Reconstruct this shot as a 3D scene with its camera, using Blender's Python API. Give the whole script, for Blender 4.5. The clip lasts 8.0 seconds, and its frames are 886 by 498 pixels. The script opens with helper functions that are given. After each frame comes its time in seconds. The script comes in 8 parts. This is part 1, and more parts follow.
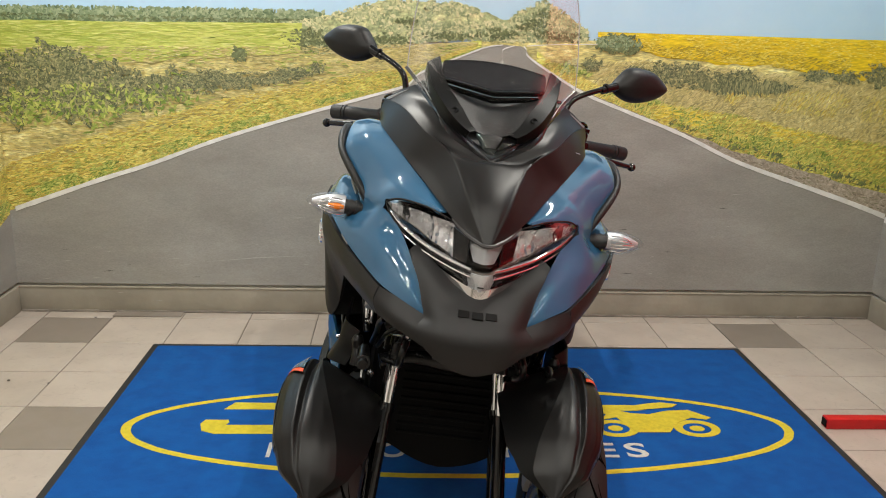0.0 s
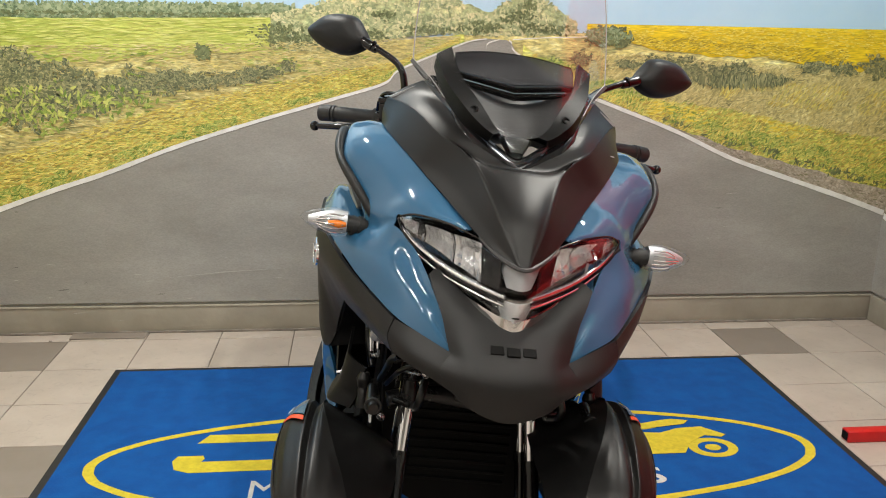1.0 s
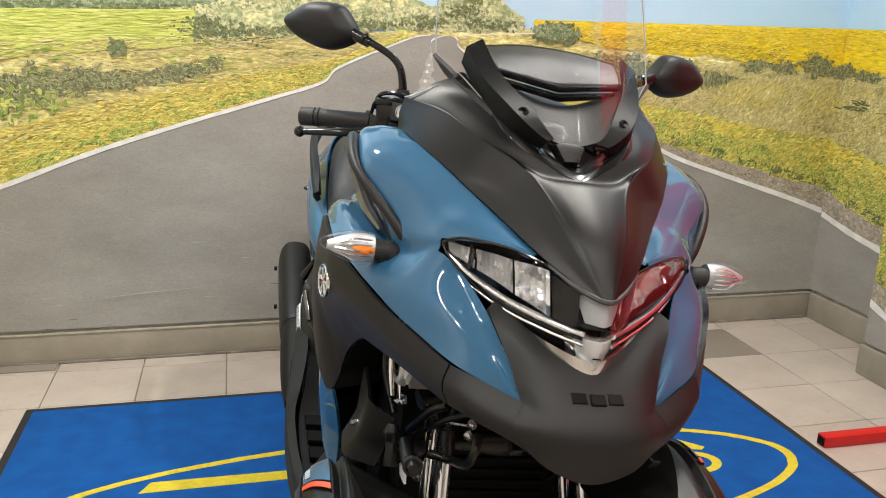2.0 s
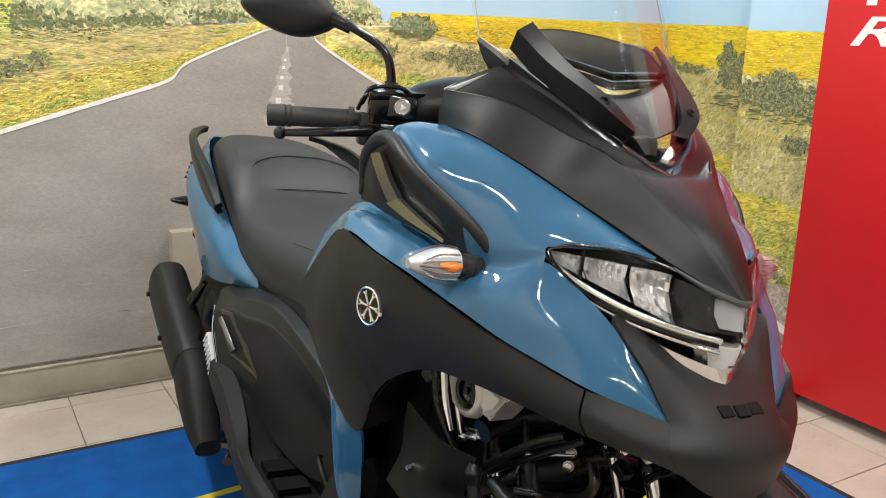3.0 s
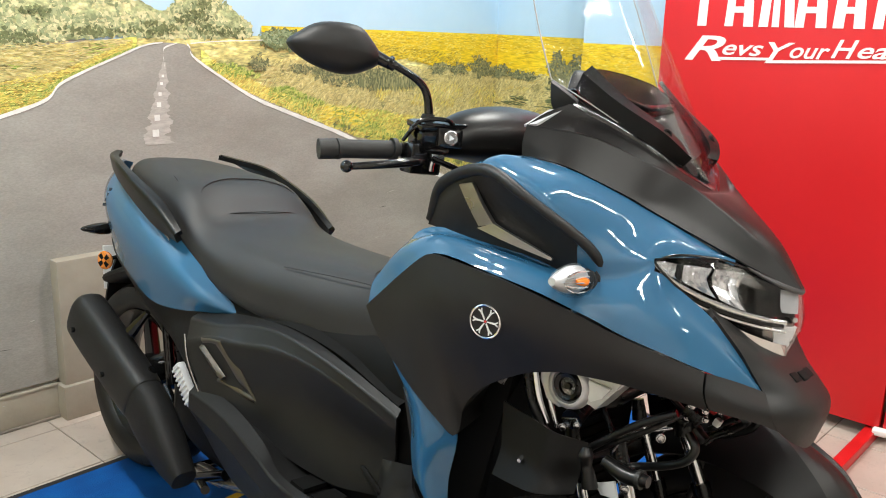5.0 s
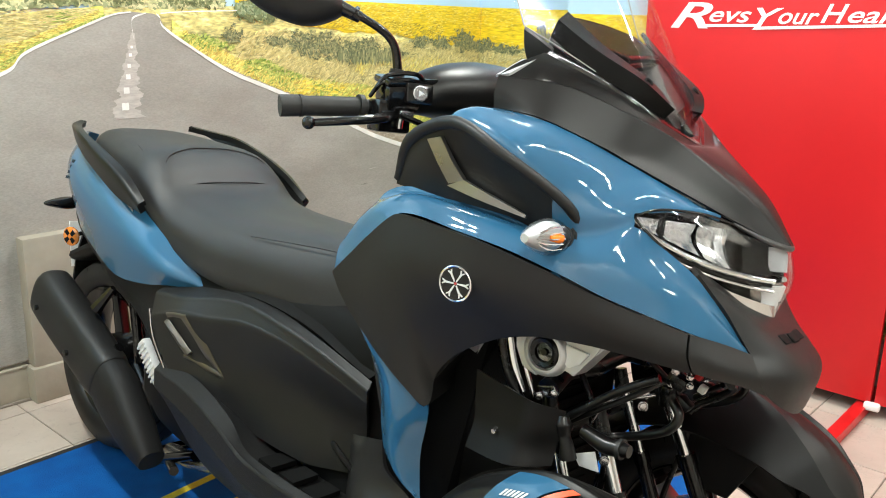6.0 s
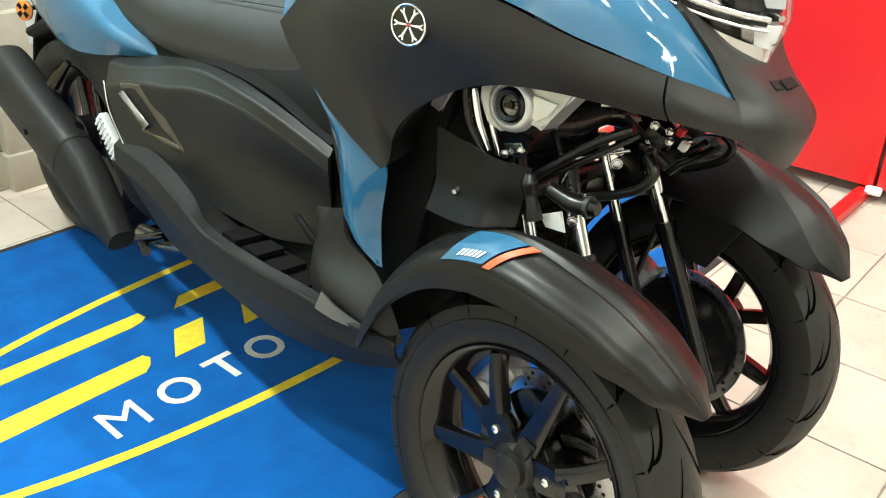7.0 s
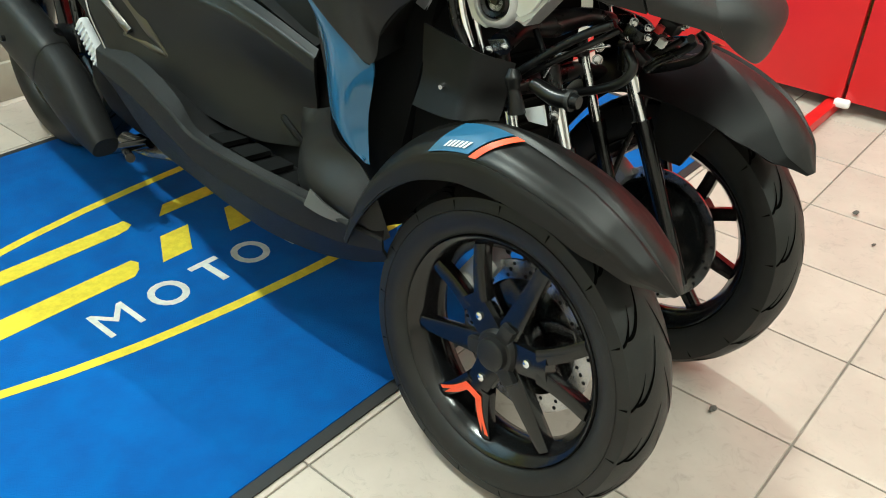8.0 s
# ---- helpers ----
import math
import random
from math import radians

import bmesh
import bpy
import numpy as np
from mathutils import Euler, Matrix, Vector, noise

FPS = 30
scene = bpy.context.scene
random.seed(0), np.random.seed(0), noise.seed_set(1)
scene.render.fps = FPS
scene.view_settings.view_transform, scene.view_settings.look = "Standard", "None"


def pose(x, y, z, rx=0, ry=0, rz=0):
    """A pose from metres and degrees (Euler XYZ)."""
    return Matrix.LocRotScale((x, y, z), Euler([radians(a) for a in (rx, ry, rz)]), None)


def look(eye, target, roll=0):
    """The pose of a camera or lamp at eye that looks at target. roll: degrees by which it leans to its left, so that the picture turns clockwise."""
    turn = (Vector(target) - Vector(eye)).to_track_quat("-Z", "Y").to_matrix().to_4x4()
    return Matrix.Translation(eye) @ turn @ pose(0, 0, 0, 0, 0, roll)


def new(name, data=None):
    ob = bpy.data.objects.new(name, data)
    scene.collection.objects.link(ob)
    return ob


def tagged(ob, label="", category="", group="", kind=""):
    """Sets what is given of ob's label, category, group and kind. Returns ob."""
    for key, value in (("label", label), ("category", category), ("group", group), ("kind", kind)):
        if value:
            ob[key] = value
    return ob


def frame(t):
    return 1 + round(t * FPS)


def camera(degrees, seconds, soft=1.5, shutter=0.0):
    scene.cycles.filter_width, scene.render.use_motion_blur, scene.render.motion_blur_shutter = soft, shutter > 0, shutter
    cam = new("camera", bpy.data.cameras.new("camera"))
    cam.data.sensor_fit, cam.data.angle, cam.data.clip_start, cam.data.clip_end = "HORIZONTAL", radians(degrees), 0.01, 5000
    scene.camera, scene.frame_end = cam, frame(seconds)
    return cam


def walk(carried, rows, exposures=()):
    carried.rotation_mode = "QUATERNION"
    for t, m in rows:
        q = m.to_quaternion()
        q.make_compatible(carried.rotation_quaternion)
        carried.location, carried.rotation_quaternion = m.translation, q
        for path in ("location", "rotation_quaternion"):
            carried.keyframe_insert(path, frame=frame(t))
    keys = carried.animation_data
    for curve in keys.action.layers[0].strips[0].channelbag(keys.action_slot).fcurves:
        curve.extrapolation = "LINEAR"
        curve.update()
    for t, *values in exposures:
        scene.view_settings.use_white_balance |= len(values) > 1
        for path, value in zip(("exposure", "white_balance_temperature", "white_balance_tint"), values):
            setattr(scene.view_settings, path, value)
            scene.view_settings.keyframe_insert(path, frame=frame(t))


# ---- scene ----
cam = camera(54.9, 8.0, soft=1.0)
PATH = [
    (0, (-0.227, -0.070, 1.299), (-0.120, 1.861, 0.787), 1.6),
    (0.5, (-0.264, 0.030, 1.291), (-0.134, 1.959, 0.780), 0.7),
    (1, (-0.318, 0.179, 1.274), (-0.115, 2.101, 0.762), 1.0),
    (1.2, (-0.334, 0.265, 1.263), (-0.101, 2.185, 0.755), 1.3),
    (2.3, (-0.654, 0.496, 1.252), (0.006, 2.316, 0.747), 1.4),
    (2.5, (-0.753, 0.553, 1.250), (0.062, 2.311, 0.754), 1.4),
    (3, (-0.865, 0.752, 1.217), (0.128, 2.416, 0.723), 1.7),
    (3.5, (-0.941, 0.861, 1.224), (0.188, 2.437, 0.733), 1.7),
    (4, (-1.152, 0.908, 1.253), (0.161, 2.337, 0.767), 1.8),
    (4.2, (-1.251, 0.932, 1.262), (0.123, 2.304, 0.781), 1.7),
    (5.3, (-1.345, 0.976, 1.277), (0.105, 2.262, 0.784), 1.8),
    (5.5, (-1.335, 0.976, 1.270), (0.116, 2.261, 0.775), 1.6),
    (6, (-1.269, 0.993, 1.217), (0.186, 2.263, 0.698), 1.5),
    (6.1, (-1.264, 0.996, 1.204), (0.185, 2.256, 0.647), 1.7),
    (6.5, (-1.182, 0.992, 1.151), (0.209, 2.215, 0.396), 1.2),
    (6.7, (-1.160, 0.989, 1.134), (0.197, 2.190, 0.289), 1.1),
    (7, (-1.163, 0.986, 1.110), (0.160, 2.159, 0.175), 1.0),
    (7.5, (-1.203, 0.964, 1.098), (0.100, 2.080, 0.070), 1.3),
    (8, (-1.227, 0.955, 1.093), (0.075, 2.021, 0.012), 1.9),
]
walk(cam, [(t, look(eye, target, roll)) for t, eye, target, roll in PATH],
     exposures=[(0, -0.35, 6500, 7), (1.2, -0.22, 6480, 7), (2.4, -0.02, 6450, 8), (3.6, 0.06, 6350, 7), (4.2, 0.15, 6330, 6), (5.6, 0.24, 6220, 4), (6.1, 0.48, 6150, 0), (6.6, 0.92, 6120, -3), (7.0, 0.98, 6200, -6), (7.5, 0.64, 6120, -9), (8.0, 0.48, 5980, -10)])

# ---- light ----
world = bpy.data.worlds.new("showroom_world")
scene.world = world
world.use_nodes = True
world.node_tree.nodes["Background"].inputs[0].default_value = (0.9, 0.95, 1.0, 1)
world.node_tree.nodes["Background"].inputs[1].default_value = 0.25

CEIL = 3.05
# ceiling lamps: x, y, length, turn, watts
TUBES = [
    (1.05, 2.35, 0.6, 90, 45.0), (-1.15, 2.75, 0.6, 90, 60.0), (0.1, 0.5, 1.2, 0, 24.0),
    (-1.35, 0.3, 1.2, 90, 31.0), (1.2, 0.2, 1.2, 90, 16.0), (0.0, -1.9, 1.2, 0, 40.0),
]


def area_lamp(x, y, z, length, width, turn, watts, colour=(1.0, 0.95, 0.88)):
    data = bpy.data.lights.new("tube_light", "AREA")
    data.shape, data.size, data.size_y = "RECTANGLE", length, width
    data.energy, data.color = watts, colour
    ob = new("tube_light", data)
    ob.matrix_world = pose(x, y, z, 0, 0, turn)
    return ob


for x, y, length, turn, watts in TUBES:
    count = 4 if length > 1 else 2
    for k in range(count):
        d = (k - (count - 1) / 2) * length / count
        area_lamp(x + d * math.cos(radians(turn)), y + d * math.sin(radians(turn)), CEIL - 0.075, 0.55 * length / count, 0.05, turn, watts / count)


# ---- materials ----
def material(name, colour, rough=0.5, metal=0.0, vary=0.0, scale=8.0, bump=0.0, bump_scale=200.0,
             coat=0.0, second=None, emit=0.0, stretch=None, spec=0.5, contrast=(0.35, 0.65)):
    m = bpy.data.materials.new(name)
    m.use_nodes = True
    nt = m.node_tree
    p = nt.nodes["Principled BSDF"]
    p.inputs["Base Color"].default_value = (*colour, 1)
    p.inputs["Roughness"].default_value = rough
    p.inputs["Metallic"].default_value = metal
    p.inputs["Specular IOR Level"].default_value = spec
    p.inputs["Coat Weight"].default_value = coat
    p.inputs["Coat Roughness"].default_value = 0.015
    if emit:
        p.inputs["Emission Color"].default_value = (*colour, 1)
        p.inputs["Emission Strength"].default_value = emit
    tc = nt.nodes.new("ShaderNodeTexCoord")
    mp = nt.nodes.new("ShaderNodeMapping")
    nt.links.new(tc.outputs["Object"], mp.inputs[0])
    if stretch:
        mp.inputs["Scale"].default_value = stretch
    if vary or second:
        n = nt.nodes.new("ShaderNodeTexNoise")
        n.inputs["Scale"].default_value = scale
        n.inputs["Detail"].default_value = 8
        n.inputs["Roughness"].default_value = 0.6
        nt.links.new(mp.outputs[0], n.inputs[0])
        ramp = nt.nodes.new("ShaderNodeValToRGB")
        ramp.color_ramp.elements[0].position, ramp.color_ramp.elements[1].position = contrast
        other = second or tuple(max(0, c * (1 - vary)) for c in colour)
        ramp.color_ramp.elements[0].color = (*other, 1)
        ramp.color_ramp.elements[1].color = (*colour, 1)
        nt.links.new(n.outputs[0], ramp.inputs[0])
        nt.links.new(ramp.outputs[0], p.inputs["Base Color"])
        mr = nt.nodes.new("ShaderNodeMapRange")
        mr.inputs[3].default_value, mr.inputs[4].default_value = rough * 0.85, min(1, rough * 1.15)
        nt.links.new(n.outputs[0], mr.inputs[0])
        nt.links.new(mr.outputs[0], p.inputs["Roughness"])
    if bump:
        n2 = nt.nodes.new("ShaderNodeTexNoise")
        n2.inputs["Scale"].default_value = bump_scale
        n2.inputs["Detail"].default_value = 3
        nt.links.new(mp.outputs[0], n2.inputs[0])
        b = nt.nodes.new("ShaderNodeBump")
        b.inputs["Strength"].default_value = bump
        b.inputs["Distance"].default_value = 0.002
        nt.links.new(n2.outputs[0], b.inputs["Height"])
        nt.links.new(b.outputs[0], p.inputs["Normal"])
    return m


def glass(name, tint, ior=1.35, rough=0.02, part_gloss=0.8):
    """Thin clear plastic: mostly see-through with a reflecting skin."""
    m = bpy.data.materials.new(name)
    m.use_nodes = True
    nt = m.node_tree
    nt.nodes.remove(nt.nodes["Principled BSDF"])
    out = nt.nodes["Material Output"]
    tr = nt.nodes.new("ShaderNodeBsdfTransparent")
    tr.inputs[0].default_value = (*tint, 1)
    gl = nt.nodes.new("ShaderNodeBsdfGlossy")
    gl.inputs["Roughness"].default_value = rough
    lw = nt.nodes.new("ShaderNodeFresnel")
    lw.inputs[0].default_value = ior
    mx = nt.nodes.new("ShaderNodeMixShader")
    mul = nt.nodes.new("ShaderNodeMath")
    mul.operation = "MULTIPLY"
    mul.inputs[1].default_value = part_gloss
    nt.links.new(lw.outputs[0], mul.inputs[0])
    nt.links.new(mul.outputs[0], mx.inputs[0])
    nt.links.new(tr.outputs[0], mx.inputs[1])
    nt.links.new(gl.outputs[0], mx.inputs[2])
    nt.links.new(mx.outputs[0], out.inputs[0])
    return m


BLUE = material("blue_paint", (0.020, 0.095, 0.190), 0.55, 0.0, spec=0.15, coat=1.0, vary=0.05, scale=3)
SATIN = material("satin_black_paint", (0.0070, 0.0067, 0.0065), 0.37, 0.2, spec=0.33, vary=0.12, scale=5, bump=0.05, bump_scale=1200)
MATTE = material("matte_black_plastic", (0.0100, 0.0098, 0.0100), 0.46, spec=0.33, vary=0.2, scale=14, bump=0.14, bump_scale=1400)
GRAIN = material("grained_black_plastic", (0.0088, 0.0087, 0.0090), 0.54, spec=0.25, vary=0.25, scale=20, bump=0.35, bump_scale=900)
GLOSSBLACK = material("gloss_black", (0.005, 0.005, 0.0055), 0.14, vary=0.2, scale=6)
DARK = material("dark_inner_plastic", (0.0042, 0.0042, 0.0042), 0.7, spec=0.16, vary=0.3, scale=12)
RUBBER = material("tyre_rubber", (0.0140, 0.0136, 0.0128), 0.46, spec=0.30, vary=0.3, scale=9, bump=0.15, bump_scale=600)
GRIP = material("grip_rubber", (0.012, 0.012, 0.012), 0.55, vary=0.2, scale=20, bump=0.3, bump_scale=500)
SEATSKIN = material("black_vinyl", (0.021, 0.021, 0.022), 0.48, spec=0.4, vary=0.2, scale=10, bump=0.30, bump_scale=700)
CHROME = material("chrome", (0.82, 0.83, 0.84), 0.08, 1.0, vary=0.06, scale=20)
STEEL = material("brushed_steel", (0.55, 0.55, 0.56), 0.26, 1.0, vary=0.2, scale=30)
ALLOY = material("cast_alloy", (0.60, 0.61, 0.63), 0.42, 0.7, vary=0.2, scale=16, bump=0.15, bump_scale=500)
DARKCHROME = material("smoked_metal_trim", (0.30, 0.285, 0.27), 0.25, 0.9, vary=0.2, scale=10)
BRONZE = material("dark_bronze_trim", (0.13, 0.118, 0.104), 0.32, 0.8, vary=0.2, scale=10)
RIMPAINT = material("gloss_black_rim_paint", (0.0055, 0.0055, 0.006), 0.17, 0.1, vary=0.2, scale=12)
SILVERPAINT = material("silver_painted_alloy", (0.72, 0.73, 0.74), 0.38, 0.4, vary=0.15, scale=14)
ORANGE = material("orange_film", (0.84, 0.085, 0.025), 0.4, vary=0.1, scale=20)
AMBER = material("amber_bulb", (0.85, 0.22, 0.02), 0.25, vary=0.1, scale=30)
REFLECTOR = material("orange_reflector", (0.80, 0.25, 0.03), 0.2, coat=0.6, vary=0.3, scale=160)
WHITEMARK = material("pale_marking", (0.62, 0.66, 0.70), 0.45, vary=0.1, scale=30)
RED = material("red_badge_enamel", (0.55, 0.03, 0.03), 0.3, vary=0.1, scale=40)
GREYPLATE = material("grey_lamp_plate", (0.42, 0.425, 0.44), 0.40, 0.1, vary=0.1, scale=20)
CLEAR = glass("clear_lens", (0.97, 0.975, 0.98), 1.33, 0.02, 0.3)
SCREEN = glass("clear_screen", (0.975, 0.972, 0.972), 1.3, 0.02, 0.14)
SCREENEDGE = material("pale_screen_edge", (0.30, 0.30, 0.29), 0.3, vary=0.1, scale=30)
SMOKE = glass("smoked_screen", (0.26, 0.265, 0.285), 1.40, 0.36, 0.12)
BLADE = material("deep_black_plastic", (0.0050, 0.0049, 0.0049), 0.40, spec=0.13, vary=0.2, scale=14, bump=0.1, bump_scale=1200)
ALUMINISED = material("aluminised_reflector", (0.92, 0.92, 0.93), 0.16, 0.85, vary=0.05, scale=30)
CHASSIS = material("black_chassis_paint", (0.0050, 0.0050, 0.0053), 0.28, spec=0.35, vary=0.3, scale=20)
TRIMSTEEL = material("satin_silver_trim", (0.27, 0.26, 0.25), 0.28, 0.9, vary=0.15, scale=12)
GREYPLASTIC = material("satin_grey_plastic", (0.055, 0.055, 0.057), 0.38, vary=0.15, scale=14, bump=0.1, bump_scale=900)
MIRROR = material("mirror_glass", (0.9, 0.9, 0.9), 0.02, 1.0)
PLATEWHITE = material("white_plate", (0.7, 0.7, 0.68), 0.4, vary=0.1, scale=10)

CONCRETE = material("grey_painted_plaster", (0.35, 0.315, 0.255), 0.7, vary=0.22, scale=5, bump=0.35, bump_scale=60)
PLASTER = material("cream_wall_paint", (0.66, 0.63, 0.58), 0.75, vary=0.08, scale=3, bump=0.2, bump_scale=120)
CEILPAINT = material("pale_ceiling_paint", (0.50, 0.50, 0.49), 0.8, vary=0.06, scale=3, bump=0.2, bump_scale=90)
MATBLUE = material("blue_mat_pile", (0.008, 0.090, 0.33), 0.95, second=(0.006, 0.066, 0.265), scale=14, bump=0.9, bump_scale=420, spec=0.15)
MATYELLOW = material("yellow_mat_pile", (0.66, 0.53, 0.045), 0.95, vary=0.2, scale=60, bump=0.9, bump_scale=420, spec=0.15)
MATWHITE = material("white_mat_pile", (0.60, 0.60, 0.56), 0.95, vary=0.2, scale=60, bump=0.9, bump_scale=420, spec=0.15)
MATRUBBER = material("black_mat_rubber", (0.014, 0.014, 0.015), 0.7, vary=0.2, scale=40)
BANNER = material("red_banner_print", (0.60, 0.008, 0.012), 0.42, vary=0.06, scale=3, bump=0.1, bump_scale=200)
BANNERWHITE = material("white_banner_print", (0.80, 0.78, 0.76), 0.45, vary=0.04, scale=5)
REDPAINT = material("red_painted_steel", (0.55, 0.010, 0.012), 0.32, vary=0.15, scale=12)


def tile_material():
    m = material("cream_floor_tile", (0.492, 0.422, 0.368), 0.36, second=(0.436, 0.370, 0.320), scale=7, bump=0.05, bump_scale=40)
    nt = m.node_tree
    p = nt.nodes["Principled BSDF"]
    link = p.inputs["Base Color"].links[0].from_socket
    info = nt.nodes.new("ShaderNodeObjectInfo")
    mr = nt.nodes.new("ShaderNodeMapRange")
    mr.inputs[3].default_value, mr.inputs[4].default_value = 0.93, 1.05
    nt.links.new(info.outputs["Random"], mr.inputs[0])
    stain = nt.nodes.new("ShaderNodeTexNoise")
    stain.inputs["Scale"].default_value = 2.1
    stain.inputs["Detail"].default_value = 6
    tc = nt.nodes.new("ShaderNodeNewGeometry")
    nt.links.new(tc.outputs["Position"], stain.inputs[0])
    sr = nt.nodes.new("ShaderNodeMapRange")
    sr.inputs[1].default_value, sr.inputs[2].default_value = 0.3, 0.7
    sr.inputs[3].default_value, sr.inputs[4].default_value = 0.88, 1.06
    nt.links.new(stain.outputs[0], sr.inputs[0])
    scuff = nt.nodes.new("ShaderNodeTexNoise")
    scuff.inputs["Scale"].default_value = 26
    scuff.inputs["Detail"].default_value = 10
    scuff.inputs["Roughness"].default_value = 0.75
    scuff.inputs["Distortion"].default_value = 1.2
    nt.links.new(tc.outputs["Position"], scuff.inputs[0])
    fr = nt.nodes.new("ShaderNodeMapRange")
    fr.inputs[1].default_value, fr.inputs[2].default_value = 0.30, 0.46
    fr.inputs[3].default_value, fr.inputs[4].default_value = 0.80, 1.0
    nt.links.new(scuff.outputs[0], fr.inputs[0])
    both = nt.nodes.new("ShaderNodeMath")
    both.operation = "MULTIPLY"
    nt.links.new(sr.outputs[0], both.inputs[0])
    nt.links.new(fr.outputs[0], both.inputs[1])
    mul = nt.nodes.new("ShaderNodeMath")
    mul.operation = "MULTIPLY"
    nt.links.new(mr.outputs[0], mul.inputs[0])
    nt.links.new(both.outputs[0], mul.inputs[1])
    mix = nt.nodes.new("ShaderNodeVectorMath")
    mix.operation = "SCALE"
    nt.links.new(link, mix.inputs[0])
    nt.links.new(mul.outputs[0], mix.inputs["Scale"])
    nt.links.new(mix.outputs[0], p.inputs["Base Color"])
    return m


TILE = tile_material()
TILEDARK = material("taupe_floor_tile", (0.25, 0.21, 0.18), 0.4, second=(0.22, 0.185, 0.155), scale=9, bump=0.05, bump_scale=40)
GROUT = material("grey_grout", (0.27, 0.235, 0.20), 0.9, vary=0.4, scale=12, bump=0.3, bump_scale=300)


# ---- mesh helpers ----
def spline(pts, n, closed=False):
    """Catmull-Rom curve through pts, n + 1 samples (n when closed)."""
    p = np.array(pts, float)
    k = len(p)
    if k == 2 and not closed:
        s = np.linspace(0, 1, n + 1)[:, None]
        return p[0] * (1 - s) + p[1] * s
    out = []
    spans = k if closed else k - 1
    total = n if closed else n + 1
    for i in range(total):
        f = i * spans / n
        j = min(int(f), spans - 1)
        s = f - j
        if closed:
            a, b, c, d = p[(j - 1) % k], p[j % k], p[(j + 1) % k], p[(j + 2) % k]
        else:
            b, c = p[j], p[j + 1]
            a = p[j - 1] if j > 0 else 2 * b - c
            d = p[j + 2] if j + 2 < k else 2 * c - b
            if j + 2 >= k and p.shape[1] == 3 and abs(c[0]) < 1e-12 < abs(b[0]):
                d = b * (-1, 1, 1)          # meets its mirror image level at the middle
        out.append(0.5 * (2 * b + (c - a) * s + (2 * a - 5 * b + 4 * c - d) * s * s + (3 * b - a - 3 * c + d) * s ** 3))
    return np.array(out)


def grid_points(rows, nu, nv, closed=False):
    fine = np.array([spline(r, nu, closed) for r in rows])
    cols = [spline(fine[:, i], nv) for i in range(fine.shape[1])]
    return np.array(cols).transpose(1, 0, 2)


def side(rows, s):
    """Points given as half width, y, z: laid on the right (s -1) or the left (s 1)."""
    return [[(s * w, y, z) for w, y, z in r] for r in rows]


def sheet(bm, rows, nu, nv, thick=0.004, flip=False):
    """A smooth panel through a net of points, with thickness and closed edges."""
    g = grid_points(rows, nu, nv)
    du, dv = np.gradient(g, axis=1), np.gradient(g, axis=0)
    nrm = np.cross(du, dv)
    ln = np.linalg.norm(nrm, axis=2, keepdims=True)
    nrm = nrm / np.where(ln < 1e-9, 1, ln)
    if flip:
        nrm = -nrm
    back = g - nrm * thick
    back[:, :, 0] = np.where(np.abs(g[:, :, 0]) < 1e-9, 0, back[:, :, 0])
    a = [[bm.verts.new(p) for p in r] for r in g]
    b = [[bm.verts.new(p) for p in r] for r in back]
    V, U = len(a), len(a[0])

    def quad(*v):
        bm.faces.new(v if not flip else v[::-1])
    for i in range(V - 1):
        for j in range(U - 1):
            quad(a[i][j], a[i][j + 1], a[i + 1][j + 1], a[i + 1][j])
            quad(b[i][j], b[i + 1][j], b[i + 1][j + 1], b[i][j + 1])
    for i in range(V - 1):
        quad(a[i][0], a[i + 1][0], b[i + 1][0], b[i][0])
        quad(a[i + 1][-1], a[i][-1], b[i][-1], b[i + 1][-1])
    for j in range(U - 1):
        quad(a[0][j + 1], a[0][j], b[0][j], b[0][j + 1])
        quad(a[-1][j], a[-1][j + 1], b[-1][j + 1], b[-1][j])


def weld_middle(bm):
    """Joins two mirrored halves along the middle plane."""
    gone = [f for f in bm.faces if all(abs(v.co.x) < 1e-9 for v in f.verts)]
    bmesh.ops.delete(bm, geom=gone, context="FACES_ONLY")
    bmesh.ops.remove_doubles(bm, verts=[v for v in bm.verts if abs(v.co.x) < 1e-6], dist=1e-5)


def rings(bm, rows, nu, nv, caps=True):
    """A closed body lofted through rings of points."""
    g = grid_points(rows, nu, nv, True)
    v = [[bm.verts.new(p) for p in r] for r in g]
    n = len(v[0])
    for i in range(len(v) - 1):
        for j in range(n):
            bm.faces.new((v[i][j], v[i][(j + 1) % n], v[i + 1][(j + 1) % n], v[i + 1][j]))
    if caps:
        bm.faces.new(v[0][::-1])
        bm.faces.new(v[-1])


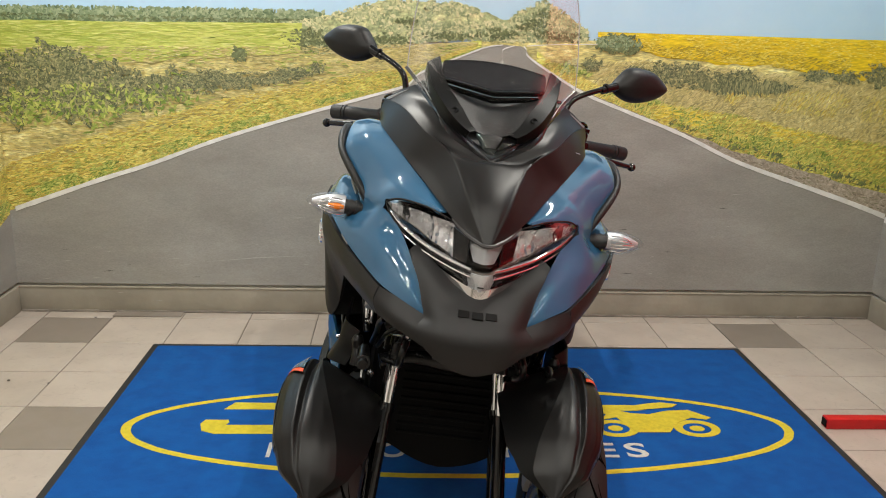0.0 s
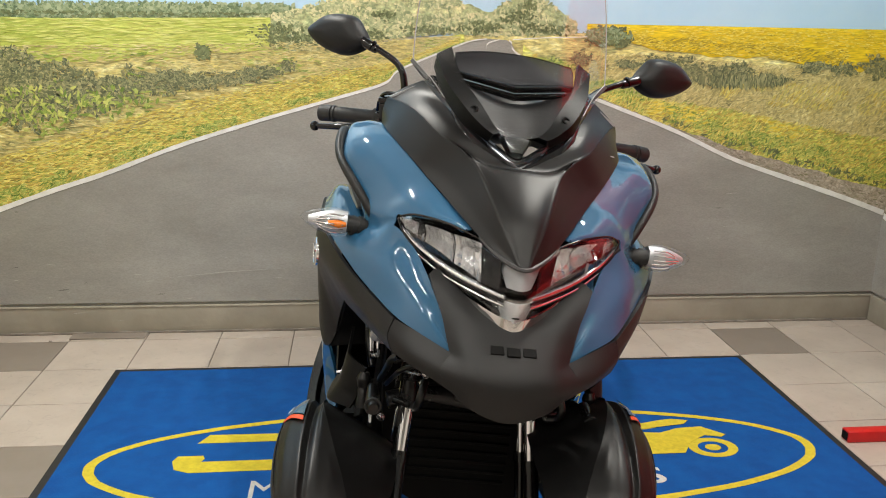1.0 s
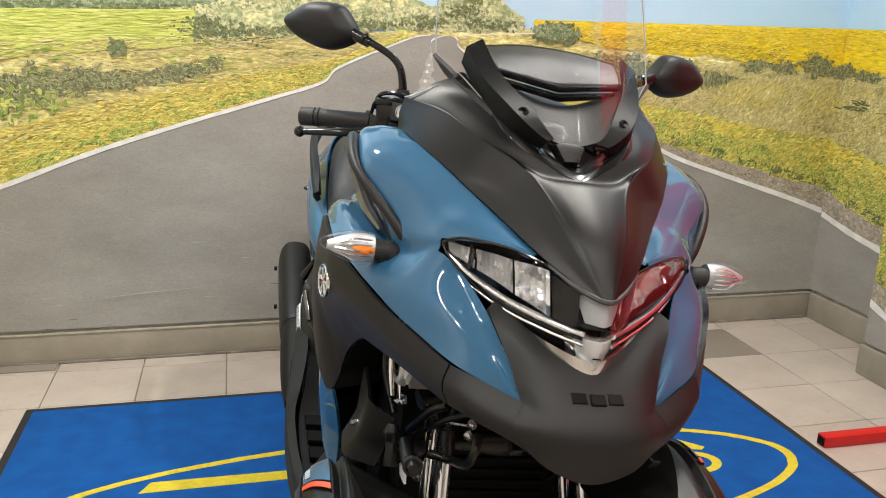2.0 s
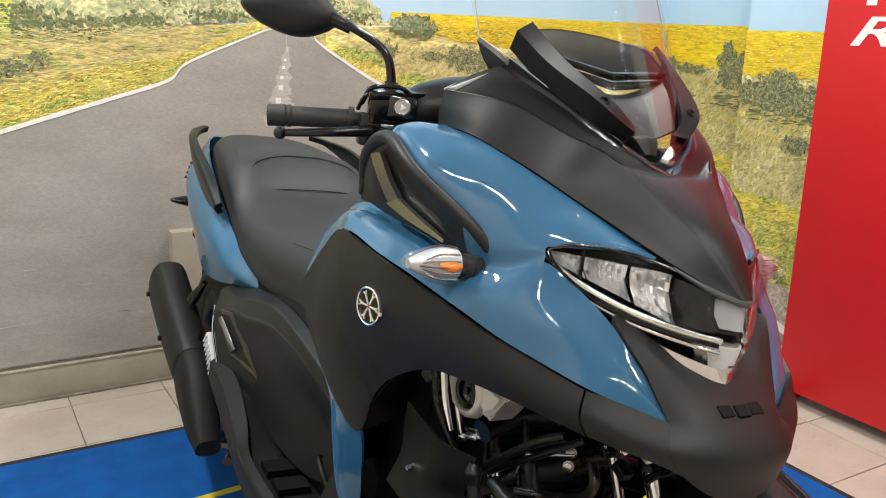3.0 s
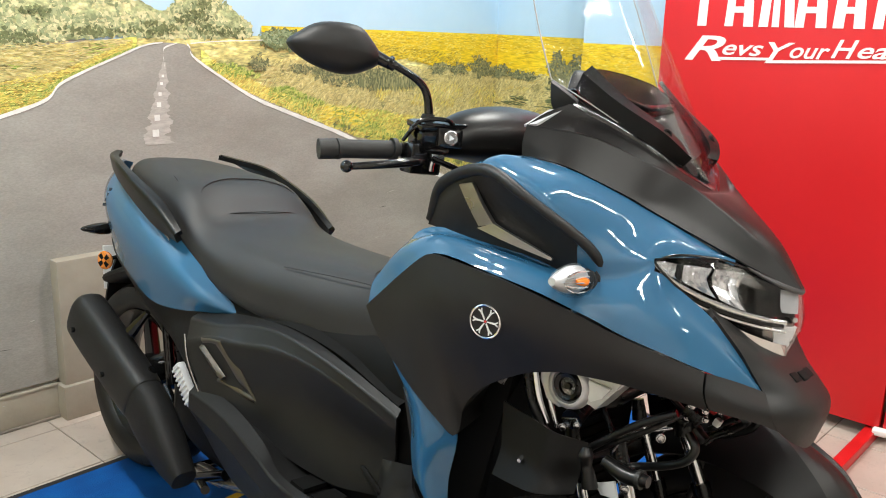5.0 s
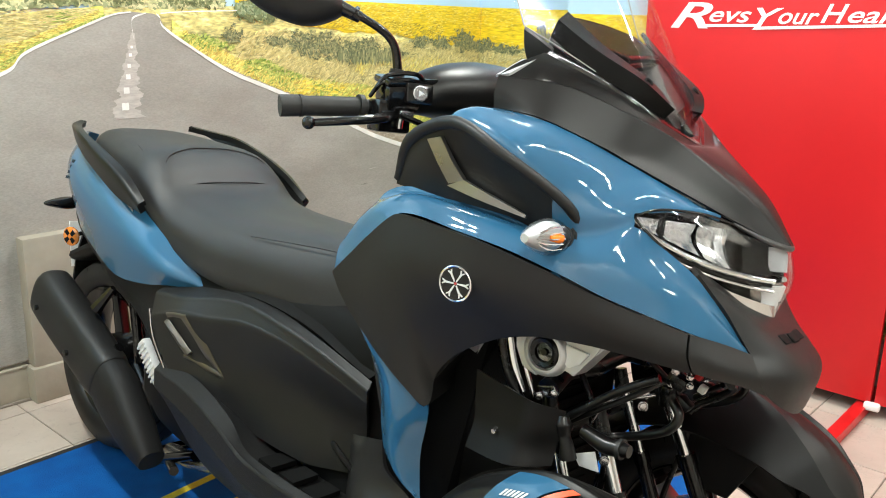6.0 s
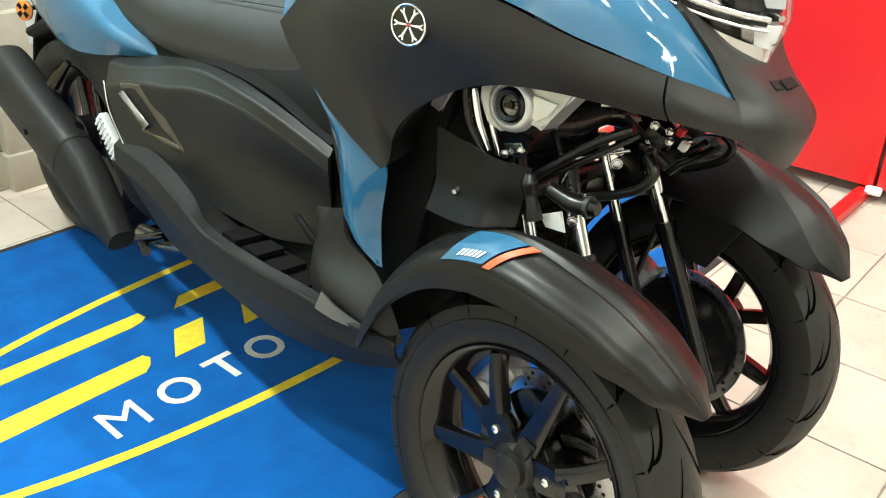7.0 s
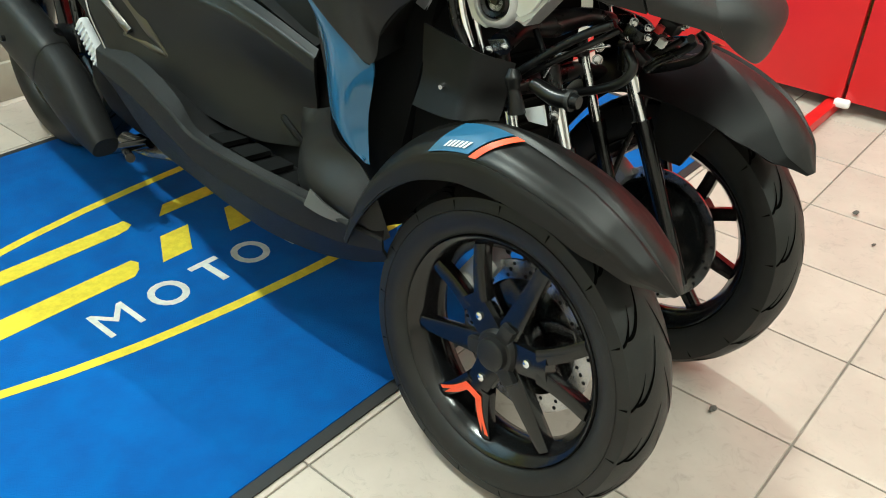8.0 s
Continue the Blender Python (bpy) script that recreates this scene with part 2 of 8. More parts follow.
def tube(bm, pts, radius, seg=10, n=None, caps=True):
    """A round bar along a smooth line; radius one number or one for each given point."""
    pts = [Vector(p) for p in pts]
    n = n or (1 if len(pts) == 2 else 6 * (len(pts) - 1))
    c = spline(pts, n)
    rs = np.full(len(pts), radius) if np.isscalar(radius) else np.array(radius, float)
    rr = np.interp(np.linspace(0, 1, len(c)), np.linspace(0, 1, len(rs)), rs)
    up = Vector((0, 0, 1))
    loops = []
    for i, p in enumerate(c):
        d = Vector(c[min(i + 1, len(c) - 1)] - c[max(i - 1, 0)]).normalized()
        if abs(d.dot(up)) > 0.98:
            up = Vector((1, 0, 0))
        a = d.cross(up).normalized()
        b = d.cross(a).normalized()
        up = a.cross(d) if i else up
        loops.append([bm.verts.new(Vector(p) + float(rr[i]) * (math.cos(q) * a + math.sin(q) * b))
                      for q in [2 * math.pi * k / seg for k in range(seg)]])
    for x, y in zip(loops, loops[1:]):
        for k in range(seg):
            bm.faces.new((x[k], x[(k + 1) % seg], y[(k + 1) % seg], y[k]))
    if caps:
        bm.faces.new(loops[0][::-1])
        bm.faces.new(loops[-1])


def lathe(bm, profile, m, seg=32, closed=False):
    """Turns (radius, height) about the local x axis of m."""
    loops = []
    for r, h in profile:
        loops.append([bm.verts.new(m @ Vector((h, r * math.cos(q), r * math.sin(q))))
                      for q in [2 * math.pi * k / seg for k in range(seg)]])
    pairs = list(zip(loops, loops[1:])) + ([(loops[-1], loops[0])] if closed else [])
    for x, y in pairs:
        for k in range(seg):
            bm.faces.new((x[k], x[(k + 1) % seg], y[(k + 1) % seg], y[k]))
    if not closed:
        bm.faces.new(loops[0][::-1])
        bm.faces.new(loops[-1])


def block(bm, size, m, bevel=0.004, segments=2):
    """A box with rounded edges."""
    made = bmesh.ops.create_cube(bm, size=1, matrix=m @ Matrix.Diagonal((*size, 1)))
    if bevel:
        edges = {e for v in made["verts"] for e in v.link_edges}
        bmesh.ops.bevel(bm, geom=list(edges), offset=bevel, segments=segments, affect="EDGES", profile=0.6)


def prism(bm, outline, depth, m, bevel=0.0):
    """A flat outline in local x, y, raised by depth along local z."""
    low = [bm.verts.new(m @ Vector((x, y, 0))) for x, y in outline]
    high = [bm.verts.new(m @ Vector((x, y, depth))) for x, y in outline]
    n = len(low)
    bm.faces.new(low[::-1])
    top = bm.faces.new(high)
    for k in range(n):
        bm.faces.new((low[k], low[(k + 1) % n], high[(k + 1) % n], high[k]))
    if bevel:
        bmesh.ops.bevel(bm, geom=list(top.edges), offset=bevel, segments=2, affect="EDGES")


def mesh_of(name, bm, mat, angle=40):
    bmesh.ops.recalc_face_normals(bm, faces=bm.faces[:])
    me = bpy.data.meshes.new(name)
    bm.to_mesh(me)
    bm.free()
    for m in (mat if isinstance(mat, (list, tuple)) else [mat]):
        me.materials.append(m)
    for f in me.polygons:
        f.use_smooth = True
    me.set_sharp_from_angle(angle=radians(angle))
    return me


def part(name, bm, mat, parent=None, label="", angle=40):
    ob = new(name, mesh_of(name, bm, mat, angle))
    if parent:
        ob.parent = parent
    if label:
        tagged(ob, label=label)
    return ob


def pieces(name, bm, mat, parent, label="", angle=40):
    """Each loose piece of the mesh becomes a part of its own."""
    left = set(bm.verts)
    while left:
        start = left.pop()
        island, stack = {start}, [start]
        while stack:
            for e in stack.pop().link_edges:
                for w in e.verts:
                    if w not in island:
                        island.add(w)
                        stack.append(w)
        left -= island
        one = bmesh.new()
        order = sorted(island, key=lambda w: w.index)
        made = {w: one.verts.new(w.co) for w in order}
        for f in {f for w in order for f in w.link_faces}:
            one.faces.new([made[w] for w in f.verts])
        part(name, one, mat, parent, label, angle)
    bm.free()


def thing(name, m, label, category, group=""):
    ob = new(name)
    ob.empty_display_size = 0.1
    ob.matrix_world = m
    return tagged(ob, label, category, group)


def lettering(name, text, m, mat, parent, label="", depth=0.0, shear=0.0, width=None, height=None, bold=0.0):
    """Built-in font turned to a mesh; local x along the line, y up, z out. Fitted to width and height."""
    cu = bpy.data.curves.new(name, "FONT")
    cu.body, cu.extrude, cu.shear = text, depth, shear
    cu.resolution_u = 4
    cu.offset = bold
    tmp = new(name, cu)
    me = bpy.data.meshes.new_from_object(tmp.evaluated_get(bpy.context.evaluated_depsgraph_get()))
    bpy.data.objects.remove(tmp)
    co = np.array([v.co for v in me.vertices])
    lo, hi = co.min(0), co.max(0)
    sx = (width / (hi[0] - lo[0])) if width else 1
    sy = (height / (hi[1] - lo[1])) if height else sx
    for v in me.vertices:
        v.co = m @ Vector(((v.co.x - lo[0]) * sx, (v.co.y - lo[1]) * sy, v.co.z))
    me.materials.append(mat)
    ob = new(name, me)
    ob.parent = parent
    if label:
        tagged(ob, label=label)
    return ob


def structure(name, bm, mat, label, category):
    return tagged(part(name, bm, mat), label, category, kind="structure")


# ---- the room ----
YW, XR, XL, YF = 3.67, 2.02, -1.93, -4.2
PILX, PILY = 1.79, 3.015


def wall(name, x0, x1, y0, y1, z0, z1, mat, label):
    bm = bmesh.new()
    block(bm, (x1 - x0, y1 - y0, z1 - z0), pose((x0 + x1) / 2, (y0 + y1) / 2, (z0 + z1) / 2), 0)
    return structure(name, bm, mat, label, "wall")


wall("wall_north", XL - 0.2, XR + 0.2, YW, YW + 0.2, 0, CEIL, PLASTER, "cream plastered back wall behind the printed mural")
wall("wall_east", XR, XR + 0.2, PILY, YW, 0, CEIL, PLASTER, "cream plastered side wall in the corner")
wall("wall_pier", PILX, XR + 0.2, YF, PILY, 0, CEIL, PLASTER, "cream plastered wall standing forward of the corner")
wall("wall_west", XL - 0.2, XL, YF, YW, 0, CEIL, PLASTER, "cream plastered side wall of the showroom")
wall("wall_south", XL - 0.2, XR + 0.2, YF - 0.2, YF, 0, CEIL, PLASTER, "plain cream wall closing the showroom")
bm = bmesh.new()
block(bm, (XR - XL + 0.4, YW - YF + 0.4, 0.12), pose((XR + XL) / 2, (YW + YF) / 2, CEIL + 0.06), 0)
structure("ceiling", bm, CEILPAINT, "pale painted flat showroom ceiling", "ceiling")

# skirting of grey painted plaster with a rounded top edge
bm = bmesh.new()
block(bm, (XR - XL, 0.026, 0.118), pose((XR + XL) / 2, YW - 0.013, 0.059), 0.006)
structure("baseboard_north", bm, CONCRETE, "grey painted plaster skirting with a rounded top edge", "baseboard")
bm = bmesh.new()
block(bm, (0.026, YW - PILY - 0.03, 0.118), pose(XR - 0.013, (YW + PILY) / 2 - 0.015, 0.059), 0.006)
structure("baseboard_east", bm, CONCRETE, "grey painted plaster skirting in the corner", "baseboard")
bm = bmesh.new()
block(bm, (0.026, PILY - YF, 0.118), pose(PILX - 0.013, (PILY + YF) / 2 + 0.013, 0.059), 0.006)
structure("baseboard_pier", bm, CONCRETE, "grey painted plaster skirting round the forward wall", "baseboard")
bm = bmesh.new()
block(bm, (0.026, YW - YF - 0.03, 0.118), pose(XL + 0.013, (YW + YF) / 2 - 0.015, 0.059), 0.006)
structure("baseboard_west", bm, CONCRETE, "grey painted plaster skirting along the side wall", "baseboard")
# ragged joint between skirting and floor
bm = bmesh.new()
for k in range(70):
    x = XL + 0.03 + k * (XR - XL - 0.06) / 70
    block(bm, (0.060, 0.007 + 0.006 * noise.noise((k * 0.7, 0, 0)), 0.010 + 0.006 * noise.noise((k * 0.9, 3, 0))), pose(x + 0.028, YW - 0.030, 0.005, 0, 0, 3 * noise.noise((k, 9, 0))), 0.002, 1)
structure("skirting_joint", bm, GROUT, "ragged dirty mortar joint where the skirting meets the floor", "trim")

# thin strip whose paler colour paints the highlight on the skirting's rounded top
bm = bmesh.new()
block(bm, (XR - XL - 0.03, 0.005, 0.007), pose((XR + XL) / 2, YW - 0.0265, 0.1165), 0.002)
structure("trim_north", bm, material("skirting_edge_highlight", (0.44, 0.40, 0.33), 0.6, vary=0.35, scale=14), "pale strip painting the highlight along the skirting's top edge", "trim")

# boxed-in service duct low on the back wall
bm = bmesh.new()
block(bm, (0.62, 0.062, 0.537), pose(-0.224 + 0.31, YW - 0.031, 0.2685), 0.008)
block(bm, (0.645, 0.078, 0.118), pose(-0.224 + 0.31, YW - 0.039, 0.059), 0.006)
tagged(part("service_duct", bm, CONCRETE), "low boxed duct of grey painted plaster against the wall", "duct", kind="structure")

# ---- the printed mural: flat bands and clumps of print on the walls ----
def on_wall(u, z, off):
    if u < XL:
        return (XL + off, YW - (XL - u), z)
    if u <= XR:
        return (u, YW - off, z)
    if u <= XR + YW - PILY:
        return (XR - off, YW - (u - XR), z)
    return (PILX - off, PILY - (u - XR - YW + PILY), z)


BREAKS = [XL, XR, XR + YW - PILY + 1e-5]
U0, U1 = XL - 1.2, XR + YW - PILY + 1.7


def print_material(name, colours, scale, stretch=(1, 1, 1), rough=0.42, detail=9, fine=0.0, fine_scale=60):
    m = bpy.data.materials.new(name)
    m.use_nodes = True
    nt = m.node_tree
    p = nt.nodes["Principled BSDF"]
    p.inputs["Roughness"].default_value = rough
    p.inputs["Specular IOR Level"].default_value = 0.4
    tc = nt.nodes.new("ShaderNodeTexCoord")
    mp = nt.nodes.new("ShaderNodeMapping")
    mp.inputs["Scale"].default_value = stretch
    n = nt.nodes.new("ShaderNodeTexNoise")
    n.inputs["Scale"].default_value, n.inputs["Detail"].default_value, n.inputs["Roughness"].default_value = scale, detail, 0.68
    nt.links.new(tc.outputs["Object"], mp.inputs[0])
    nt.links.new(mp.outputs[0], n.inputs[0])
    ramp = nt.nodes.new("ShaderNodeValToRGB")
    cr = ramp.color_ramp
    while len(cr.elements) < len(colours):
        cr.elements.new(0.5)
    for k, (pos, col) in enumerate(colours):
        cr.elements[k].position, cr.elements[k].color = pos, (*col, 1)
    nt.links.new(n.outputs[0], ramp.inputs[0])
    socket = ramp.outputs[0]
    if fine:
        v = nt.nodes.new("ShaderNodeTexNoise")
        v.inputs["Scale"].default_value, v.inputs["Detail"].default_value = fine_scale, 6
        nt.links.new(mp.outputs[0], v.inputs[0])
        mr = nt.nodes.new("ShaderNodeMapRange")
        mr.inputs[1].default_value, mr.inputs[2].default_value = 0.3, 0.7
        mr.inputs[3].default_value, mr.inputs[4].default_value = 1 - fine, 1 + fine
        nt.links.new(v.outputs[0], mr.inputs[0])
        sc = nt.nodes.new("ShaderNodeVectorMath")
        sc.operation = "SCALE"
        nt.links.new(socket, sc.inputs[0])
        nt.links.new(mr.outputs[0], sc.inputs["Scale"])
        socket = sc.outputs[0]
    nt.links.new(socket, p.inputs["Base Color"])
    return m


P_SKY = print_material("print_sky", [(0.3, (0.40, 0.60, 0.78)), (0.7, (0.54, 0.70, 0.83))], 0.9)
P_CANOLA = print_material("print_yellow_field", [(0.34, (0.50, 0.36, 0.03)), (0.44, (0.78, 0.55, 0.02)), (0.7, (0.88, 0.68, 0.04))], 12, (1, 1, 6), fine=0.25, fine_scale=26)
P_MEADOW = print_material("print_meadow", [(0.33, (0.18, 0.222, 0.09)), (0.42, (0.53, 0.468, 0.195)), (0.52, (0.7, 0.608, 0.225)), (0.66, (0.869, 0.842, 0.45))], 7, (1, 1, 3.5), fine=0.45, fine_scale=38)
P_DRY = print_material("print_dry_grass", [(0.33, (0.254, 0.246, 0.105)), (0.43, (0.498, 0.433, 0.195)), (0.55, (0.657, 0.585, 0.27)), (0.70, (0.784, 0.737, 0.405))], 10, (1.6, 1.6, 1), fine=0.5, fine_scale=50)
P_GREENFIELD = print_material("print_green_field", [(0.35, (0.40, 0.47, 0.08)), (0.65, (0.68, 0.70, 0.18))], 4, (1, 1, 6), fine=0.2, fine_scale=50)
P_VERGE = print_material("print_verge", [(0.33, (0.138, 0.211, 0.03)), (0.43, (0.36, 0.421, 0.105)), (0.54, (0.636, 0.62, 0.135)), (0.7, (0.816, 0.819, 0.33))], 9, (1, 1, 2.5), fine=0.5, fine_scale=60)
P_ROAD = print_material("print_asphalt", [(0.30, (0.255, 0.242, 0.218)), (0.70, (0.375, 0.362, 0.335))], 1.6, (1, 1, 2.5), fine=0.10, fine_scale=120)
P_PATCH = print_material("print_worn_paint", [(0.35, (0.36, 0.34, 0.32)), (0.6, (0.50, 0.47, 0.44))], 20, (1, 1, 4))
P_LINE = print_material("print_white_line", [(0.35, (0.66, 0.65, 0.62)), (0.6, (0.82, 0.81, 0.79))], 14)
P_GRAVEL = print_material("print_gravel", [(0.35, (0.30, 0.25, 0.19)), (0.65, (0.52, 0.45, 0.37))], 30, fine=0.35, fine_scale=90)
P_TREE = print_material("print_tree", [(0.34, (0.224, 0.253, 0.126)), (0.45, (0.37, 0.414, 0.21)), (0.56, (0.582, 0.575, 0.294)), (0.7, (0.806, 0.724, 0.392))], 17, (1, 1, 1.4), fine=0.45, fine_scale=60)
P_FARTREE = print_material("print_far_tree", [(0.34, (0.078, 0.127, 0.063)), (0.5, (0.224, 0.299, 0.14)), (0.68, (0.448, 0.506, 0.252))], 24, (1, 1, 1.5), fine=0.4, fine_scale=70)

mural = tagged(new("mural"), "glossy printed wall mural of a country road between fields", "mural", kind="structure")


def band(name, top, low, mat, off, ua=U0, ub=U1, step=0.05, rough_top=0.0, rough_low=0.0, freq=6.0):
    """A strip of print between two lines given as (u, z) points; its edges may be ragged."""
    us = sorted(set([round(u, 4) for u in np.arange(ua, ub, step)] + [ub] + [b for b in BREAKS if ua < b < ub] + [b - 2e-5 for b in BREAKS if ua < b < ub]))
    tu, tz = zip(*top)
    lu, lz = zip(*low)
    bm = bmesh.new()
    cols = []
    for u in us:
        zt = np.interp(u, tu, tz) + rough_top * (noise.fractal((u * freq, 1.3, 0), 0.9, 2.1, 5))
        zl = np.interp(u, lu, lz) + rough_low * (noise.fractal((u * freq, 7.7, 0), 0.9, 2.1, 5))
        cols.append((bm.verts.new(on_wall(u, zl, off)), bm.verts.new(on_wall(u, max(zt, zl + 1e-4), off))))
    for (u0, a), (u1, b) in zip(zip(us, cols), zip(us[1:], cols[1:])):
        if u1 - u0 < 4e-5:
            continue
        bm.faces.new((a[0], b[0], b[1], a[1]))
    return part(name, bm, mat, mural, angle=10)


def dab_material(name, *colours):
    """Print in small dabs, each of one colour out of a range."""
    m = bpy.data.materials.new(name)
    m.use_nodes = True
    nt = m.node_tree
    p = nt.nodes["Principled BSDF"]
    p.inputs["Roughness"].default_value, p.inputs["Specular IOR Level"].default_value = 0.42, 0.4
    geo = nt.nodes.new("ShaderNodeNewGeometry")
    ramp = nt.nodes.new("ShaderNodeValToRGB")
    cr = ramp.color_ramp
    while len(cr.elements) < len(colours):
        cr.elements.new(0.5)
    for k, c in enumerate(colours):
        cr.elements[k].position, cr.elements[k].color = k / (len(colours) - 1), (*c, 1)
    nt.links.new(geo.outputs["Random Per Island"], ramp.inputs[0])
    nt.links.new(ramp.outputs[0], p.inputs["Base Color"])
    return m


def dabs(name, mat, off, seed, count, place, size, slim=0.55, tilt=0.6, lean=0.0):
    """Many small flat strokes of print; place(rnd) gives u, z and a scale, or None for a gap."""
    rnd = random.Random(seed)
    verts, faces = [], []
    for k in range(count):
        spot = place(rnd)
        if not spot:
            continue
        u, z, grow = spot
        a = rnd.uniform(*size) * grow
        b = a * slim * rnd.uniform(0.6, 1.3)
        t = lean + rnd.uniform(-tilt, tilt)
        c, q = math.cos(t), math.sin(t)
        lift = off + 0.000004 * (k % 300)
        base = len(verts)
        for x, y in ((-1, 0), (-0.35, -0.8), (0.45, -0.7), (1, 0.1), (0.35, 0.8), (-0.5, 0.75)):
            x, y = a * x * rnd.uniform(0.75, 1.2), b * y * rnd.uniform(0.6, 1.25)
            verts.append(on_wall(u + c * x - q * y, z + q * x + c * y, lift))
        faces.append(tuple(range(base, base + 6)))
    me = bpy.data.meshes.new(name)
    me.from_pydata(verts, [], faces)
    me.materials.append(mat)
    ob = new(name, me)
    ob.parent = mural
    return tagged(ob, kind="stuff")


def between(ua, ub, top, low, bias=0.5, grow=lambda u, f: 1.0, gap=0.0, patch=7.0, seed=0.0):
    """Spots between two lines; gap: how much is left open in patches."""
    tu, tz = zip(*top)
    lu, lz = zip(*low)

    def place(rnd):
        u, f = rnd.uniform(ua, ub), rnd.random() ** (bias / (1 - bias))
        zl, zt = np.interp(u, lu, lz), np.interp(u, tu, tz)
        z = zl + f * (zt - zl)
        if gap and 0.5 + noise.fractal((u * patch, z * patch * 1.8, seed), 0.8, 2.0, 4) < gap:
            return None
        return u, z, grow(u, f)
    return place


def bushes(blobs, ragged=0.5, seed=0.0):
    """Spots in a row of bushes, ragged at the rim; blobs: u, z of the middle, half width, half height."""
    sizes = [a * b for _, _, a, b in blobs]

    def place(rnd):
        u, z, a, b = rnd.choices(blobs, sizes)[0]
        t, r = rnd.uniform(0, 2 * math.pi), math.sqrt(rnd.random())
        r *= 1 + ragged * noise.fractal((math.cos(t) * 2 + u * 9, math.sin(t) * 2, seed), 0.8, 2.0, 4)
        return u + a * r * math.cos(t), z + b * r * math.sin(t), 1.0
    return place


FLAT = lambda z: [(U0, z), (U1, z)]
EDGE_L = [(-3.2, 0.02), (-1.93, 0.453), (-1.531, 0.598), (-1.309, 0.672), (-1.009, 0.786), (-0.697, 0.886), (-0.386, 0.978), (-0.20, 1.036), (-0.136, 1.092), (0.054, 1.172), (0.145, 1.206), (0.210, 1.216)]
EDGE_R = [(0.300, 1.212), (0.312, 1.200), (0.322, 1.171), (0.409, 1.113), (0.570, 1.022), (0.729, 0.960), (1.018, 0.853), (1.279, 0.737), (1.548, 0.648), (1.825, 0.559), (2.02, 0.490), (2.295, 0.432), (2.674, 0.385), (2.676, 0.286), (2.878, 0.219), (4.4, -0.25)]
GRAVEL = [(0.5, 1.055), (1.007, 0.868), (1.273, 0.778), (1.540, 0.716), (1.731, 0.660), (2.02, 0.592), (2.282, 0.522), (2.674, 0.470), (2.676, 0.368), (2.967, 0.336), (4.4, 0.16)]
CROP = [(0.62, 1.281), (2.02, 1.278), (2.674, 1.270), (2.676, 1.254), (U1, 1.250)]
CROP_LOW = [(0.62, 1.262), (0.73, 1.222), (0.98, 1.178), (1.34, 1.160), (2.0, 1.090), (U1, 1.085)]
FIELD_LOW = [(U0, 1.115), (-1.43, 1.125), (-0.72, 1.180), (-0.55, 1.20)]
VERGE_L = [(-3.2, 0.30), (-1.95, 0.60), (-1.456, 0.770), (-0.968, 0.915), (-0.485, 1.040), (-0.136, 1.120), (0.12, 1.222)]
VERGE_R = [(0.33, 1.205), (0.42, 1.150), (0.62, 1.060), (0.82, 0.995), (1.254, 0.940), (1.52, 0.890), (1.97, 0.815), (2.674, 0.70), (2.676, 0.66), (U1, 0.55)]
HILL_TOP = [(-0.72, 1.275), (-0.53, 1.312), (-0.37, 1.367), (-0.25, 1.388), (-0.01, 1.380), (0.134, 1.348), (0.225, 1.316), (0.30, 1.366), (0.38, 1.398), (0.471, 1.350), (0.575, 1.276)]
HILL_LOW = [(-0.72, 1.170), (-0.53, 1.158), (-0.39, 1.178), (-0.13, 1.218), (0.058, 1.232), (0.236, 1.228), (0.58, 1.240)]
band("sky", FLAT(CEIL - 0.002), FLAT(1.22), P_SKY, 0.002)
band("far_trees", [(U0, 1.318), (-1.87, 1.312), (-1.41, 1.320), (-0.6, 1.328)], [(U0, 1.20), (-0.6, 1.20)], P_FARTREE, 0.004, ub=-0.55, step=0.012, rough_top=0.010, freq=14)
band("wooded_hill", HILL_TOP, HILL_LOW, P_TREE, 0.0064, ua=-0.72, ub=0.575, step=0.010, rough_top=0.016, rough_low=0.010, freq=16)
band("meadow", [(U0, 1.20), (-0.72, 1.19), (-0.39, 1.178), (0.06, 1.226), (0.62, 1.245), (0.63, 1.262), (U1, 1.20)], FLAT(0.131), P_MEADOW, 0.006)
band("green_field", [(U0, 1.250), (-1.42, 1.268), (-0.62, 1.284)], [(u, z - 0.02) for u, z in FIELD_LOW], P_GREENFIELD, 0.0084, ub=-0.64, step=0.02, rough_low=0.014)
band("yellow_field", CROP, CROP_LOW, P_CANOLA, 0.008, ua=0.62, step=0.02, rough_low=0.02)
band("dry_grass", [(0.70, 1.130), (0.80, 1.16), (1.0, 1.14), (1.6, 1.11), (U1, 1.06)], VERGE_R, P_DRY, 0.0092, ua=0.70, step=0.012, rough_top=0.03, rough_low=0.02, freq=22)
band("verge", VERGE_L, [(u, z - 0.01) for u, z in EDGE_L], P_VERGE, 0.010, ub=0.12, step=0.02, rough_top=0.03)
band("verge", VERGE_R, [(u, z - 0.01) for u, z in EDGE_R], P_VERGE, 0.0104, ua=0.36, step=0.012, rough_top=0.02, freq=22)
band("gravel_edge", GRAVEL, [(u, z - 0.01) for u, z in EDGE_R], P_GRAVEL, 0.0142, ua=0.5, step=0.02, rough_top=0.010, freq=14)
band("asphalt", EDGE_L + EDGE_R, FLAT(0.131), P_ROAD, 0.016, step=0.02)


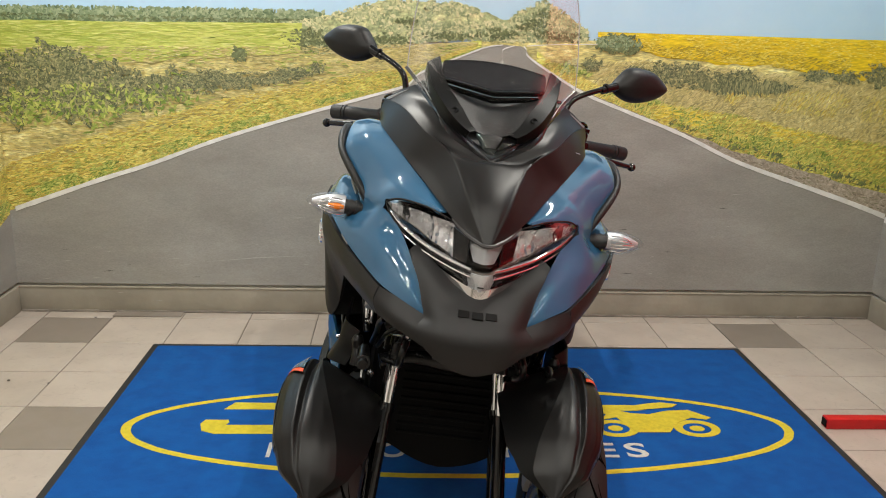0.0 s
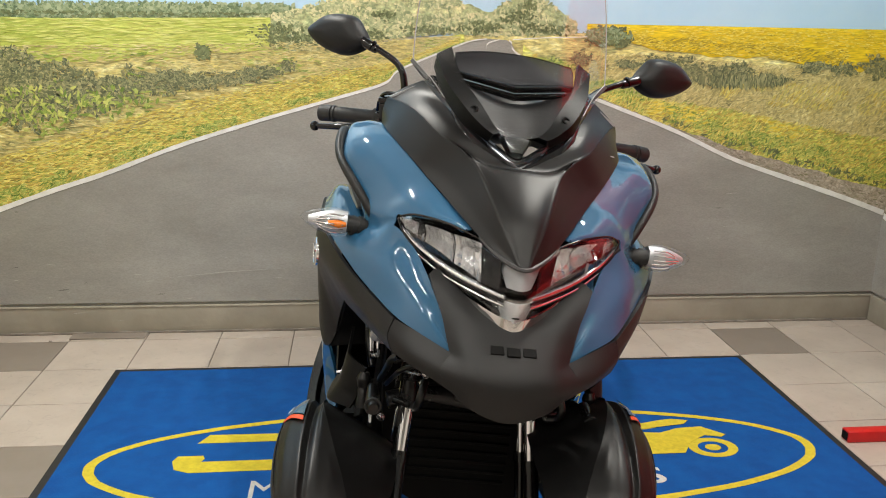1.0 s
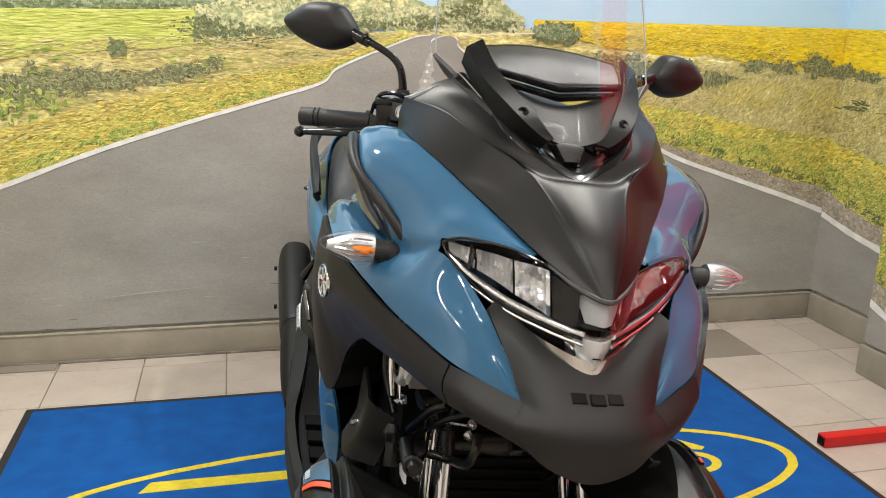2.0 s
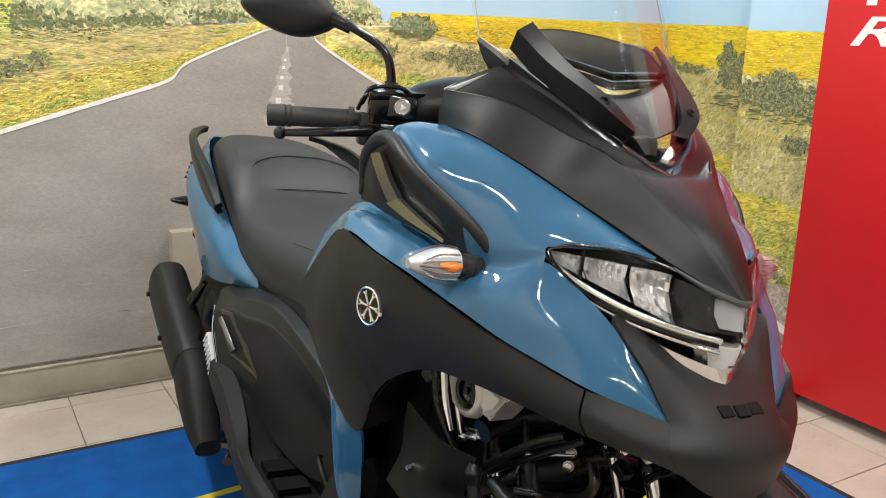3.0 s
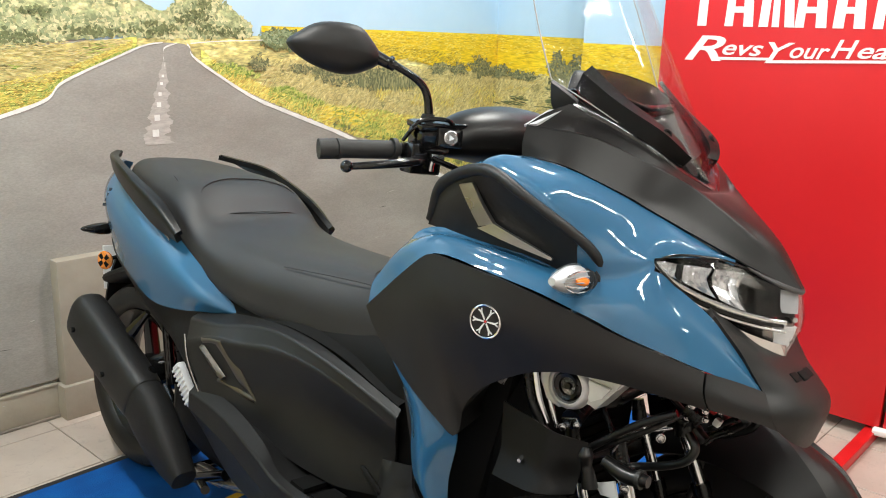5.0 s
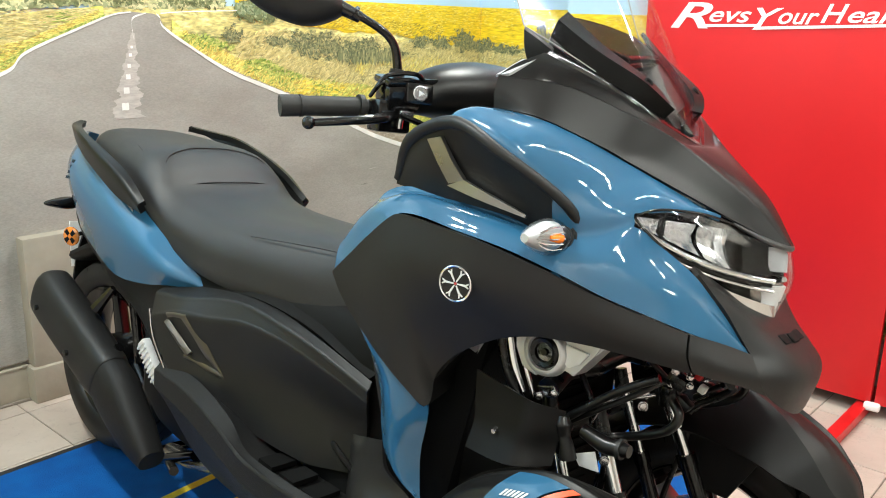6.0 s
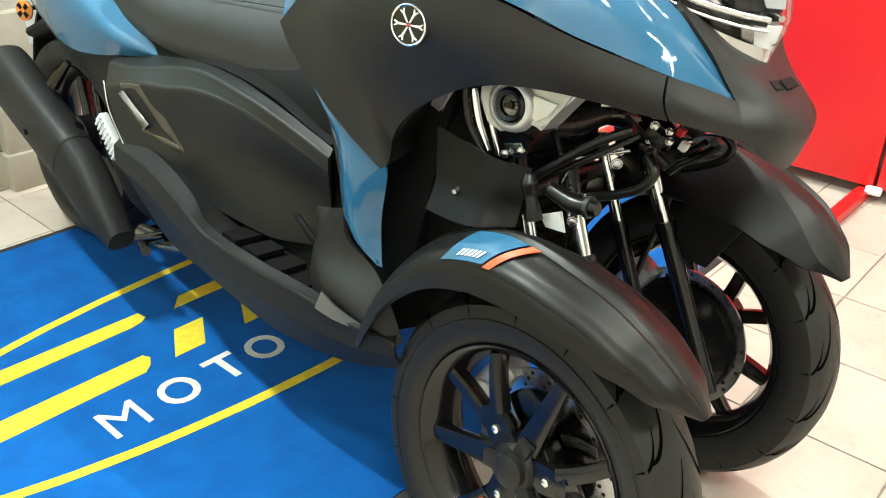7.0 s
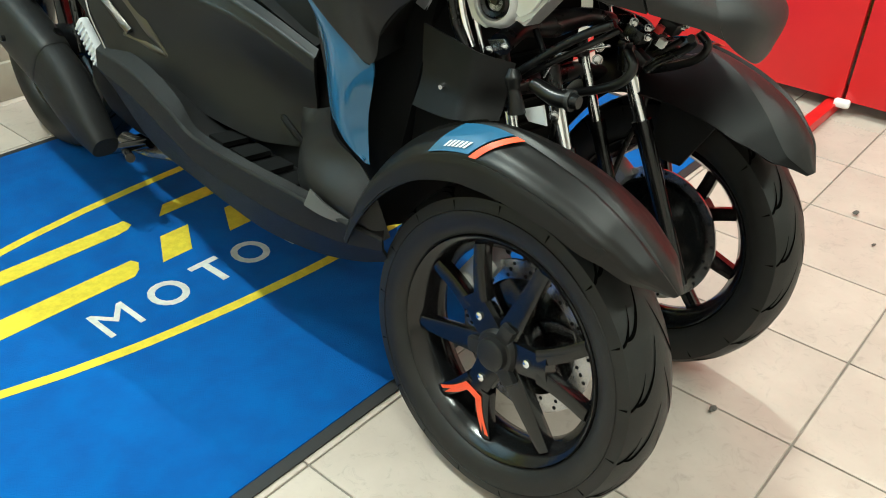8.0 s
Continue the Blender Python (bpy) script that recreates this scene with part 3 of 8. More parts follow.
def stripe(name, line, w0, w1, off):
    """A painted line of print along (u, z) points, growing from w0 to w1."""
    c = spline([(u, z, 0) for u, z in line], 10 * (len(line) - 1))
    bm = bmesh.new()
    prev = None
    for i, p in enumerate(c):
        f = i / (len(c) - 1)
        w = (w0 + (w1 - w0) * f) * (1 + 0.25 * noise.noise((p[0] * 25, p[1] * 25, 0)))
        cur = (bm.verts.new(on_wall(p[0], p[1] - w / 2, off)), bm.verts.new(on_wall(p[0], p[1] + w / 2, off)))
        if prev:
            bm.faces.new((prev[0], cur[0], cur[1], prev[1]))
        prev = cur
    return part(name, bm, P_LINE, mural, angle=10)


stripe("road_line", EDGE_L[:0:-1], 0.004, 0.022, 0.018)
stripe("road_line", EDGE_R[:11], 0.006, 0.024, 0.018)
stripe("road_line", EDGE_R[10:13], 0.026, 0.030, 0.018)
stripe("road_line", EDGE_R[13:15] + [(3.4, 0.05)], 0.030, 0.034, 0.018)
stripe("road_line", [(0.315, 1.214), (0.42, 1.222), (0.62, 1.230)], 0.004, 0.003, 0.018)
stripe("road_line", [(0.213, 1.130), (0.209, 1.180), (0.218, 1.200), (0.262, 1.214)], 0.012, 0.004, 0.018)
bm = bmesh.new()
prev = None
for k in range(91):
    f = k / 90
    u, z, w = 0.212 - 0.036 * f, 1.150 - 0.275 * f, 0.008 + 0.052 * f
    left = u - w * (0.95 + 0.55 * noise.fractal((k * 0.13, 2.0, 0), 0.8, 2.0, 4))
    right = u + w * (0.80 + 0.55 * noise.fractal((k * 0.13, 8.0, 0), 0.8, 2.0, 4))
    cur = (bm.verts.new(on_wall(min(left, u - 0.002), z, 0.0172)), bm.verts.new(on_wall(max(right, u + 0.002), z, 0.0172)))
    if prev:
        bm.faces.new((prev[0], prev[1], cur[1], cur[0]))
    prev = cur
part("worn_centre_line", bm, P_PATCH, mural, angle=10)
bm = bmesh.new()
for u, z, s in [(0.167, 0.914, 0.012), (0.175, 0.966, 0.010), (0.184, 1.010, 0.008), (0.190, 1.045, 0.006), (0.197, 1.080, 0.005), (0.203, 1.105, 0.004)]:
    prism(bm, [(u - s, z - s), (u + s, z - s), (u + s, z + s), (u - s, z + s)], 0.0004, Matrix(((1, 0, 0, 0), (0, 0, -1, YW - 0.0184), (0, 1, 0, 0), (0, 0, 0, 1))))
part("centre_mark", bm, P_LINE, mural, angle=10)

# dabs of leaf, grass and blossom over the flat colours
D_FAR = dab_material("print_far_leaves", (0.112, 0.161, 0.084), (0.213, 0.276, 0.14), (0.302, 0.356, 0.21), (0.403, 0.448, 0.266))
D_HILL = dab_material("print_hill_leaves", (0.213, 0.253, 0.126), (0.325, 0.368, 0.196), (0.47, 0.494, 0.266), (0.605, 0.586, 0.322), (0.762, 0.69, 0.406))
D_SHADE = dab_material("print_shaded_leaves", (0.10, 0.12, 0.055), (0.16, 0.185, 0.08), (0.23, 0.26, 0.12))
D_HEDGE = dab_material("print_hedge_leaves", (0.084, 0.098, 0.056), (0.134, 0.149, 0.077), (0.202, 0.213, 0.105), (0.302, 0.299, 0.147), (0.47, 0.425, 0.21))
D_STRAW = dab_material("print_straw", (0.318, 0.292, 0.12), (0.509, 0.433, 0.18), (0.657, 0.55, 0.225), (0.784, 0.702, 0.36), (0.583, 0.468, 0.15))
D_GREEN = dab_material("print_green_grass", (0.134, 0.218, 0.042), (0.269, 0.356, 0.07), (0.448, 0.506, 0.126), (0.65, 0.644, 0.182))
D_ORANGE = dab_material("print_orange_grass", (0.424, 0.304, 0.075), (0.615, 0.456, 0.105), (0.784, 0.643, 0.135), (0.89, 0.796, 0.24), (0.445, 0.445, 0.12))
D_YELLOW = dab_material("print_blossom", (0.62, 0.47, 0.05), (0.78, 0.60, 0.06), (0.88, 0.71, 0.10), (0.93, 0.79, 0.20))
D_ROWS = dab_material("print_crop_rows", (0.36, 0.27, 0.03), (0.52, 0.38, 0.04), (0.64, 0.48, 0.04))
D_CROPGREEN = dab_material("print_field_streaks", (0.38, 0.44, 0.08), (0.52, 0.56, 0.12), (0.66, 0.68, 0.18), (0.72, 0.72, 0.26))
D_STONE = dab_material("print_stones", (0.24, 0.20, 0.15), (0.36, 0.31, 0.25), (0.52, 0.46, 0.38), (0.20, 0.19, 0.10))

TREELINE = [(U0, 1.318), (-1.87, 1.312), (-1.41, 1.320), (-0.6, 1.328)]
dabs("far_leaves", D_FAR, 0.0050, 71, 2600, between(-2.2, -0.55, [(u, z + 0.008) for u, z in TREELINE], [(U0, 1.255), (-0.55, 1.285)], 0.5), (0.005, 0.011), 0.75, 1.5)
dabs("far_leaves", D_SHADE, 0.0062, 72, 420, between(-2.2, -0.55, [(U0, 1.285), (-0.55, 1.300)], [(U0, 1.255), (-0.55, 1.283)], 0.4), (0.004, 0.009), 0.6, 0.5)
dabs("hill_leaves", D_HILL, 0.0070, 73, 5200, between(-0.72, 0.575, [(u, z + 0.006) for u, z in HILL_TOP], HILL_LOW, 0.5, gap=0.30, patch=9, seed=2), (0.005, 0.011), 0.7, 1.5)
dabs("hill_leaves", D_SHADE, 0.0083, 74, 1300, bushes([(-0.62, 1.215, 0.10, 0.045), (-0.45, 1.205, 0.09, 0.032), (-0.28, 1.225, 0.10, 0.022), (-0.20, 1.30, 0.05, 0.016), (-0.02, 1.248, 0.10, 0.016), (0.20, 1.26, 0.10, 0.022), (0.34, 1.30, 0.06, 0.03), (0.45, 1.255, 0.10, 0.020), (0.38, 1.35, 0.04, 0.02)], 0.8, 4), (0.004, 0.009), 0.7, 1.5)
dabs("field_streak", D_CROPGREEN, 0.0092, 75, 1500, between(-2.2, -0.66, [(U0, 1.248), (-0.64, 1.280)], FIELD_LOW, 0.45), (0.010, 0.032), 0.10, 0.06)
dabs("straw", D_STRAW, 0.0106, 76, 7480, between(-2.2, 0.10, [(U0, 1.13), (-0.72, 1.185), (0.05, 1.222)], VERGE_L, 0.5, lambda u, f: 0.55 + 0.25 * abs(u)), (0.0066, 0.0204), 0.16, 0.20)
dabs("meadow_green", D_GREEN, 0.0110, 77, 900, between(-2.2, 0.05, [(U0, 1.10), (-0.72, 1.17), (0.05, 1.215)], VERGE_L, 0.4, lambda u, f: 0.5 + 0.3 * abs(u), gap=0.55, patch=4, seed=5), (0.010, 0.030), 0.20, 0.25)
dabs("crop_row", D_ROWS, 0.0088, 78, 520, between(0.80, 1.75, [(0.8, 1.235), (1.0, 1.232), (1.75, 1.185)], CROP_LOW, 0.45), (0.006, 0.016), 0.26, 0.10, 0.35)
dabs("blossom", D_YELLOW, 0.0098, 79, 6400, between(0.64, 3.6, [(u, z - 0.006) for u, z in CROP], CROP_LOW, 0.5, gap=0.25, patch=6, seed=8), (0.0035, 0.0105), 0.26, 0.10)
dabs("straw", D_STRAW, 0.0108, 80, 11440, between(0.62, 3.4, [(0.62, 1.15), (0.82, 1.165), (1.3, 1.135), (2.0, 1.09), (3.4, 1.06)], VERGE_R, 0.5), (0.0055, 0.0180), 0.18, 0.5, 0.5)
dabs("straw", D_ORANGE, 0.0116, 81, 2640, between(1.2, 3.4, [(1.2, 1.06), (3.4, 1.00)], [(1.2, 0.98), (3.4, 0.80)], 0.5, gap=0.45, patch=3, seed=3), (0.0055, 0.0156), 0.18, 0.4, 1.0)
# hedges and shrubs
dabs("hedge", D_HEDGE, 0.0112, 82, 10400, bushes([(-2.05, 1.02, 0.14, 0.13), (-1.86, 0.99, 0.12, 0.14), (-1.70, 1.03, 0.15, 0.135), (-1.60, 0.96, 0.16, 0.12), (-1.48, 1.00, 0.15, 0.105), (-1.34, 0.99, 0.14, 0.085), (-1.20, 1.01, 0.12, 0.065), (-1.62, 1.10, 0.09, 0.06)], 0.55, 1), (0.0048, 0.0112), 0.5, 1.5)
dabs("hedge", D_GREEN, 0.0124, 83, 520, bushes([(-1.55, 0.93, 0.30, 0.09), (-1.25, 0.96, 0.15, 0.05), (-1.80, 0.90, 0.15, 0.06)], 0.7, 2), (0.007, 0.016), 0.45, 1.5)
dabs("hedge", D_HEDGE, 0.0114, 84, 3000, bushes([(-1.05, 1.04, 0.12, 0.040), (-0.93, 1.035, 0.10, 0.030), (-0.80, 1.05, 0.10, 0.026), (-0.68, 1.075, 0.07, 0.024), (-0.58, 1.10, 0.03, 0.022)], 0.8, 3), (0.0036, 0.0087), 0.5, 1.2)
dabs("shrub", D_SHADE, 0.0114, 85, 160, bushes([(-0.905, 1.148, 0.030, 0.026)], 0.6, 4), (0.005, 0.011), 0.6, 1.5)
dabs("shrub", D_SHADE, 0.0112, 86, 460, bushes([(0.68, 1.232, 0.060, 0.036), (0.75, 1.228, 0.060, 0.036), (0.72, 1.252, 0.045, 0.018)], 0.5, 5), (0.005, 0.012), 0.6, 1.5)
dabs("shrub", D_FAR, 0.0120, 87, 200, bushes([(0.70, 1.240, 0.08, 0.030)], 0.6, 6), (0.005, 0.010), 0.6, 1.5)
dabs("shrub", D_HEDGE, 0.0122, 88, 3400, bushes([(0.60, 1.145, 0.05, 0.025), (0.92, 1.12, 0.07, 0.040), (1.02, 1.105, 0.10, 0.045), (1.16, 1.085, 0.12, 0.040), (1.27, 1.10, 0.06, 0.040), (1.40, 1.065, 0.11, 0.022), (0.80, 1.125, 0.05, 0.02)], 0.8, 7), (0.0036, 0.0093), 0.45, 1.5)
dabs("reeds", D_HEDGE, 0.0126, 89, 360, bushes([(1.30, 1.060, 0.18, 0.020)], 0.4, 8), (0.010, 0.024), 0.22, 0.25, 1.5)
dabs("shrub", D_HEDGE, 0.0122, 90, 2600, bushes([(1.60, 1.12, 0.06, 0.022), (1.74, 1.115, 0.06, 0.026), (1.90, 1.12, 0.08, 0.045), (2.04, 1.10, 0.08, 0.03), (2.20, 1.09, 0.10, 0.018)], 0.8, 9), (0.0036, 0.0093), 0.45, 1.5)
dabs("shrub", D_HEDGE, 0.0122, 91, 1800, bushes([(2.40, 1.12, 0.055, 0.085), (2.44, 1.07, 0.06, 0.05), (2.50, 1.12, 0.05, 0.08)], 0.5, 10), (0.0042, 0.0099), 0.5, 1.5)
dabs("shrub", D_HEDGE, 0.0122, 92, 2600, bushes([(2.80, 1.03, 0.13, 0.055), (2.95, 1.02, 0.12, 0.05), (2.86, 1.09, 0.06, 0.03), (2.95, 0.86, 0.06, 0.03)], 0.7, 11), (0.0042, 0.0099), 0.5, 1.5)
dabs("shade_grass", D_SHADE, 0.0122, 93, 420, between(2.0, 3.3, [(2.0, 1.01), (3.3, 0.98)], [(2.0, 0.95), (3.3, 0.92)], 0.5, gap=0.5, patch=5, seed=7), (0.010, 0.028), 0.18, 0.2)
# verges: straw colour above, green towards the road
dabs("verge_grass", D_ORANGE, 0.0128, 94, 11440, between(-2.3, 0.10, [(u, z + 0.05 * min(1, abs(u))) for u, z in VERGE_L], EDGE_L, 0.55, lambda u, f: 0.5 + 0.3 * abs(u)), (0.0055, 0.0168), 0.22, 0.35, 0.2)
dabs("verge_grass", D_GREEN, 0.0132, 95, 5720, between(-2.3, 0.12, [(u, z + 0.45 * (np.interp(u, *zip(*VERGE_L)) - z)) for u, z in EDGE_L], EDGE_L, 0.35, lambda u, f: 0.5 + 0.3 * abs(u), gap=0.42, patch=5, seed=12), (0.0044, 0.0132), 0.3, 0.6, 0.4)
dabs("verge_grass", D_ORANGE, 0.0128, 96, 10120, between(0.40, 3.4, VERGE_R, GRAVEL[:12] + [(2.674, 0.47), (2.676, 0.37), (4.4, 0.16)], 0.5), (0.0044, 0.0144), 0.25, 0.5, 0.6)
dabs("verge_grass", D_YELLOW, 0.0131, 97, 900, between(0.9, 3.4, [(u, z - 0.01) for u, z in VERGE_R], [(u, z - 0.07) for u, z in VERGE_R], 0.5, gap=0.4, patch=3, seed=14), (0.010, 0.024), 0.22, 0.3)
dabs("verge_grass", D_GREEN, 0.0133, 98, 5720, between(0.40, 3.4, [(u, z + 0.09 + 0.03 * max(0, u - 1)) for u, z in GRAVEL], GRAVEL, 0.38, gap=0.30, patch=6, seed=15), (0.0039, 0.0108), 0.4, 1.0, 0.8)
dabs("verge_grass", D_SHADE, 0.0136, 99, 800, between(0.80, 3.4, [(u, z + 0.04) for u, z in GRAVEL], GRAVEL, 0.4, gap=0.45, patch=8, seed=16), (0.006, 0.015), 0.4, 1.0, 0.8)
dabs("stones", D_STONE, 0.0146, 100, 1500, between(0.52, 3.3, GRAVEL, EDGE_R, 0.6), (0.004, 0.014), 0.35, 0.3, -0.3)

# ---- floor tiles ----
bm = bmesh.new()
block(bm, (XR - XL + 0.4, YW - YF + 0.4, 0.1), pose((XR + XL) / 2, (YW + YF) / 2, -0.0535), 0)
floor = structure("floor", bm, GROUT, "cream ceramic tiled showroom floor with dark tiles set in", "floor")
TS = 0.30


def tile_mesh(w, d, mat):
    bm = bmesh.new()
    block(bm, (w - 0.004, d - 0.004, 0.004), pose(0, 0, -0.002), 0.0012, 1)
    return mesh_of("tile", bm, mat)


TILES = {}
spare = bmesh.new()
for i in range(-8, 8):
    for j in range(-26, 2):
        x0, y0 = max(0.02 + i * TS, XL), max(3.562 + j * TS, YF)
        x1, y1 = min(0.02 + (i + 1) * TS, XR), min(3.562 + (j + 1) * TS, YW)
        if x1 - x0 < 0.01 or y1 - y0 < 0.01:
            continue
        dark = (i, j) in [(-6, -1), (-5, -4), (4, -1), (6, -4), (5, -9)]
        if y1 < 0.35:
            block(spare, (x1 - x0 - 0.004, y1 - y0 - 0.004, 0.004), pose((x0 + x1) / 2, (y0 + y1) / 2, -0.002), 0)
            continue
        key = (round(x1 - x0, 3), round(y1 - y0, 3), dark)
        if key not in TILES:
            TILES[key] = tile_mesh(x1 - x0, y1 - y0, TILEDARK if dark else TILE)
        t = new("tile", TILES[key])
        t.location = ((x0 + x1) / 2, (y0 + y1) / 2, 0)
        t.parent = floor
tagged(part("far_tiles", spare, TILE, floor), kind="stuff")

# ---- ceiling tubes ----
TUBEGLOW = material("lit_tube", (1.0, 0.96, 0.9), 0.4, emit=9.0)
for x, y, length, turn, watts in TUBES:
    t = thing("ceiling_light", pose(x, y, CEIL, 0, 0, turn), "slim white ceiling light with a lit tube", "ceiling light", "ceiling lights")
    bm = bmesh.new()
    block(bm, (length + 0.06, 0.09, 0.03), pose(0, 0, -0.015), 0.006)
    part("housing", bm, CEILPAINT, t)
    bm = bmesh.new()
    tube(bm, [(-length / 2, 0, -0.048), (length / 2, 0, -0.048)], 0.016, 12)
    part("tube", bm, TUBEGLOW, t, "glowing white tube")

# ---- mat ----
mat_thing = thing("floor_mat", pose(0, 0, 0), "blue floor mat with a yellow oval dealer emblem under the scooter", "mat")
MX, MY0, MY1 = 1.213, 1.775, 3.24
bm = bmesh.new()
block(bm, (2 * MX, MY1 - MY0, 0.005), pose(0, (MY0 + MY1) / 2, 0.003), 0.002)
part("rubber_backing", bm, MATRUBBER, mat_thing, "black rubber edge")
bm = bmesh.new()
block(bm, (2 * MX - 0.05, MY1 - MY0 - 0.05, 0.004), pose(0, (MY0 + MY1) / 2, 0.0062), 0.0015)
part("carpet_top", bm, MATBLUE, mat_thing)
ZP = 0.0082
bm = bmesh.new()
ring = []
for k in range(160):
    t = 2 * math.pi * k / 160
    n = 1 + 0.004 * noise.noise((math.cos(t) * 9, math.sin(t) * 9, 2))
    ring.append([bm.verts.new((r * n * math.cos(t), 2.497 + q * n * math.sin(t), ZP + 0.0006)) for r, q in ((1.11, 0.325), (1.078, 0.299))])
for k in range(160):
    a, b = ring[k], ring[(k + 1) % 160]
    bm.faces.new((a[0], b[0], b[1], a[1]))
part("oval_ring", bm, MATYELLOW, mat_thing, "yellow oval line")


def mat_shape(name, outline, mat=MATYELLOW, lift=0.0):
    bm = bmesh.new()
    prism(bm, outline, 0.0008, pose(0, 0, ZP + lift))
    return part(name, bm, mat, mat_thing)


mat_shape("emblem_bar", [(-0.808, 2.628), (-0.40, 2.628), (-0.368, 2.634), (-0.350, 2.648), (-0.354, 2.676), (-0.780, 2.682)])
mat_shape("emblem_bar", [(-0.807, 2.449), (-0.467, 2.450), (-0.445, 2.468), (-0.431, 2.493), (-0.439, 2.512), (-0.780, 2.512), (-0.772, 2.530), (-0.778, 2.549), (-0.852, 2.549), (-0.864, 2.520), (-0.850, 2.470)])
mat_shape("emblem_bar", [(-0.283, 2.632), (0.16, 2.630), (0.20, 2.642), (0.215, 2.676), (-0.243, 2.676)])
for k in range(3):
    x = 0.186 * k
    mat_shape("emblem_bar", [(-0.393 + x, 2.453), (-0.315 + x, 2.453), (-0.257 + x, 2.551), (-0.335 + x, 2.551)])
mat_shape("emblem_bar", [(0.245, 2.628), (0.615, 2.628), (0.652, 2.638), (0.657, 2.672), (0.285, 2.676)])
mat_shape("emblem_bar", [(0.205, 2.450), (0.43, 2.450), (0.42, 2.512), (0.27, 2.512), (0.25, 2.545), (0.17, 2.545)])
# motorcycle emblem
for cx in (0.508, 0.785):
    bm = bmesh.new()
    for k in range(28):
        t0, t1 = 2 * math.pi * k / 28, 2 * math.pi * (k + 1) / 28
        prism(bm, [(cx + r * 1.25 * math.cos(t), 2.495 + r * math.sin(t)) for r, t in ((0.062, t0), (0.062, t1), (0.038, t1), (0.038, t0))], 0.0008, pose(0, 0, ZP))
        prism(bm, [(cx, 2.495)] + [(cx + 0.02 * 1.25 * math.cos(t), 2.495 + 0.02 * math.sin(t)) for t in (t0, t1)], 0.0008, pose(0, 0, ZP))
    part("emblem_wheel", bm, MATYELLOW, mat_thing)
mat_shape("emblem_body", [(0.470, 2.553), (0.53, 2.575), (0.575, 2.465), (0.685, 2.465), (0.73, 2.535), (0.79, 2.574), (0.84, 2.560), (0.86, 2.575), (0.80, 2.635), (0.72, 2.628), (0.65, 2.600), (0.59, 2.608), (0.53, 2.638), (0.455, 2.636), (0.50, 2.598)], lift=0.0007)
mat_shape("emblem_top", [(0.60, 2.628), (0.68, 2.643), (0.75, 2.655), (0.775, 2.680), (0.72, 2.694), (0.67, 2.685), (0.62, 2.670)], lift=0.0014)
for ch, x, w in zip("MOTORCYCLES", [-0.620, -0.497, -0.374, -0.277, -0.145, -0.030, 0.080, 0.195, 0.310, 0.408, 0.502], [0.080, 0.086, 0.074, 0.087, 0.076, 0.082, 0.080, 0.082, 0.066, 0.066, 0.070]):
    lettering("mat_letter", ch, pose(x, 2.297, ZP + 0.0007), MATWHITE, mat_thing, width=w, height=0.094, depth=0.0004, bold=0.0 if ch == "M" else 0.018)

# ---- red display boards ----
BX = 1.587


def display_board(y0, y1, label):
    b = thing("display_board", pose(BX, (y0 + y1) / 2, 0), label, "display board", "display boards")
    half = (y1 - y0) / 2
    bm = bmesh.new()
    block(bm, (0.026, 2 * half - 0.004, 2.2), pose(0.013, 0, 0.045 + 1.1), 0.004)
    part("panel", bm, BANNER, b, "plain red printed face")
    return b, half


def board_foot(parent, y):
    bm = bmesh.new()
    block(bm, (0.66, 0.04, 0.036), pose(-0.02, y, 0.019), 0.003)
    part("foot", bm, REDPAINT, parent, "square red steel foot bar")
    bm = bmesh.new()
    block(bm, (0.004, 0.030, 0.026), pose(-0.351, y, 0.019), 0.001, 1)
    part("end_plug", bm, DARK, parent, "black plastic end plug")


BY = 2.084
board, half = display_board(1.620, 2.548, "tall red display board with white lettering on steel feet")
board_foot(board, 2.526 - BY)
board_foot(board, 1.645 - BY)
# brand name as plain white bars standing in pairs under a cross bar
BRAND = Matrix(((0, 0, -1, -0.0005), (-1, 0, 0, 2.432 - BY), (0, 1, 0, 1.330), (0, 0, 0, 1)))
for feet in (((0.020, 0.034),), ((0.0, 0.030), (0.068, 0.034)), ((0.0, 0.032), (0.045, 0.024), (0.088, 0.032)), ((0.0, 0.030), (0.068, 0.034)), ((0.0, 0.034), (0.064, 0.034)), ((0.0, 0.030), (0.068, 0.034))):
    k = 0 if len(feet) == 1 else k + 1
    bm = bmesh.new()
    x0 = 0.121 * k
    for x, w in feet:
        prism(bm, [(x0 + x, 0), (x0 + x + w, 0), (x0 + x * 0.8 + w + 0.004, 0.13), (x0 + x * 0.8 + 0.006, 0.13)], 0.0012, BRAND)
    prism(bm, [(x0, 0.13), (x0 + 0.104, 0.13), (x0 + 0.104, 0.16), (x0, 0.16)], 0.0012, BRAND)
    if len(feet) == 2:
        prism(bm, [(x0 + 0.026, 0.046), (x0 + 0.072, 0.046), (x0 + 0.072, 0.066), (x0 + 0.026, 0.066)], 0.0010, BRAND)
    part("brand_shape", bm, BANNERWHITE, board)
BM = Matrix(((0, 0, -1, -0.0012), (-1, 0, 0, 2.448 - BY), (0, 1, 0, 1.211), (0, 0, 0, 1)))
for text, x, y, w, h in (("R", 0.0, 0.0, 0.150, 0.086), ("evs", 0.140, 0.022, 0.145, 0.036), ("Y", 0.300, 0.010, 0.090, 0.060), ("our", 0.375, 0.020, 0.128, 0.036), ("H", 0.508, 0.026, 0.080, 0.058), ("eart", 0.588, 0.028, 0.175, 0.042)):
    lettering("slogan", text, BM @ Matrix.Translation((x, y, 0)), BANNERWHITE, board, depth=0.0006, shear=0.35, width=w, height=h, bold=0.012)
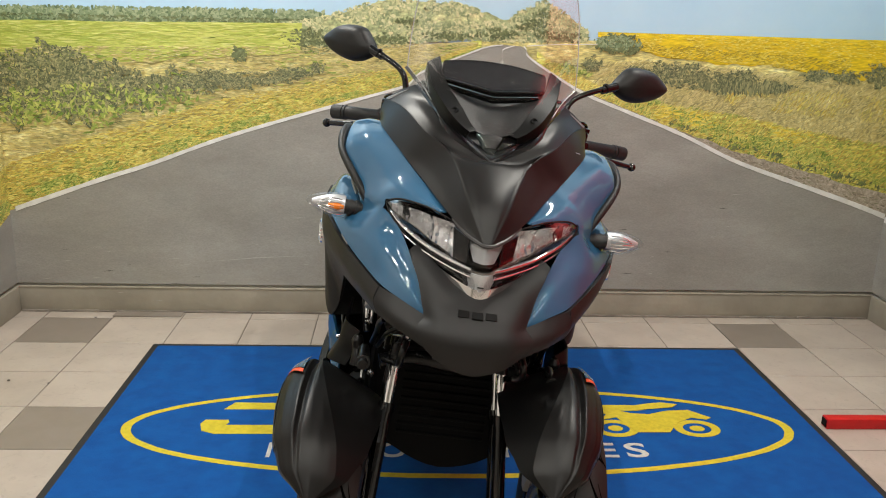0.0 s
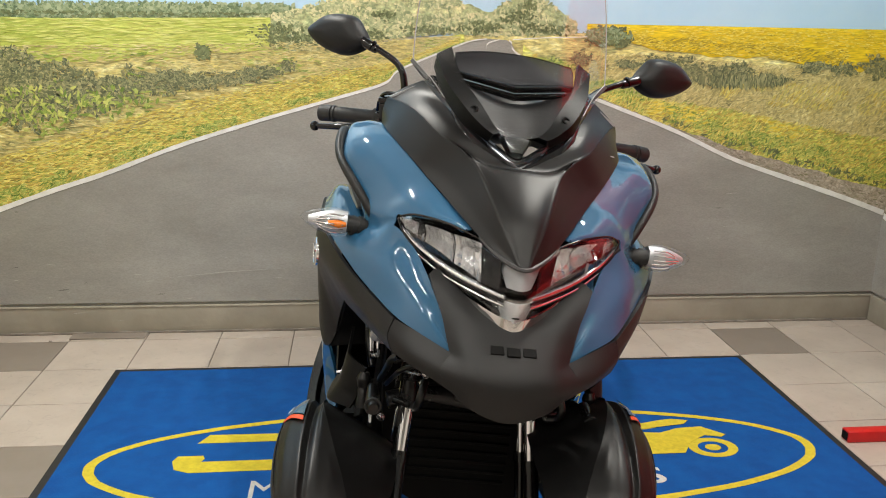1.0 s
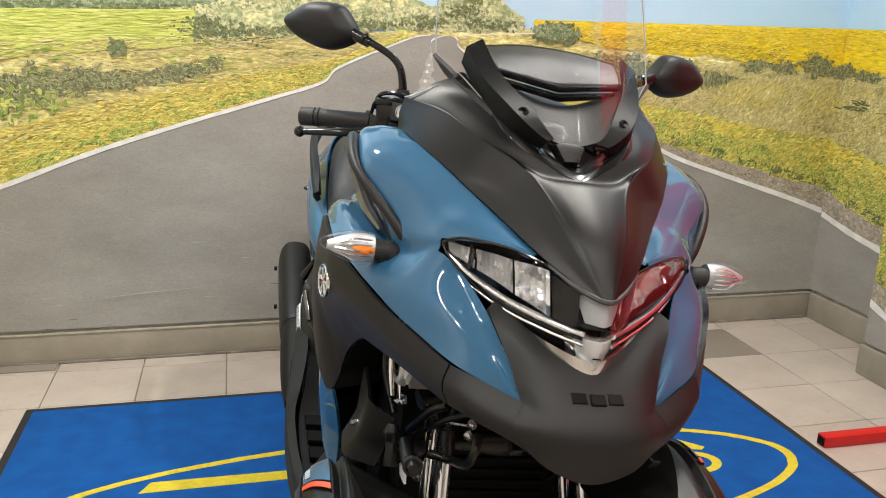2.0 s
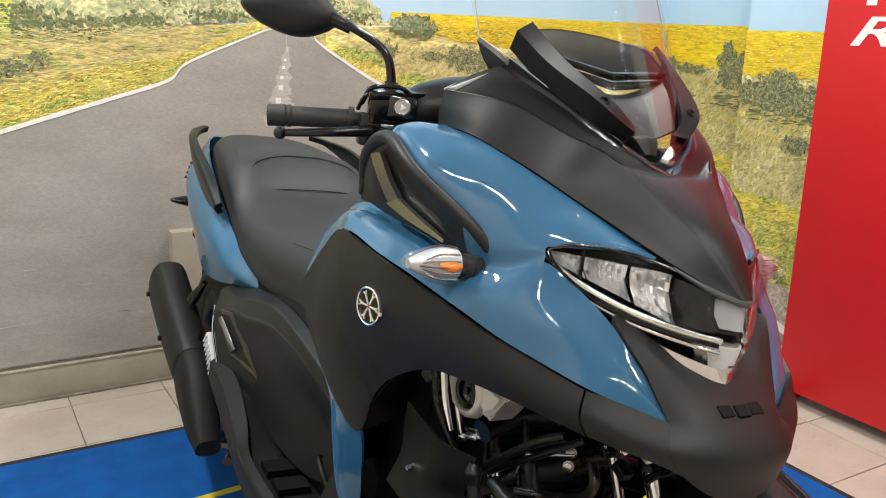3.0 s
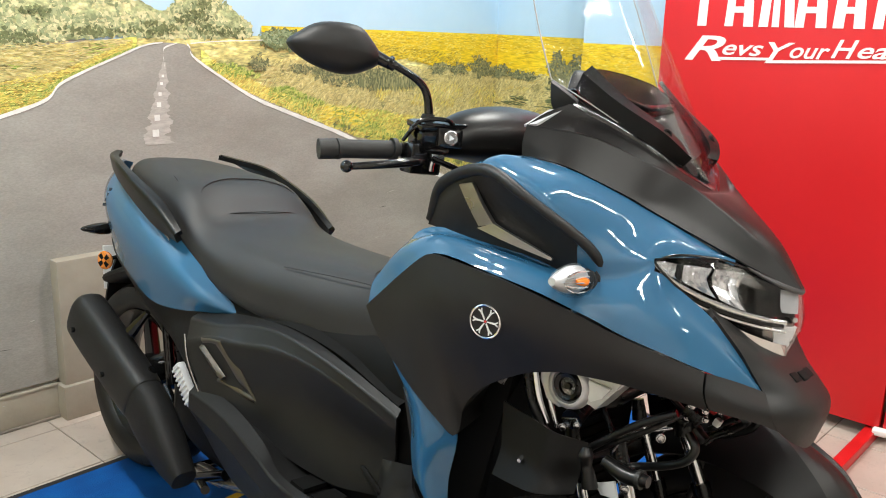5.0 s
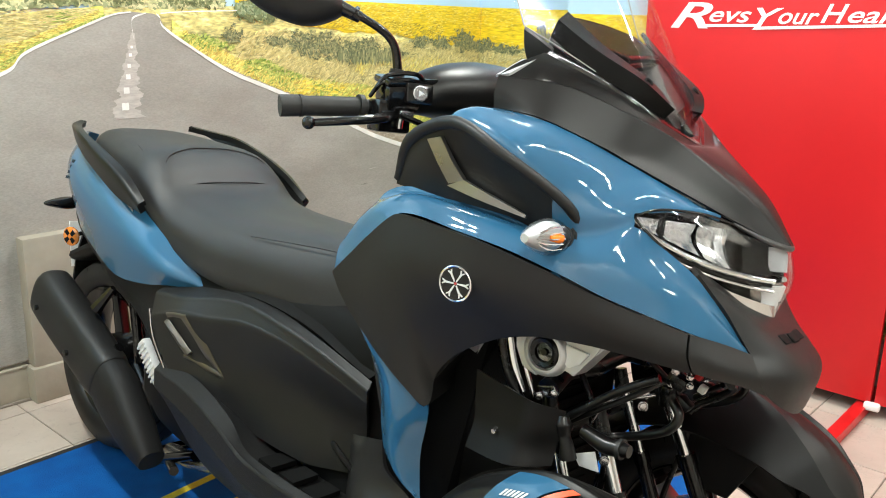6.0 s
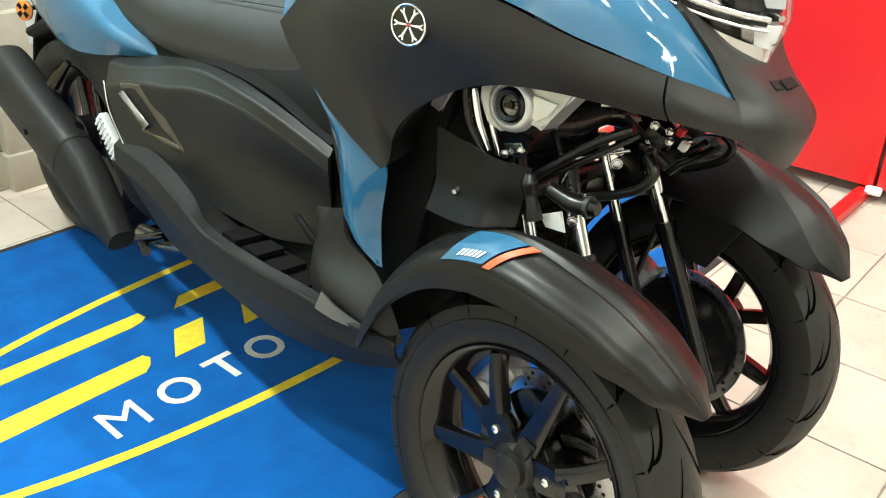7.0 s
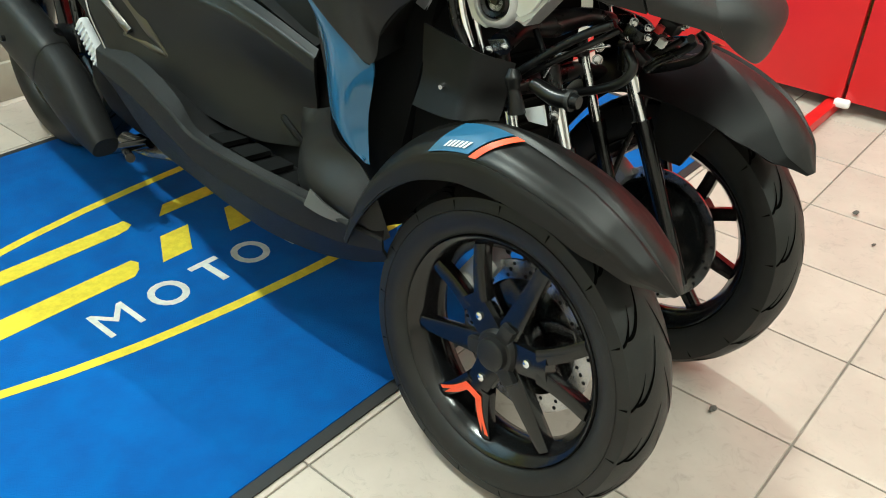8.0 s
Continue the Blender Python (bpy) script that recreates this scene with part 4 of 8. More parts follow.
for x0, x1, y, rise, lift in ((0.105, 0.315, 0.004, 0.006, 0.0008), (0.293, 0.80, 0.000, 0.022, 0.0016)):
    bm = bmesh.new()
    prism(bm, [(x0, y), (x1, y + rise), (x1 + 0.010, y + rise + 0.009), (x0 + 0.008, y + 0.010)], 0.0006, BM @ Matrix.Translation((0, 0, lift)))
    part("slogan_rule", bm, BANNERWHITE, board)
bm = bmesh.new()
block(bm, (0.030, 0.050, 0.026), pose(-0.012, 1.612 - BY, 0.040, 0, 0, 8), 0.010, 3)
part("end_cap", bm, BANNERWHITE, board, "small white plastic end cap")
board2, half = display_board(0.690, 1.612, "tall plain red display board on steel feet")
board_foot(board2, 0.75 - 1.151)

# ---- wear: scratches on the print and skirting, scraps on the floor ----
rnd = random.Random(11)
SCRATCH = material("pale_scratch", (0.50, 0.48, 0.44), 0.7, vary=0.2, scale=60)
SCUFF = material("dark_scuff", (0.09, 0.08, 0.07), 0.8, vary=0.3, scale=60)
for k in range(46):
    bm = bmesh.new()
    u, z = rnd.uniform(XL + 0.15, 1.3), rnd.triangular(0.02, 0.62, 0.16)
    if abs(z - 0.118) < 0.012:
        z += 0.03
    off = 0.0267 if z < 0.112 else 0.0200
    half, thin = rnd.uniform(0.004, 0.030), rnd.uniform(0.0006, 0.0018)
    tilt = rnd.gauss(0.06, 0.10)
    q = [(u - half, z - half * tilt), (u, z + thin), (u + half, z + half * tilt), (u, z - thin)]
    bm.faces.new([bm.verts.new(on_wall(x, h, off)) for x, h in q])
    part("scratch", bm, SCRATCH if k % 3 else SCUFF, mural)
bm = bmesh.new()
bm.faces.new([bm.verts.new(on_wall(x, h, 0.0202)) for x, h in ((-1.12, 0.235), (-0.86, 0.262), (-0.60, 0.274), (-0.86, 0.258))])
part("scratch", bm, SCRATCH, mural)
bm = bmesh.new()
block(bm, (0.30, 0.060, 0.004), pose(-1.335, 3.607, 0.0032), 0.001, 1)
structure("floor_strip", bm, TILEDARK, "narrow cut strip of taupe tile along the wall", "tile")
for x, y, size in ((-1.478, 2.843, 0.005), (-1.626, 2.866, 0.006), (0.94, 1.351, 0.010), (0.004, 1.306, 0.009), (0.813, 1.267, 0.006), (-1.548, 3.55, 0.006)):
    bm = bmesh.new()
    bmesh.ops.create_icosphere(bm, subdivisions=2, radius=size)
    for v in bm.verts:
        f = 1 + 0.7 * noise.noise(v.co * 180 + Vector((x * 9, y * 9, 0)))
        v.co = Vector((v.co.x * f, v.co.y * f * 0.7, v.co.z * 0.35 * f))
    low = min(v.co.z for v in bm.verts)
    for v in bm.verts:
        v.co = v.co + Vector((x, y, 0.0045 - low))
    tagged(part("dirt_scrap", bm, SCUFF), "small dark scrap of dirt lying on the floor tiles", "dirt", "scraps on the floor")


# ---- the three-wheeled scooter: x to its left, y to its tail, z up, ground under the front axle ----
BIKE = pose(-0.180, 1.545, -0.019, 0, 6.95, -0.43) @ Matrix.Diagonal((1.008, 1.029, 1.003, 1))
scooter = thing("three_wheeled_scooter", BIKE, "blue and matte black three-wheeled scooter leaning on its side stand", "scooter")
INV = BIKE.inverted()

# --- front cowl, satin black, under the screen ---
COWL = [
    [(0.218, 0.223, 1.091), (0.219, 0.225, 1.114), (0.214, 0.226, 1.136), (0.186, 0.214, 1.158), (0.156, 0.192, 1.177)],
    [(0.208, 0.150, 1.082), (0.196, 0.144, 1.097), (0.172, 0.138, 1.129), (0.142, 0.124, 1.138), (0.114, 0.110, 1.137)],
    [(0.168, 0.072, 1.052), (0.154, 0.066, 1.066), (0.129, 0.062, 1.100), (0.110, 0.058, 1.106), (0.090, 0.054, 1.106)],
    [(0.146, 0.036, 1.033), (0.120, 0.028, 1.046), (0.090, 0.022, 1.079), (0.060, 0.014, 1.068), (0.0, 0.006, 1.0665)],
    [(0.120, -0.002, 1.013), (0.096, -0.007, 1.027), (0.066, -0.012, 1.057), (0.038, -0.017, 1.0565), (0.0, -0.019, 1.0575)],
    [(0.064, -0.088, 0.970), (0.052, -0.090, 0.980), (0.036, -0.093, 0.999), (0.019, -0.096, 1.004), (0.0, -0.097, 1.0055)],
    [(0.014, -0.143, 0.942), (0.010, -0.145, 0.9425), (0.007, -0.147, 0.943), (0.004, -0.148, 0.9425), (0.0, -0.148, 0.942)],
]


def ridged(r, k):
    """Tightens the ridge of a cowl row; it fades out towards the nose."""
    near = (0.10, 0.10, 0.10, 0.11, 0.16, 0.34, 0.40)[k]
    a, b, c = Vector(r[1]), Vector(r[2]), Vector(r[3])
    return [r[0], r[1], tuple(b.lerp(a, near)), r[2], tuple(b.lerp(c, near)), r[3], r[4]]


bm = bmesh.new()
for s in (-1, 1):
    sheet(bm, side([ridged(r, k) for k, r in enumerate(COWL)], s), 48, 42, 0.004, s > 0)
weld_middle(bm)
cowl = part("front_cowl", bm, SATIN, scooter, "satin black nose cowl with two ridges under the screen", angle=30)
for s in (-1, 1):
    bm = bmesh.new()
    sheet(bm, side([[(0.2165, 0.230, 1.1385), (0.172, 0.218, 1.1665)], [(0.2120, 0.210, 1.1420), (0.168, 0.194, 1.1690)]], s), 4, 4, 0.004, s < 0)
    part("cowl_corner", bm, GREYPLATE, cowl, "satin grey rear corner of the cowl")
# small pale marking low on the cowl's far shoulder
bm = bmesh.new()
for k in range(2):
    sheet(bm, [[(0.185, 0.128 - 0.012 * k, 1.094), (0.196, 0.140 - 0.012 * k, 1.091)], [(0.181, 0.121 - 0.012 * k, 1.096), (0.192, 0.133 - 0.012 * k, 1.0935)]], 2, 1, 0.001, True)
part("marking_bar", bm, WHITEMARK, cowl)
# lip of the cowl over the lamps
bm = bmesh.new()
tube(bm, [(-0.064, -0.090, 0.968), (-0.035, -0.125, 0.950), (0, -0.150, 0.940), (0.035, -0.125, 0.950), (0.064, -0.090, 0.968)], [0.002, 0.004, 0.0045, 0.004, 0.002], 8)
part("cowl_lip", bm, GREYPLASTIC, cowl, "grey lower lip of the cowl")

# --- blue side covers ---
COVER = [
    [(0.150, 0.330, 1.060), (0.205, 0.330, 1.062), (0.248, 0.325, 1.040), (0.262, 0.420, 0.895), (0.286, 0.448, 0.846), (0.296, 0.447, 0.803)],
    [(0.190, 0.275, 1.078), (0.235, 0.280, 1.076), (0.266, 0.282, 1.054), (0.255, 0.380, 0.945), (0.288, 0.396, 0.904), (0.303, 0.370, 0.875)],
    [(0.218, 0.223, 1.089), (0.255, 0.232, 1.086), (0.280, 0.240, 1.062), (0.250, 0.312, 0.957), (0.288, 0.312, 0.947), (0.306, 0.302, 0.922)],
    [(0.208, 0.150, 1.080), (0.255, 0.150, 1.068), (0.283, 0.150, 1.030), (0.240, 0.190, 0.946), (0.284, 0.190, 0.938), (0.307, 0.190, 0.914)],
    [(0.190, 0.110, 1.067), (0.235, 0.108, 1.048), (0.262, 0.108, 1.000), (0.225, 0.115, 0.932), (0.272, 0.118, 0.925), (0.295, 0.118, 0.903)],
    [(0.168, 0.072, 1.050), (0.212, 0.070, 1.025), (0.238, 0.070, 0.970), (0.236, 0.073, 0.930), (0.262, 0.072, 0.912), (0.278, 0.070, 0.889)],
    [(0.145, 0.035, 1.031), (0.184, 0.030, 1.006), (0.210, 0.026, 0.968), (0.215, 0.026, 0.936), (0.244, 0.030, 0.905), (0.260, 0.034, 0.876)],
    [(0.120, -0.002, 1.011), (0.156, -0.010, 0.998), (0.186, -0.004, 0.971), (0.191, -0.008, 0.953), (0.224, -0.008, 0.900), (0.238, -0.003, 0.860)],
    [(0.088, -0.046, 0.986), (0.106, -0.054, 0.984), (0.117, -0.057, 0.978), (0.158, -0.036, 0.928), (0.192, -0.052, 0.888), (0.208, -0.050, 0.844)],
    [(0.074, -0.070, 0.974), (0.082, -0.075, 0.973), (0.088, -0.078, 0.970), (0.133, -0.078, 0.894), (0.156, -0.090, 0.860), (0.174, -0.097, 0.827)],
    [(0.064, -0.088, 0.968), (0.066, -0.089, 0.968), (0.067, -0.090, 0.967), (0.110, -0.112, 0.850), (0.122, -0.122, 0.832), (0.132, -0.126, 0.812)],
    [(0.062, -0.090, 0.967), (0.063, -0.090, 0.967), (0.064, -0.091, 0.966), (0.087, -0.149, 0.799), (0.089, -0.151, 0.797), (0.091, -0.150, 0.796)],
]


def cover_net(bm, s):
    """The side cover: a net open at the intake and at the lamp."""
    nu, nv = 6, 5
    g = grid_points(side(COVER, s), nu * 5, nv * (len(COVER) - 1))
    v = [[bm.verts.new(p) for p in r] for r in g]
    for i in range(len(g) - 1):
        for j in range(nu * 5):
            if j // nu == 2 and not 5 * nv - 2 <= i < 7 * nv:
                continue
            if j // nu < 2 and i > 9 * nv - 1:
                continue
            bm.faces.new((v[i][j], v[i][j + 1], v[i + 1][j + 1], v[i + 1][j]))
    for x in [x for x in bm.verts if not x.link_faces]:
        bm.verts.remove(x)
    bmesh.ops.recalc_face_normals(bm, faces=bm.faces[:])
    bm.faces.ensure_lookup_table()
    if bm.faces[0].normal.x * s < 0:
        bmesh.ops.reverse_faces(bm, faces=bm.faces[:])
    bmesh.ops.solidify(bm, geom=bm.faces[:], thickness=0.0015)


for s in (-1, 1):
    bm = bmesh.new()
    cover_net(bm, s)
    cover = part("side_cover", bm, BLUE, scooter, "glossy petrol-blue front side cover")
    # air intake set into the cover
    bm = bmesh.new()
    sheet(bm, side([
        [(0.246, 0.372, 0.957), (0.252, 0.362, 0.995), (0.262, 0.338, 1.024)],
        [(0.246, 0.300, 0.953), (0.266, 0.298, 1.000), (0.272, 0.288, 1.046)],
        [(0.244, 0.246, 0.949), (0.258, 0.242, 1.006), (0.281, 0.240, 1.061)],
        [(0.238, 0.160, 0.942), (0.252, 0.165, 0.990), (0.284, 0.150, 1.030)],
        [(0.214, 0.106, 0.922), (0.230, 0.098, 0.945), (0.237, 0.072, 0.974)],
        [(0.196, 0.086, 0.908), (0.203, 0.068, 0.922), (0.208, 0.052, 0.938)]], s), 8, 30, 0.006, s > 0)
    intake = part("air_intake", bm, MATTE, cover, "matte black recessed side intake")
    bm = bmesh.new()
    tube(bm, [(s * w, y, z) for w, y, z in [(0.248, 0.372, 0.965), (0.266, 0.336, 1.030), (0.288, 0.238, 1.064), (0.290, 0.148, 1.031), (0.242, 0.070, 0.974), (0.206, 0.056, 0.925), (0.196, 0.088, 0.906)]], [0.008, 0.011, 0.010, 0.008, 0.008, 0.008, 0.006], 10, 48)
    part("intake_rim", bm, MATTE, intake)
    bm = bmesh.new()
    sheet(bm, side([[(0.288, 0.286, 1.035), (0.286, 0.262, 1.041)], [(0.280, 0.268, 1.002), (0.278, 0.243, 1.008)], [(0.270, 0.252, 0.974), (0.268, 0.226, 0.982)]], s), 4, 10, 0.008, s < 0)
    part("intake_trim", bm, TRIMSTEEL, intake, "satin silver trim across the intake")
    bm = bmesh.new()
    sheet(bm, side([[(0.271, 0.254, 0.971), (0.269, 0.226, 0.983)], [(0.266, 0.195, 0.958), (0.264, 0.180, 0.968)], [(0.251, 0.125, 0.944), (0.250, 0.124, 0.948)]], s), 4, 16, 0.008, s < 0)
    part("intake_trim", bm, TRIMSTEEL, intake, "satin silver trim across the intake")
    # lower leg panel in blue
    bm = bmesh.new()
    sheet(bm, side([
        [(0.288, 0.454, 0.812), (0.295, 0.448, 0.806), (0.298, 0.440, 0.796)],
        [(0.280, 0.392, 0.720), (0.294, 0.374, 0.714), (0.297, 0.352, 0.706)],
        [(0.268, 0.360, 0.650), (0.290, 0.322, 0.656), (0.289, 0.280, 0.658)],
        [(0.262, 0.350, 0.605), (0.286, 0.306, 0.606), (0.272, 0.244, 0.630)],
        [(0.258, 0.348, 0.560), (0.276, 0.305, 0.545), (0.248, 0.268, 0.540)],
        [(0.256, 0.330, 0.510), (0.266, 0.296, 0.495), (0.246, 0.264, 0.480)],
        [(0.252, 0.270, 0.468), (0.252, 0.266, 0.465), (0.246, 0.260, 0.462)]], s), 8, 36, 0.006, s < 0)
    part("leg_panel", bm, BLUE, cover, "narrow blue panel running down the leg shield")

# --- black side fairings with the wheel arch ---
FAIR = [
    [(0.297, 0.446, 0.802), (0.299, 0.418, 0.768), (0.299, 0.361, 0.716)],
    [(0.301, 0.404, 0.841), (0.305, 0.352, 0.764), (0.290, 0.284, 0.662)],
    [(0.303, 0.368, 0.875), (0.309, 0.318, 0.792), (0.274, 0.248, 0.632)],
    [(0.305, 0.324, 0.912), (0.311, 0.285, 0.815), (0.258, 0.252, 0.668)],
    [(0.306, 0.300, 0.921), (0.312, 0.262, 0.826), (0.254, 0.234, 0.702)],
    [(0.308, 0.264, 0.920), (0.310, 0.235, 0.834), (0.252, 0.206, 0.730)],
    [(0.309, 0.205, 0.915), (0.306, 0.192, 0.842), (0.250, 0.150, 0.764)],
    [(0.307, 0.152, 0.909), (0.300, 0.146, 0.846), (0.249, 0.108, 0.781)],
    [(0.280, 0.070, 0.887), (0.276, 0.073, 0.842), (0.246, 0.066, 0.789)],
    [(0.240, -0.003, 0.858), (0.240, -0.006, 0.825), (0.222, -0.006, 0.790)],
    [(0.176, -0.097, 0.825), (0.182, -0.102, 0.800), (0.172, -0.109, 0.777)],
]
NOSE_WING = [
    [(0.176, -0.098, 0.825), (0.182, -0.104, 0.800), (0.172, -0.110, 0.777)],
    [(0.132, -0.127, 0.811), (0.148, -0.138, 0.788), (0.130, -0.150, 0.766)],
    [(0.091, -0.151, 0.796), (0.104, -0.168, 0.776), (0.085, -0.176, 0.750)],
]
NOSE = [
    [(0.134, -0.078, 0.895), (0.125, -0.068, 0.900), (0.116, -0.062, 0.903)],
    [(0.122, -0.096, 0.872), (0.100, -0.098, 0.872), (0.078, -0.092, 0.874)],
    [(0.109, -0.114, 0.849), (0.078, -0.122, 0.850), (0.040, -0.114, 0.850)],
    [(0.099, -0.132, 0.822), (0.064, -0.148, 0.824), (0.0, -0.142, 0.833)],
    [(0.091, -0.151, 0.796), (0.058, -0.176, 0.800), (0.0, -0.180, 0.802)],
    [(0.104, -0.168, 0.776), (0.058, -0.196, 0.772), (0.0, -0.204, 0.768)],
    [(0.085, -0.176, 0.750), (0.050, -0.190, 0.728), (0.0, -0.193, 0.714)],
]
for s in (-1, 1):
    bm = bmesh.new()
    sheet(bm, side(FAIR, s), 12, 60, 0.006, s < 0)
    fairing = part("side_fairing", bm, MATTE, scooter, "matte black side fairing arched over the wheel")
    bm = bmesh.new()
    sheet(bm, side([[(0.290, 0.284, 0.662), (0.22, 0.310, 0.665)], [(0.274, 0.248, 0.632), (0.19, 0.27, 0.64)], [(0.258, 0.252, 0.668), (0.18, 0.270, 0.68)], [(0.252, 0.206, 0.730), (0.17, 0.235, 0.755)], [(0.250, 0.150, 0.764), (0.16, 0.16, 0.80)], [(0.246, 0.066, 0.789), (0.16, 0.08, 0.82)], [(0.222, -0.006, 0.790), (0.14, 0.0, 0.82)], [(0.172, -0.109, 0.777), (0.10, -0.09, 0.80)]], s), 3, 36, 0.003, s < 0)
    part("arch_lining", bm, DARK, fairing, "dark inner lip of the wheel arch")
    # round badge: plain ring and spokes
    c = pose(s * 0.3125, 0.182, 0.843) @ Matrix.Rotation(radians(-9 * s), 4, "Z") @ Matrix.Rotation(radians(2 * s), 4, "Y")
    bm = bmesh.new()
    lathe(bm, [(0.0232, s * 0.003), (0.0236, s * 0.005), (0.0250, s * 0.006), (0.0264, s * 0.005), (0.0270, s * 0.001), (0.0235, s * 0.001)], c, 40, True)
    badge = part("badge", bm, CHROME, fairing, "round chrome-rimmed badge")
    bm = bmesh.new()
    lathe(bm, [(0.0236, s * 0.001), (0.0236, s * 0.0030)], c, 40)
    part("badge_disc", bm, GLOSSBLACK, badge)
    bm = bmesh.new()
    for k in range(3):
        for q in (0, 1):
            a = radians(30 + 60 * k + 180 * q)
            prism(bm, [(-0.0008, 0.003), (0.0008, 0.003), (0.0015, 0.016), (0.0040, 0.0210), (0.0022, 0.0212), (0, 0.0180), (-0.0022, 0.0212), (-0.0040, 0.0210), (-0.0015, 0.016)], 0.0015, c @ Matrix(((0, 0, s, s * 0.003), (math.cos(a), -math.sin(a), 0, 0), (math.sin(a), math.cos(a), 0, 0), (0, 0, 0, 1))))
    pieces("badge_spoke", bm, SILVERPAINT, badge)
    bm = bmesh.new()
    lathe(bm, [(0.0018, s * 0.003), (0.0015, s * 0.0048)], c, 16)
    part("badge_centre", bm, RED, badge, "small red enamel centre")

bm = bmesh.new()
for s in (-1, 1):
    sheet(bm, side(NOSE_WING, s), 10, 20, 0.006, s < 0)
    sheet(bm, side(NOSE, s), 16, 40, 0.006, s > 0)
weld_middle(bm)
nose = part("nose_fairing", bm, MATTE, scooter, "matte black beak below the lamps")
bm = bmesh.new()
for k in (-1, 0, 1):
    block(bm, (0.021, 0.016, 0.009), pose(0.025 * k, -0.1722 + 0.003 * abs(k), 0.8150, 35), 0.001, 1)
pieces("vent_slot", bm, DARK, nose, "small dark vent slot")
# seams where beak and side fairing meet
bm = bmesh.new()
for s in (-1, 1):
    tube(bm, [(s * 0.1785, -0.0985, 0.825), (s * 0.1845, -0.1035, 0.800), (s * 0.174, -0.110, 0.777)], 0.0011, 6)
pieces("panel_gap", bm, DARK, nose, "dark joint line between panels")

# --- lamps ---
for s in (-1, 1):
    bm = bmesh.new()
    sheet(bm, side([
        [(0.184, -0.006, 0.968), (0.183, -0.010, 0.964), (0.181, -0.012, 0.960)],
        [(0.160, -0.026, 0.978), (0.160, -0.042, 0.962), (0.164, -0.030, 0.938)],
        [(0.117, -0.058, 0.978), (0.116, -0.084, 0.945), (0.116, -0.060, 0.902)],
        [(0.067, -0.091, 0.966), (0.062, -0.118, 0.925), (0.066, -0.094, 0.868)],
        [(0.026, -0.133, 0.945), (0.024, -0.146, 0.900), (0.024, -0.122, 0.842)],
        [(0.0, -0.150, 0.938), (0.0, -0.158, 0.890), (0.0, -0.140, 0.833)]], s), 12, 30, 0.002, s < 0)
    lamp = part("headlight_lens", bm, CLEAR, scooter, "clear angular headlight lens")
    lamp.visible_shadow = False
    bm = bmesh.new()
    sheet(bm, side([
        [(0.180, 0.034, 0.966), (0.176, 0.034, 0.950)],
        [(0.150, 0.040, 0.974), (0.148, 0.040, 0.930)],
        [(0.100, 0.020, 0.974), (0.096, 0.020, 0.896)],
        [(0.060, -0.035, 0.962), (0.060, -0.035, 0.862)],
        [(0.0, -0.115, 0.938), (0.0, -0.105, 0.836)]], s), 8, 20, 0.003, s < 0)
    part("lamp_bowl", bm, GLOSSBLACK, lamp, "gloss black lamp housing")
    bm = bmesh.new()
    tube(bm, [(s * w, y, z) for w, y, z in [(0.064, -0.092, 0.966), (0.090, -0.077, 0.974), (0.117, -0.059, 0.979), (0.160, -0.027, 0.979), (0.183, -0.007, 0.968), (0.183, -0.012, 0.958), (0.165, -0.031, 0.936), (0.117, -0.062, 0.900), (0.066, -0.096, 0.866), (0.024, -0.124, 0.840)]], 0.0018, 8, 54)
    part("lamp_gasket", bm, GLOSSBLACK, lamp, "thin black gasket round the lens")
    # fluted reflectors
    rnd = random.Random(5)
    bm = bmesh.new()
    for f0, f1, n in ((0.0, 0.26, 13), (0.28, 0.64, 17), (0.66, 1.0, 9)):
        rows = []
        for k in range(n + 1):
            f = f0 + (f1 - f0) * k / n
            top = Vector((0.178, -0.004, 0.966)).lerp(Vector((0.060, -0.090, 0.958)), f)
            low = Vector((0.176, -0.010, 0.953)).lerp(Vector((0.054, -0.104, 0.898)), f)
            deep = (0.014 if f0 == 0 else 0.030) * math.sin(math.pi * (0.15 + 0.7 * (f - f0) / (f1 - f0))) + (0.007 if k % 2 else 0)
            rows.append([tuple(top.lerp(low, q) + Vector((-0.35, 0.9, 0)) * (deep + rnd.uniform(-0.003, 0.003)) * math.sin(math.pi * (0.10 + 0.80 * q))) for q in (0, 0.2, 0.4, 0.6, 0.8, 1)])
        g = [[bm.verts.new((s * p[0], p[1], p[2])) for p in r] for r in rows]
        for x, y in zip(g, g[1:]):
            for q in range(5):
                bm.faces.new((x[q], x[q + 1], y[q + 1], y[q]))
    part("reflector", bm, ALUMINISED, lamp, "fluted bright reflector", angle=9)
    bm = bmesh.new()
    sheet(bm, side([[(0.058, -0.098, 0.956), (0.052, -0.108, 0.902)], [(0.030, -0.128, 0.944), (0.028, -0.134, 0.900)]], s), 3, 6, 0.003, s < 0)
    part("dark_panel", bm, GLOSSBLACK, lamp, "gloss black inner panel")
    bm = bmesh.new()
    block(bm, (0.004, 0.030, 0.050), pose(s * 0.144, -0.020, 0.952, 0, 0, s * 35), 0.001, 1)
    part("lamp_divider", bm, GLOSSBLACK, lamp)
    bm = bmesh.new()
    bar = [(0.180, -0.012, 0.952), (0.150, -0.038, 0.930), (0.105, -0.076, 0.909), (0.055, -0.114, 0.896), (0.020, -0.142, 0.891)]
    tube(bm, [(s * w, y, z + 0.001) for w, y, z in bar], [0.003, 0.0042, 0.0046, 0.0046, 0.0040], 14, 40)
    tube(bm, [(s * w, y - 0.001, z - 0.0125) for w, y, z in bar], [0.0016, 0.0024, 0.0026, 0.0026, 0.0024], 12, 40)
